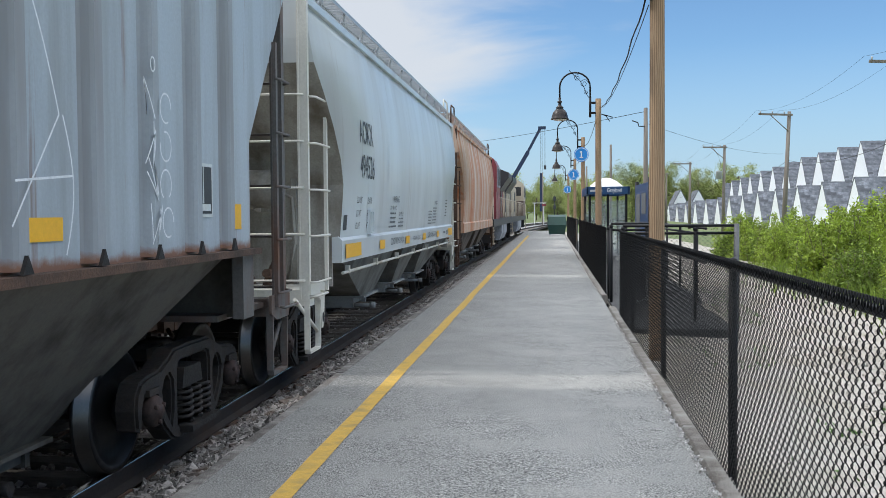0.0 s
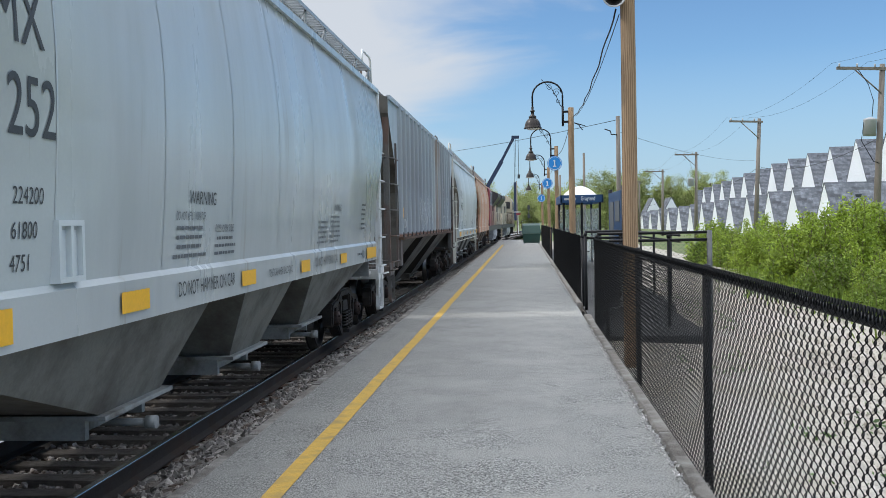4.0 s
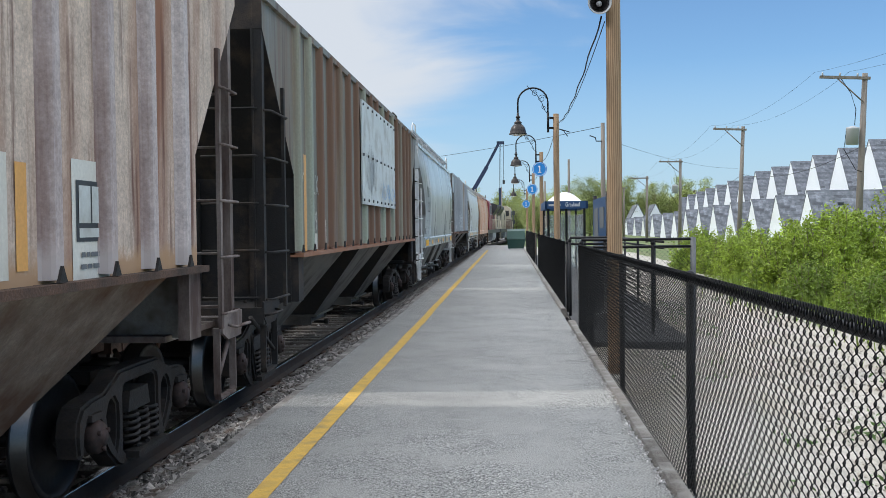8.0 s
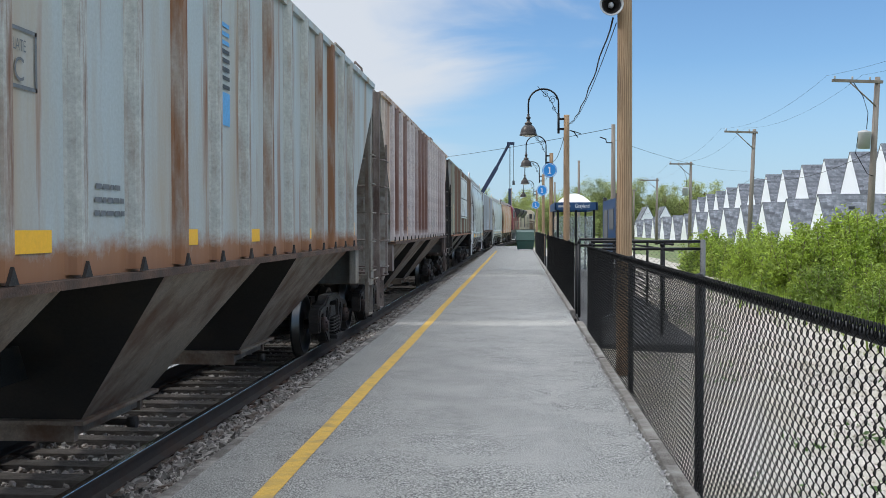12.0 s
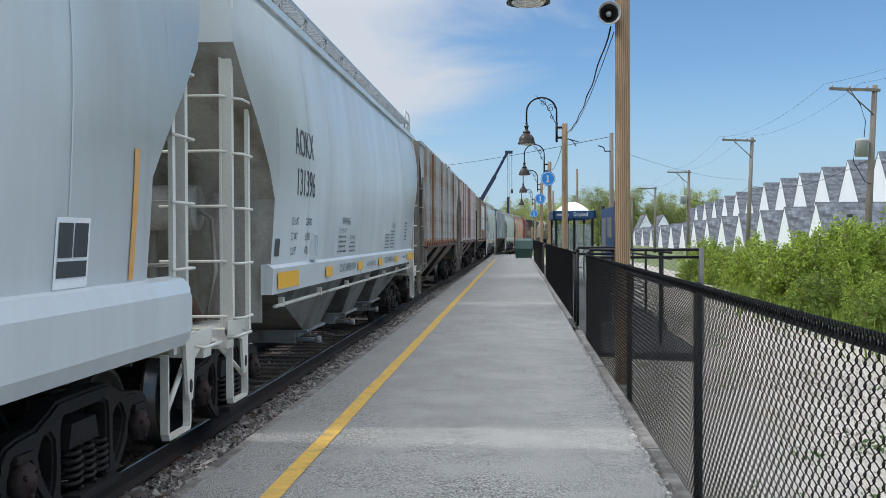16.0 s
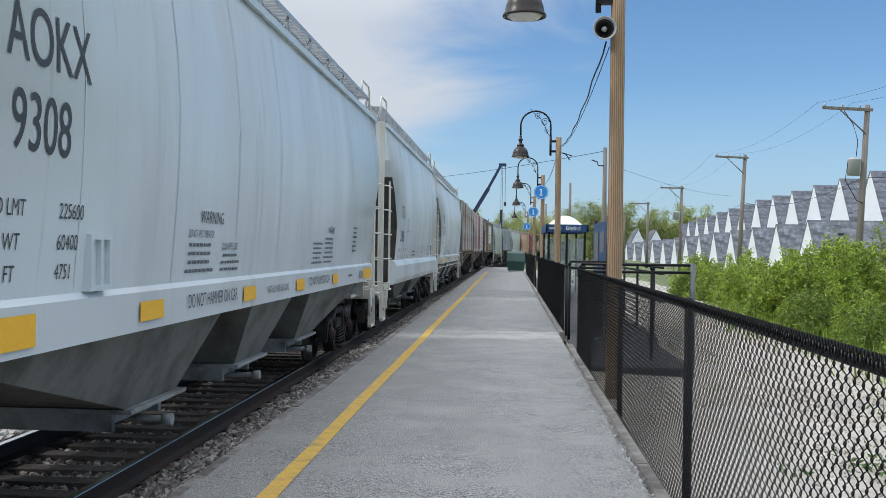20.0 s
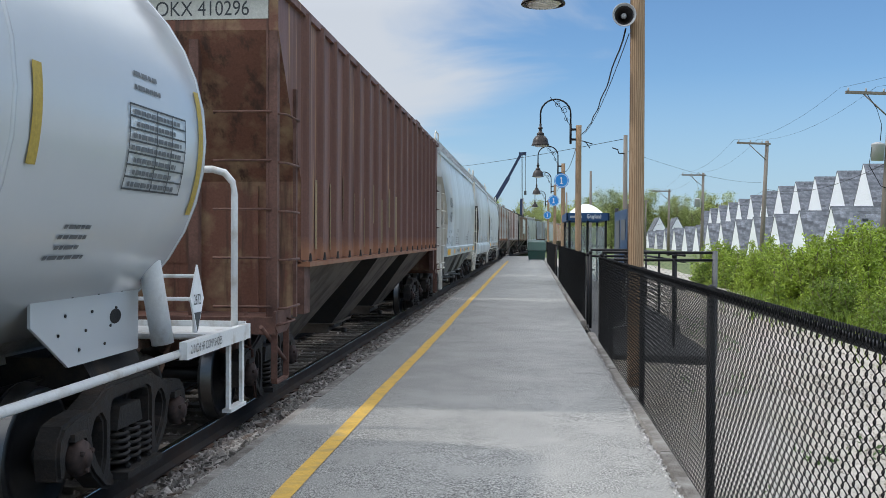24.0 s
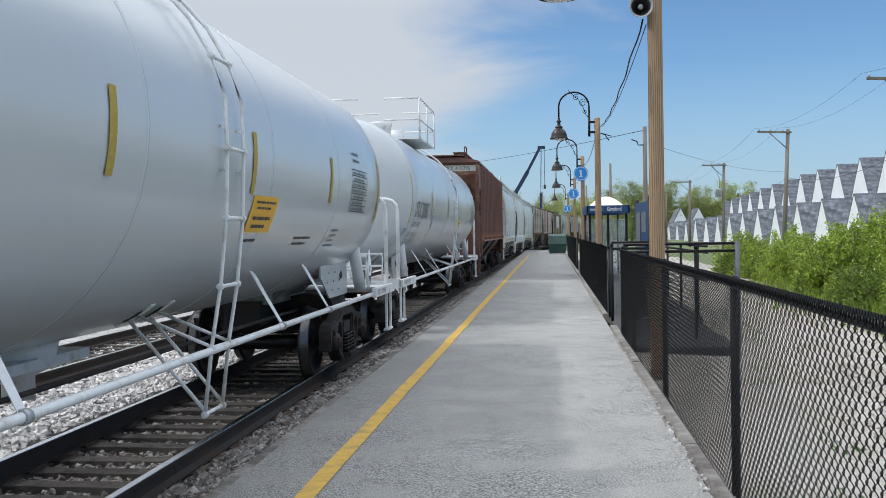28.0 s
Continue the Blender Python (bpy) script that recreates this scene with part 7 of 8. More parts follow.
# ---- station things ----
def return_fence(x0, x1, y, label):
    f = thing("return_fence", label, "fence", "black platform fences")
    for x in (x0, (x0 + x1) / 2 + 0.25):
        part("post", POST, None, f, at=pose(x, y, 0.05))
    bm = bmesh.new()
    rod(bm, (x1, y, -0.4), (x1, y, FH + 0.13), 0.045, 12)
    part("end_post", bm, M["post_grey"], f, "weathered grey end post")
    for z in (FH + 0.10, FH - 0.02):
        bm = bmesh.new()
        rod(bm, (x0, y, z), (x1, y, z), 0.024, 8)
        part("rail", bm, M["black_iron"], f)
    link_mesh(f, x0, x1, 0.08, FH, y - 0.03, axis="x")
    return f


return_fence(1.16, 2.95, 16.2, "short black fence across the end of the landing")
return_fence(1.16, 2.0, 19.3, "short black fence at the far side of the landing")
side_f = thing("side_fence", "black fence along the station path", "fence", "black platform fences")
for k in range(6):
    part("post", POST, None, side_f, at=pose(2.95, 20.5 + 2.6 * k, 0.0))
for z in (FH, FH - 0.12, 0.7):
    bm = bmesh.new()
    rod(bm, (2.95, 19.3, z), (2.95, 33.5, z), 0.024, 8)
    part("rail", bm, M["black_iron"], side_f)
bm = bmesh.new()
bbox(bm, (PR + 0.14, 14.9, -0.3), (2.75, 20.2, -0.05))
bbox(bm, (PR + 0.14, 20.2, -0.3), (3.0, 60.0, -0.05))
M["dark_asphalt"] = mat("dark_asphalt", (0.06, 0.06, 0.062), 0.9, dirt=(0.1, 0.1, 0.1), dirt_amt=0.4, grain=0.2, bump=0.4, bump_scale=80)
tagged(part("path", bm, M["dark_asphalt"]), "dark asphalt station path", "path", kind="structure")
# gate leaf standing open behind the gap
gate = thing("gate", "pale chain-link gate leaf standing open in the fence gap", "gate")
bm = bmesh.new()
for z in (0.1, 0.62, 1.2):
    rod(bm, (1.18, 17.0, z), (1.75, 18.4, z), 0.02, 8)
for q in (0, 1):
    rod(bm, (1.18 + 0.57 * q, 17.0 + 1.4 * q, 0.06), (1.18 + 0.57 * q, 17.0 + 1.4 * q, 1.22), 0.024, 8)
part("gate_frame", bm, M["galv"], gate)

# shelter
sx0, sx1, sy0, sy1, sh = 1.36, 2.62, 35.0, 39.5, 2.30
sh_ = thing("waiting_shelter", "glazed waiting shelter with a dark blue fascia and white vaulted roof", "shelter", at=pose(0, 0, 0))
for x in (sx0, (sx0 + sx1) / 2, sx1):
    for y in (sy0, sy1):
        bm = bmesh.new()
        box(bm, (x, y, sh / 2), (0.08, 0.08, sh))
        part("post", bm, M["black_iron"], sh_)
for y in (sy0, sy1):
    for x0, x1 in ((sx0, (sx0 + sx1) / 2), ((sx0 + sx1) / 2, sx1)):
        bm = bmesh.new()
        box(bm, ((x0 + x1) / 2, y, 1.15), (x1 - x0 - 0.1, 0.012, 1.9))
        pane = part("pane", bm, M["glass"], sh_)
        pane.visible_shadow = False
for x in (sx0, sx1):
    bm = bmesh.new()
    for k in range(4):
        box(bm, (x, sy0 + (sy1 - sy0) * (k + 0.5) / 4, 1.15), (0.012, (sy1 - sy0) / 4 - 0.06, 1.9))
    pane = part("pane", bm, M["glass"], sh_)
    pane.visible_shadow = False
bm = bmesh.new()
bbox(bm, (sx0 - 0.1, sy0 - 0.12, sh), (sx1 + 0.1, sy0 - 0.06, sh + 0.27))
bbox(bm, (sx0 - 0.1, sy1 + 0.06, sh), (sx1 + 0.1, sy1 + 0.12, sh + 0.27))
bbox(bm, (sx0 - 0.12, sy0 - 0.12, sh), (sx0 - 0.06, sy1 + 0.12, sh + 0.27))
bbox(bm, (sx1 + 0.06, sy0 - 0.12, sh), (sx1 + 0.12, sy1 + 0.12, sh + 0.27))
fascia = part("fascia", bm, M["fascia_blue"], sh_)
cu = bpy.data.curves.new("station_name", "FONT")
cu.body = "Grayland"
cu.size = 0.21
_t = bpy.data.objects.new("station_name", cu)
_me = bpy.data.meshes.new_from_object(_t)
bpy.data.objects.remove(_t)
for v in _me.vertices:
    v.co = (1.95 + v.co.x * 0.66, sy0 - 0.128, sh + 0.075 + v.co.y)
_me.materials.append(M["sign_white"])
part("station_name", _me, None, fascia)
bm = bmesh.new()
box(bm, (sx0 + 0.22, sy0 - 0.126, sh + 0.13), (0.42, 0.008, 0.07))
part("fascia_panel", bm, M["grey_metal"], fascia)
bm = bmesh.new()
r = []
for q in range(17):
    v = q / 16
    lift = min(1.0, 1.6 * math.sin(math.pi * v)) ** 0.5
    r.append([(sx0 + 0.06 + (sx1 - sx0 - 0.12) * k / 12, sy0 + (sy1 - sy0) * v, sh + 0.26 + 0.36 * lift * max(0.0, math.sin(math.pi * k / 12)) ** 0.7) for k in range(13)])
loft(bm, r, caps=False, closed=False, smooth=True)
part("vaulted_roof", bm, M["sign_white"], sh_)
bm = bmesh.new()
bbox(bm, (sx0 + 0.1, sy1 - 0.6, 0.42), (sx1 - 0.1, sy1 - 0.2, 0.48))
for x in (sx0 + 0.3, sx1 - 0.3):
    bbox(bm, (x - 0.03, sy1 - 0.55, 0), (x + 0.03, sy1 - 0.25, 0.42))
part("bench", bm, M["black_iron"], sh_)

# information board on two posts
ib = thing("information_board", "dark blue station information board on black posts", "notice board")
bm = bmesh.new()
bbox(bm, (2.04, 21.2, 0.75), (2.14, 24.4, 2.32))
brd = part("board", bm, M["fascia_blue"], ib)
bm = bmesh.new()
bbox(bm, (2.028, 21.6, 1.65), (2.036, 22.6, 2.1))
bbox(bm, (2.028, 23.0, 1.0), (2.036, 24.0, 2.1))
part("poster", bm, M["ink_soft"], brd)
for y in (21.2, 24.4):
    bm = bmesh.new()
    rod(bm, (2.09, y, -0.1), (2.09, y, 2.42), 0.05, 10)
    part("post", bm, M["black_iron"], ib)

# loudspeaker horn on the near lamp post
horn = thing("loudspeaker", "grey horn loudspeaker on the wooden lamp post", "loudspeaker", at=pose(1.10, 12.05, 4.36))
bm = bmesh.new()
spin(bm, [(0.0, 0.05), (0.045, 0.05), (0.10, -0.03), (0.130, -0.095), (0.140, -0.10), (0.143, -0.095), (0.115, -0.02), (0.065, 0.08), (0.045, 0.16), (0.06, 0.17), (0.06, 0.26), (0.0, 0.27)], 24, "y")
part("horn", bm, M["grey_metal"], horn)
bm = bmesh.new()
spin(bm, [(0.0, 0.044), (0.043, 0.044), (0.096, -0.032), (0.112, -0.062), (0.096, -0.034), (0.043, 0.040), (0.0, 0.040)], 24, "y")
part("throat", bm, M["lamp_bronze"], horn)
bm = bmesh.new()
spin(bm, [(0.0, -0.05), (0.03, -0.04), (0.035, 0.0), (0.02, 0.05)], 12, "y")
part("reflex", bm, M["grey_metal"], horn)
bm = bmesh.new()
tube(bm, [(0.0, 0.2, 0.0), (0.08, 0.2, 0.06), (0.17, 0.16, 0.06)], 0.014, 6)
part("bracket", bm, M["black_iron"], horn)

# cables from post to post
def cable(a, b, sag, r, label, name="cable", wave=0.0):
    bm = bmesh.new()
    a, b = Vector(a), Vector(b)
    pts = []
    n = 28
    for k in range(n + 1):
        q = k / n
        p = a.lerp(b, q)
        p.z -= sag * 4 * q * (1 - q)
        p.x += wave * math.sin(q * 34)
        pts.append(p)
    tube(bm, pts, r, 5)
    return tagged(part(name, bm, M["wire_black"]), label, "cable", "overhead cables")


cable((1.13, 12.1, 4.22), (1.50, 29.9, 4.80), 0.26, 0.011, "black power cable slung between two lamp posts", wave=0.012)
cable((1.17, 12.1, 4.16), (1.56, 29.9, 4.80), 0.20, 0.006, "thin grey wire slung between two lamp posts")
for (xa, ya, ha, _), (xb, yb2, hb, _) in zip(LAMPS[1:], LAMPS[2:]):
    cable((xa, ya, ha - 0.35), (xb, yb2, hb - 0.35), 0.35, 0.010, "black power cable slung between two lamp posts")
for x, y, h in ((1.42, 29.9, 4.6),):
    pg = thing("cable_pigtail", "loose black cable ends at the post top", "cable")
    bm = bmesh.new()
    tube(bm, [(x + 0.09, y - 0.02, h), (x + 0.22, y, h - 0.05), (x + 0.34, y, h - 0.22)], 0.014, 5)
    tube(bm, [(x + 0.09, y - 0.02, h), (x + 0.2, y - 0.03, h - 0.03), (x + 0.42, y, h - 0.10)], 0.014, 5)
    part("cable_end", bm, M["wire_black"], pg)

# green salt bin at the platform end
sb = thing("salt_bin", "dark green plastic salt bin with a sloping lid on the platform", "bin", at=pose(0.45, 73.0, 0))
bm = bmesh.new()
loft(bm, [[(-0.58, -0.5, 0.08), (0.58, -0.5, 0.08), (0.58, 0.5, 0.08), (-0.58, 0.5, 0.08)], [(-0.66, -0.58, 0.75), (0.66, -0.58, 0.75), (0.66, 0.58, 0.75), (-0.66, 0.58, 0.75)]])
bmesh.ops.bevel(bm, geom=bm.edges[:], offset=0.03, segments=1)
part("body", bm, M["bin_green"], sb)
bm = bmesh.new()
loft(bm, [[(-0.70, -0.62, 0.76), (0.70, -0.62, 0.76), (0.70, 0.62, 0.76), (-0.70, 0.62, 0.76)], [(-0.62, -0.3, 1.35), (0.62, -0.3, 1.35), (0.66, 0.6, 1.5), (-0.66, 0.6, 1.5)]])
bmesh.ops.bevel(bm, geom=bm.edges[:], offset=0.05, segments=2)
part("lid", bm, M["bin_green"], sb)
for x in (-0.5, 0.5):
    bm = bmesh.new()
    box(bm, (x, 0, 0.04), (0.1, 0.95, 0.08))
    part("skid", bm, M["grey_metal"], sb)

# slim grey poles beyond the station
for x, y, h, arm in ((3.85, 41.0, 5.9, True), (4.3, 72.0, 6.5, False), (3.4, 95.0, 6.0, False), (-1.3, 168.0, 8.4, False)):
    gp = thing("slim_pole", "slim grey wooden pole beside the station path", "pole")
    bm = bmesh.new()
    rod(bm, (x, y, -0.6), (x, y, h), 0.11, 10, 0.08)
    part("pole", bm, M["grey_wood"], gp)
    if arm:
        bm = bmesh.new()
        tube(bm, [(x - 0.05, y - 0.05, h - 0.75), (x - 0.28, y - 0.1, h - 0.75), (x - 0.32, y - 0.1, h - 0.60), (x - 0.55, y - 0.1, h - 0.52)], 0.025, 6)
        part("bracket_arm", bm, M["black_iron"], gp)

# crane beyond the bend
cr = thing("mobile_crane", "dark blue mobile crane with a raised telescopic boom", "crane", at=pose(-9.75, 172, -0.2))
bm = bmesh.new()
bbox(bm, (-1.4, -5, 0.9), (1.4, 5, 1.6))
bbox(bm, (-1.3, -4.8, 1.6), (1.3, -2.6, 2.9))
part("carrier", bm, M["crane_blue"], cr)
bm = bmesh.new()
bbox(bm, (-1.2, -1.0, 1.6), (1.2, 2.8, 2.7))
part("turret", bm, M["crane_blue"], cr)
for a, b, w in (((0, 0, 2.4), (3.4, 0, 8.0), 0.85), ((3.2, 0, 7.7), (5.9, 0, 12.3), 0.65), ((5.7, 0, 12.0), (8.0, 0, 16.3), 0.45)):
    bm = bmesh.new()
    a, b = Vector(a), Vector(b)
    d = (b - a).normalized()
    n = Vector((-d.z, 0, d.x)) * w / 2
    yv = Vector((0, w / 2, 0))
    loft(bm, [[a - n - yv, a + n - yv, a + n + yv, a - n + yv], [b - n - yv, b + n - yv, b + n + yv, b - n + yv]])
    part("boom_section", bm, M["crane_blue"], cr)
bm = bmesh.new()
box(bm, (8.3, 0, 16.4), (1.3, 0.5, 0.5))
part("boom_head", bm, M["crane_blue"], cr)
bm = bmesh.new()
rod(bm, (8.8, 0, 16.2), (8.8, 0, 9.8), 0.04, 4)
box(bm, (8.8, 0, 9.6), (0.4, 0.3, 0.7))
part("hook_line", bm, M["ink"], cr)
bm = bmesh.new()
for dx in (-0.12, 0.12):
    rod(bm, (8.2 + dx, 0, 16.2), (8.2 + dx, 0, 8.6), 0.03, 4)
part("hoist_rope", bm, M["ink"], cr)
bm = bmesh.new()
bbox(bm, (7.9, -0.3, 2.0), (8.5, 0.3, 8.6))
part("steel_beam", bm, M["crane_blue"], cr, "dark steel pile hanging from the boom")
for y in (-4, -2.6, 2.4, 3.8):
    for x in (-1.25, 1.25):
        bm = bmesh.new()
        rod(bm, (x - 0.2, y, 0.3), (x + 0.2, y, 0.3), 0.6, 14)
        part("wheel", bm, M["wire_black"], cr)

# level crossing beyond the platform end: white gantry and a small signal mast
gan = thing("crossing_gantry", "small white steel gantry with red bands beyond the platform", "gantry", at=pose(-2.6, 160, -0.5))
for x in (0.0, 1.5):
    bm = bmesh.new()
    bbox(bm, (x - 0.05, -0.05, 0), (x + 0.05, 0.05, 3.6))
    part("post", bm, M["sign_white"], gan)
bm = bmesh.new()
bbox(bm, (-0.3, -0.06, 3.6), (1.9, 0.06, 3.72))
beam = part("beam", bm, M["sign_white"], gan)
bm = bmesh.new()
bbox(bm, (1.2, -0.1, 3.15), (1.9, 0.1, 3.5))
part("band", bm, M["loco_red"], gan)
sgm = thing("signal_mast", "thin black railway signal mast with two heads", "signal", at=pose(0.6, 150, -0.5))
bm = bmesh.new()
rod(bm, (0, 0, 0), (0, 0, 4.6), 0.06, 8)
part("mast", bm, M["ink"], sgm)
for z in (2.9, 4.2):
    bm = bmesh.new()
    box(bm, (0, -0.12, z), (0.42, 0.2, 0.62))
    part("signal_head", bm, M["ink"], sgm)


# ---- right side: bushes, utility poles, houses ----
def leaf_cloud(pts, sizes, rg, flat=0.5):
    """Small leaves as bent quads at the points given."""
    n = len(pts)
    a, b = rg.uniform(0, 6.283, n), rg.uniform(-1.0, 1.0, n)
    u = np.c_[np.cos(a) * np.cos(b), np.sin(a) * np.cos(b), np.sin(b)]
    w = np.cross(u, rg.normal(0, 1, (n, 3)))
    w /= np.linalg.norm(w, axis=1)[:, None]
    L, W = sizes[:, None], sizes[:, None] * 0.42
    V = np.stack([pts - u * L * 0.5, pts + w * W * 0.5, pts + u * L * 0.5, pts - w * W * 0.5], 1).reshape(-1, 3)
    F = np.arange(4 * n).reshape(-1, 4)
    return V, F


def bush_mesh(seed, h, w, stems_n):
    """Upright shoots of uneven height, each hung with separate tufts of leaves, with dark gaps between them."""
    rg = np.random.default_rng(seed)
    P, S = [], []
    stems = bmesh.new()
    for k in range(stems_n):
        bx, by = rg.normal(0, w * 0.38, 2)
        hh = h * (0.45 + 0.60 * rg.uniform(0, 1) ** 1.6) * (1 - 0.25 * min(1, math.hypot(bx, by) / w))
        lx, ly = rg.normal(0, 0.20, 2)
        tube(stems, [(bx, by, -0.05), (bx + lx * 0.4, by + ly * 0.4, hh * 0.5), (bx + lx, by + ly, hh * 0.97)], 0.008, 3)
        for j in range(max(4, int(hh * 7.0))):
            q = rg.uniform(0.10, 1.0) ** 0.85
            r = 0.26 * (1.08 - q) + 0.03
            c = np.array([bx + lx * q + rg.normal(0, r), by + ly * q + rg.normal(0, r), hh * q])
            m = int(rg.integers(9, 20))
            P.append(c + rg.normal(0, 1, (m, 3)) * (0.075, 0.075, 0.10))
            S.append(rg.uniform(0.11, 0.21, m) * (1.15 - 0.45 * q))
    P, S = np.concatenate(P), np.concatenate(S)
    V, F = leaf_cloud(P, S, rg)
    me = bpy.data.meshes.new("foliage")
    me.from_pydata(V.tolist(), [], F.tolist())
    me.materials.append(M["leaf" if seed % 2 else "leaf_bright"])
    return mesh_of("trunk", stems, M["bark"]), me


BUSHES = [bush_mesh(40 + k, h, w, n) for k, (h, w, n) in enumerate(((2.1, 1.0, 30), (1.8, 1.1, 34), (2.3, 0.9, 26), (1.6, 1.2, 34)))]
SHOOT = bush_mesh(52, 3.3, 0.32, 7)
rg = np.random.default_rng(77)
for k in range(84):
    y = rg.uniform(13.5, 46)
    x = rg.uniform(6.9, 10.8) + 0.02 * (y - 20)
    st, fo = BUSHES[int(rg.integers(0, 4))]
    sc = (0.74 + 0.55 * noise.noise((x * 0.45, y * 0.28, 9.0))) * rg.uniform(0.78, 1.15) * (0.9 if y < 24 else 1.0)
    b = thing("bush", "green leafy bush with upright shoots at the gravel edge", "bush", "bushes beside the gravel yard", at=pose(x, y, -0.28, 0, 0, rg.uniform(0, 360)))
    b.scale = (sc, sc, sc)
    part("trunk", st, None, b)
    part("foliage", fo, None, b)
for x, y, sc in ((8.35, 22.0, 0.86), (8.75, 20.8, 0.98), (7.75, 23.5, 0.78)):
    b = thing("bush", "tall slim leafy shoots rising above the bushes", "bush", "bushes beside the gravel yard", at=pose(x, y, -0.28, 0, 0, 60 * x))
    b.scale = (sc, sc, sc)
    part("trunk", SHOOT[0], None, b)
    part("foliage", SHOOT[1], None, b)
# small bushes and tall grass at the foot of the hedge
for k in range(44):
    y = rg.uniform(8.5, 26)
    x = (rg.uniform(6.6, 8.0) if y > 13 else rg.uniform(5.9, 7.4)) + 0.02 * (y - 20)
    st, fo = BUSHES[int(rg.integers(0, 4))]
    sc = rg.uniform(0.36, 0.78)
    b = thing("bush", "low green leafy bush at the gravel edge", "bush", "bushes beside the gravel yard", at=pose(x, y, -0.26, 0, 0, rg.uniform(0, 360)))
    b.scale = (sc, sc, sc)
    part("trunk", st, None, b)
    part("foliage", fo, None, b)
n = 7000
gy = rg.uniform(4.5, 32, n)
gx = 6.7 + 0.02 * (gy - 20) + rg.normal(0, 0.6, n)
gh = 0.12 + 0.5 * rg.uniform(0, 1, n) ** 2.2
base = np.c_[gx, gy, np.full(n, -0.27)]
tip = base + np.c_[rg.normal(0, 0.16, n) * gh, rg.normal(0, 0.16, n) * gh, gh]
wide = np.c_[rg.normal(0, 0.009, n), rg.normal(0, 0.009, n), np.zeros(n)]
V = np.stack([base - wide, base + wide, base * 0.45 + tip * 0.55 + wide * 0.8, tip, base * 0.45 + tip * 0.55 - wide * 0.8], 1).reshape(-1, 3)
me = bpy.data.meshes.new("tall_grass")
me.from_pydata(V.tolist(), [], np.arange(5 * n).reshape(-1, 5).tolist())
me.materials.append(M["leaf"])
tagged(part("tall_grass", me, None), "green tall grass at the foot of the bushes", "grass", kind="stuff")
# weeds on the gravel
P = []
for k in range(420):
    y = rg.uniform(3, 30) if k < 260 else rg.uniform(3, 10)
    x = rg.uniform(1.5, 7.2) if k < 260 else rg.uniform(3.2, 7.2)
    if noise.noise((x * 0.5, y * 0.35, 3.0)) < 0.05:
        continue
    m = int(rg.integers(12, 40))
    s = rg.uniform(0.05, 0.16)
    P.append(np.c_[rg.normal(x, s, m), rg.normal(y, s, m), -0.2 + np.abs(rg.normal(0, 0.07, m))])
P = np.concatenate(P)
V, F = leaf_cloud(P, rg.uniform(0.03, 0.09, len(P)), rg)
me = bpy.data.meshes.new("weeds")
me.from_pydata(V.tolist(), [], F.tolist())
me.materials.append(M["leaf_dark"])
tagged(part("weeds", me, None), "low green weeds growing through the gravel", "weeds", kind="stuff")
stones("kerb_grit", "dirt and small loose stones along the kerb", [(0.95, 1.0, 2.5, 9, 0.004, 520), (0.96, 1.0, 9, 16, 0.004, 380), (0.96, 1.0, 19, 40, 0.004, 500)], M["stone_pale"], 23, (0.003, 0.008))
stones("gravel_stones", "loose pale stones of the gravel yard", [(1.25, 6.5, 3, 14, -0.19, 7000), (1.25, 7, 14, 26, -0.2, 4000)], M["gravel"], 19, (0.01, 0.028))


# utility poles on the far side of the bushes
def utility_pole(x, y, h, lean, can):
    p = thing("utility_pole", "weathered grey wooden utility pole with a one-sided crossarm", "utility pole", "utility poles behind the bushes", at=pose(x, y, -0.6, 0, lean, 0))
    bm = bmesh.new()
    rod(bm, (0, 0, 0), (0, 0, h + 0.6), 0.19, 12, 0.13)
    part("pole", bm, M["grey_wood"], p)
    bm = bmesh.new()
    box(bm, (-1.0, -0.12, h + 0.35), (2.45, 0.12, 0.14))
    arm = part("crossarm", bm, M["grey_wood"], p)
    for k in range(3):
        bm = bmesh.new()
        spin(bm, [(0.03, 0), (0.055, 0.05), (0.04, 0.09), (0.055, 0.13), (0.02, 0.17)], 8, "z", (-2.1 + k * 0.85, -0.12, h + 0.42))
        part("insulator", bm, M["grey_metal"], arm)
    bm = bmesh.new()
    rod(bm, (-1.35, -0.12, h + 0.28), (-0.05, -0.12, h - 0.85), 0.035, 6)
    part("brace", bm, M["grey_wood"], p)
    if can:
        bm = bmesh.new()
        spin(bm, [(0.0, h - 2.95), (0.30, h - 2.95), (0.31, h - 2.2), (0.32, h - 2.18), (0.30, h - 2.12), (0.1, h - 2.05), (0.0, h - 2.05)], 18, "z", (-0.52, -0.1, 0))
        can_ = part("transformer", bm, M["grey_metal"], p)
        bm = bmesh.new()
        tube(bm, [(-0.45, -0.15, h - 2.0), (-0.42, -0.15, h - 1.2), (-0.7, -0.15, h - 0.4), (-1.2, -0.13, h + 0.3)], 0.02, 5)
        tube(bm, [(-0.82, -0.1, h - 2.3), (-0.9, -0.1, h - 3.2), (-0.3, -0.15, h - 4.2), (0, -0.15, h - 4.3)], 0.02, 5)
        part("drop_wire", bm, M["wire_black"], can_)
    return p


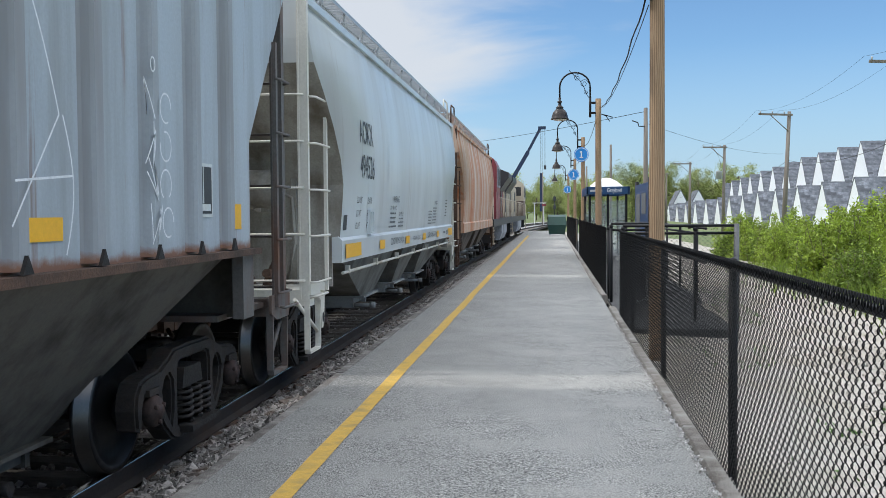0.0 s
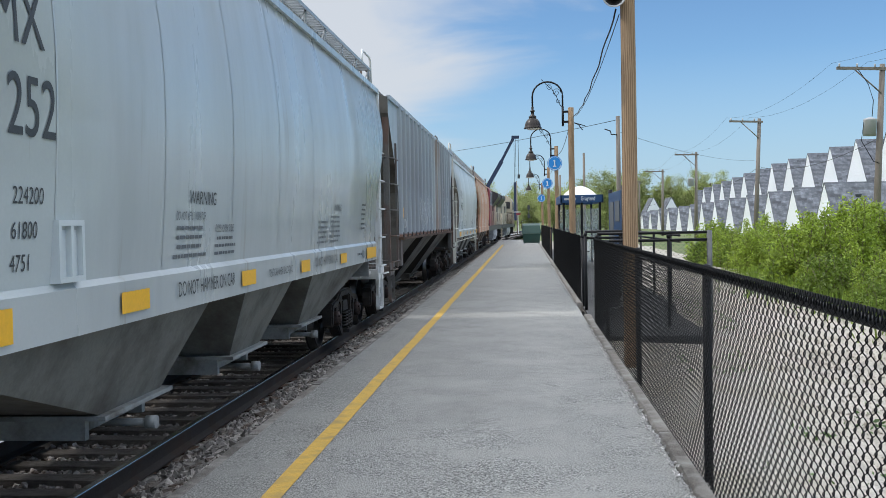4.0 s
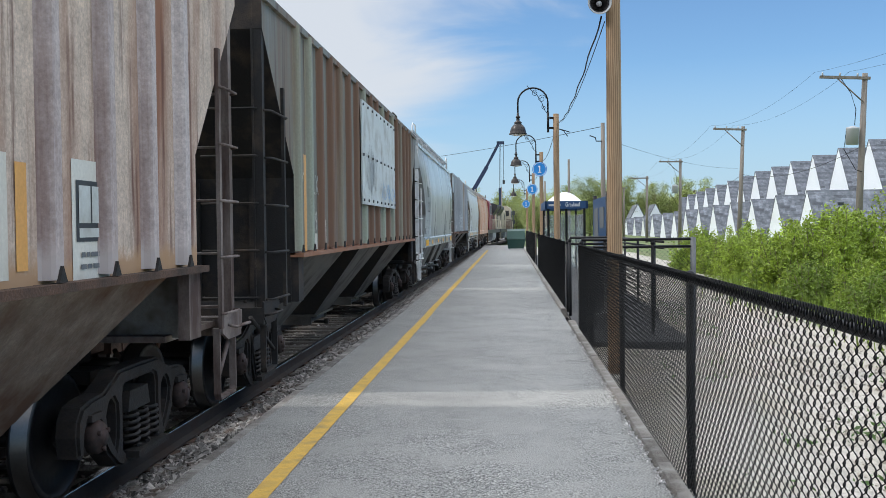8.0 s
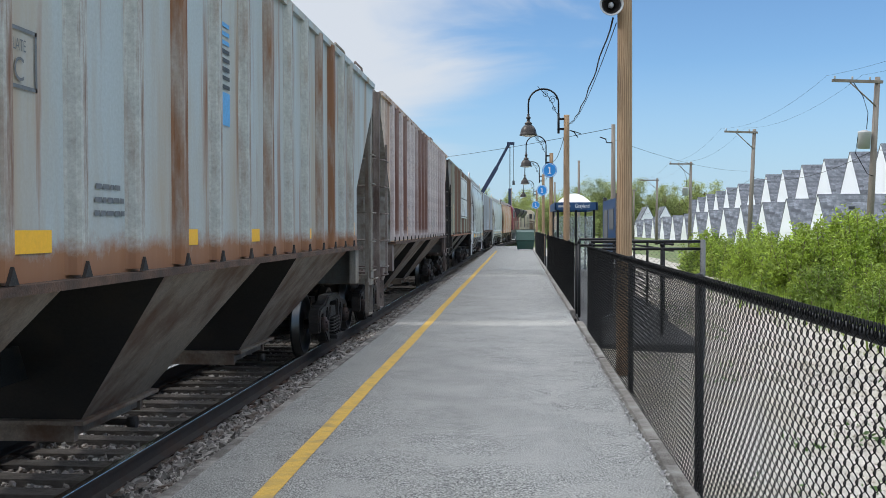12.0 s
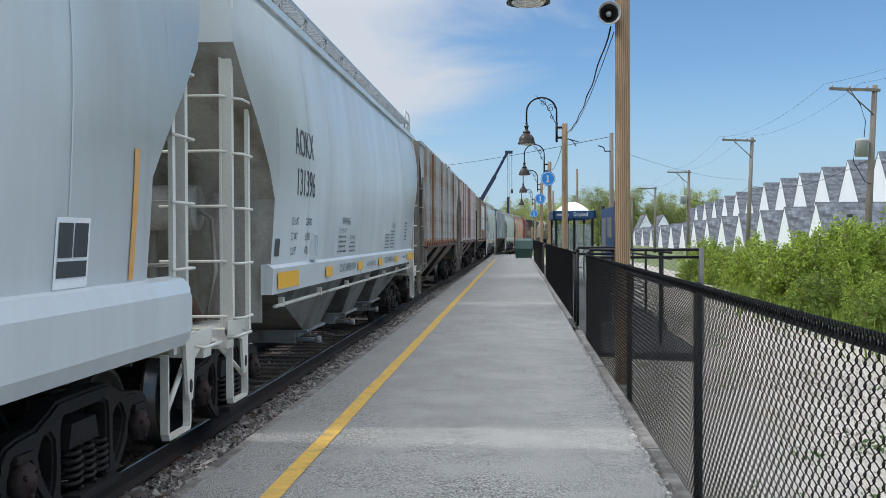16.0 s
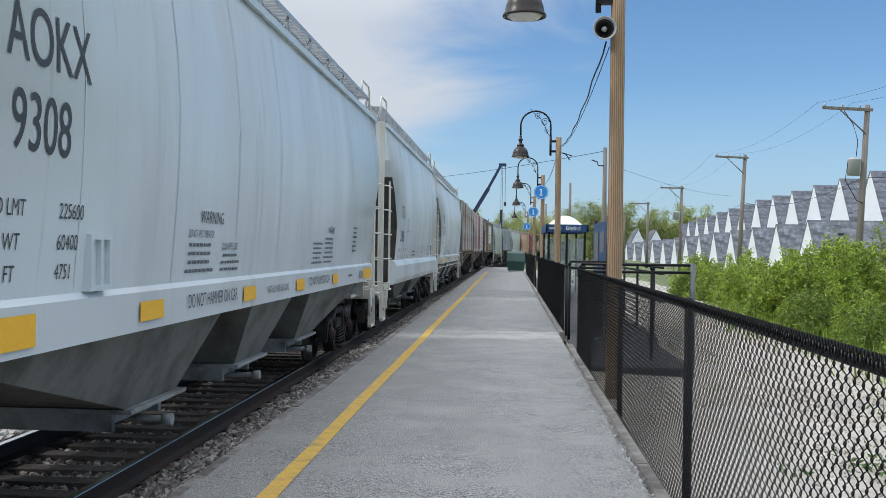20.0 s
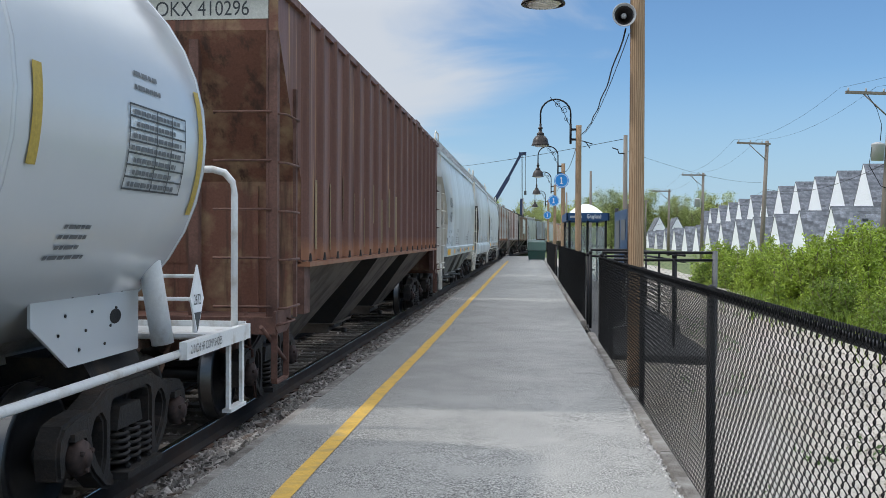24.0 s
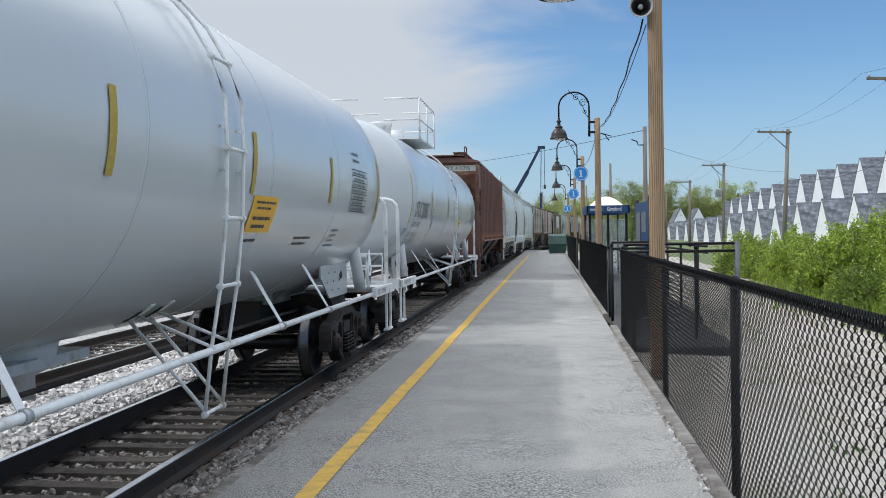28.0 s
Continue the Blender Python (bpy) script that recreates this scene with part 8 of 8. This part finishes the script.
POLES = [(17.25, 50.6, 9.1, 2.6, True), (17.15, 75.7, 9.0, 2.4, False), (17.75, 105.0, 8.5, 0.8, True), (17.75, 130.0, 8.0, 0.6, False), (18.2, 160.0, 7.8, 0.5, False)]
for q in POLES:
    utility_pole(*q)
ends = [(18.2, 20.0, 9.1, 0, False)] + POLES
for a, b in zip(ends, ends[1:]):
    for dx, dz, r in ((-2.3, 0.1, 0.006), (-0.6, 0.1, 0.006), (0.0, -3.6, 0.014)):
        cable((a[0] + dx + 0.3, a[1], a[2] + dz), (b[0] + dx + 0.3, b[1], b[2] + dz), 0.7, r, "thin overhead line strung between utility poles")
cable((3.8, 41, 5.75), (-13, 98, 8.3), 0.3, 0.012, "thin overhead line crossing the track")
cable((3.8, 41, 5.30), (17.15, 75.7, 5.87), 0.35, 0.007, "thin overhead line crossing the track")


# houses with steep gables towards the line
def gabled_house(name, label, x0, x1, width, eave, peak, group, windows=True):
    h = thing(name, label, "house", group)
    w = width / 2
    bm = bmesh.new()
    prism(bm, [(-w, -0.6), (w, -0.6), (w, eave), (0, peak), (-w, eave)], x0, x1, "x")
    part("wall", bm, M["siding"], h, "white clapboard walls")
    # clapboards on the gable towards the line
    bm = bmesh.new()
    z = 0.3
    while z < peak - 0.25:
        ww = w if z < eave else w * (peak - z) / (peak - eave)
        box(bm, (x0 - 0.012, 0, z), (0.03, max(0.1, 2 * ww - 0.06), 0.03))
        z += 0.32
    part("clapboard_edges", bm, M["siding"], h)
    for s in (-1, 1):
        bm = bmesh.new()
        sl = Vector((0, w, eave - peak)).normalized()
        up = Vector((0, -sl.z, sl.y))
        a, b = Vector((0, 0, peak)), Vector((0, w, eave)) + sl * 0.05
        pts = [a + up * 0.03, b + up * 0.03, b + up * 0.17, a + up * 0.17]
        poly = [(s * p.y, p.z) for p in pts]
        prism(bm, poly, x0 - 0.03, x1 + 0.2, "x")
        roof = part("roof", bm, M["shingle"], h, "grey shingle roof slope")
        bm = bmesh.new()
        box(bm, (x0 + 2.6, s * w * 0.32, peak - (peak - eave) * 0.32 + 0.22), (0.5, 0.4, 0.25))
        part("roof_vent", bm, M["ink"], roof)
    if windows:
        for z in (1.6, 4.2):
            if z + 1 < eave + 0.6:
                bm = bmesh.new()
                box(bm, (x0 - 0.03, 0, z + 0.5), (0.06, 1.1, 1.2))
                win = part("window", bm, M["siding"], h)
                bm = bmesh.new()
                box(bm, (x0 - 0.07, 0, z + 0.5), (0.02, 0.9, 1.0))
                part("pane", bm, M["ink_soft"], win)
    return h


row = gabled_house("row_house", "white clapboard row house with a steep grey shingle gable", 0, 12, 10.2, 3.9, 10.95, "row houses behind the bushes")
low = gabled_house("garage", "low white garage with a grey shingle gable roof", 0, 10.5, 6.8, 0.2, 4.55, "garages in front of the row houses", False)
first = True
for k in range(15):
    at = pose(40, 92.8 + 10.23 * k, -0.14 * max(0, k - 1) - 0.16 * max(0, k - 7))
    if first:
        row.matrix_basis = at
        first = False
    else:
        copy_thing(row, at)
first = True
for k, y in enumerate((92.0, 102.6, 112.6, 123.3, 133.6, 143.8, 154.4, 165.0, 177.0, 190.0, 203.0, 217.0, 232.0)):
    at = pose(27, y, -0.11 * k)
    if first:
        low.matrix_basis = at
        first = False
    else:
        copy_thing(low, at)
for x, y in ((31.5, 246), (35.8, 246)):
    hs = gabled_house("gabled_house", "white house with its gable end beyond the row", 0, 9, 4.6, 3.4, 7.9, "houses beyond the row", False)
    hs.matrix_basis = pose(x, y, -1.2, 0, 0, 90)


# trees
def tree_mesh(seed, h, r, dense):
    rg = np.random.default_rng(seed)
    bm = bmesh.new()
    tube(bm, [(0, 0, -0.7), (0.05, 0, h * 0.3), (0, 0.1, h * 0.6), (0.1, 0, h * 0.85)], 0.16, 8)
    P = []
    for k in range(22):
        a, q = rg.uniform(0, 6.28), rg.uniform(0.12, 0.9)
        e = Vector((math.cos(a) * r * rg.uniform(0.5, 0.95), math.sin(a) * r * rg.uniform(0.5, 0.95), h * min(1, q + rg.uniform(0.1, 0.3))))
        rod(bm, (0, 0, h * q * 0.75), e, 0.06, 5, 0.015)
        for j in range(5):
            c = np.array(e) * rg.uniform(0.6, 1.05) + rg.normal(0, 0.35, 3)
            P.append(rg.normal(0, 1, (dense, 3)) * rg.uniform(0.35, 0.75) * (1, 1, 0.7) + c)
    P = np.concatenate(P)
    V, F = leaf_cloud(P, rg.uniform(0.18, 0.38, len(P)), rg)
    me = bpy.data.meshes.new("crown")
    me.from_pydata(V.tolist(), [], F.tolist())
    return mesh_of("trunk", bm, M["bark"]), me


TREES = [tree_mesh(90 + k, h, r, 130) for k, (h, r) in enumerate(((9, 3.6), (8, 4.0), (10, 3.4)))]
for k, tm in enumerate(TREES):
    tm[1].materials.append(M[("leaf_dark", "leaf_pale", "leaf_pale")[k]])
spots = [(8, 150), (13, 160), (16, 200), (28, 262), (33, 268), (38, 262), (43, 270), (48, 262), (54, 266), (12, 215), (6, 205), (21, 250), (60, 262), (66, 270), (72, 262)]
spots += [(-9.5, 205), (-12.5, 196), (-14.5, 212), (-8, 240), (5, 232), (7, 246), (9.5, 222), (-4, 280), (-1, 300), (2, 290)]
spots += [(rg.uniform(-60, 90), rg.uniform(300, 420)) for _ in range(34)] + [(rg.uniform(-75, -22), rg.uniform(60, 300)) for _ in range(22)]
for k, (x, y) in enumerate(spots):
    tr, cr_ = TREES[k % 3 if k > 24 else 1 + k % 2]
    t = thing("tree", "leafy spring tree with a pale green open crown" if k % 3 else "leafy tree with a darker green crown", "tree", "trees in the distance", at=pose(x, y, -0.6, 0, 0, 47 * k))
    s = rg.uniform(1.15, 1.4) if 2 < k < 9 else rg.uniform(0.8, 1.1) if k < 25 else rg.uniform(0.9, 1.4)
    t.scale = (s, s, s)
    part("trunk", tr, None, t)
    part("crown", cr_, None, t)



# ---- movement ----
def motions():
    steps = [k * 1.0 for k in range(29)]
    for k, (car, front, rear) in enumerate(zip(TRAIN, COUPLINGS, COUPLINGS[1:])):
        mid = (front + rear) / 2 + SLACK.get(k, 0.0)
        rows = []
        for t in steps:
            x, y, h = line_at(mid + SPEED * t)
            rows.append((t, pose(x, y, RAIL_Z, 0, 0, h)))
        walk(car, rows)
    turn = math.degrees(SPEED / 0.457)
    dt = 0.1
    for k, (ws, y) in enumerate(ROLLING):
        rows = [(i * dt, pose(0, y, 0.457, -turn * i * dt + 37 * k)) for i in range(281)]
        walk(ws, rows)


motions()
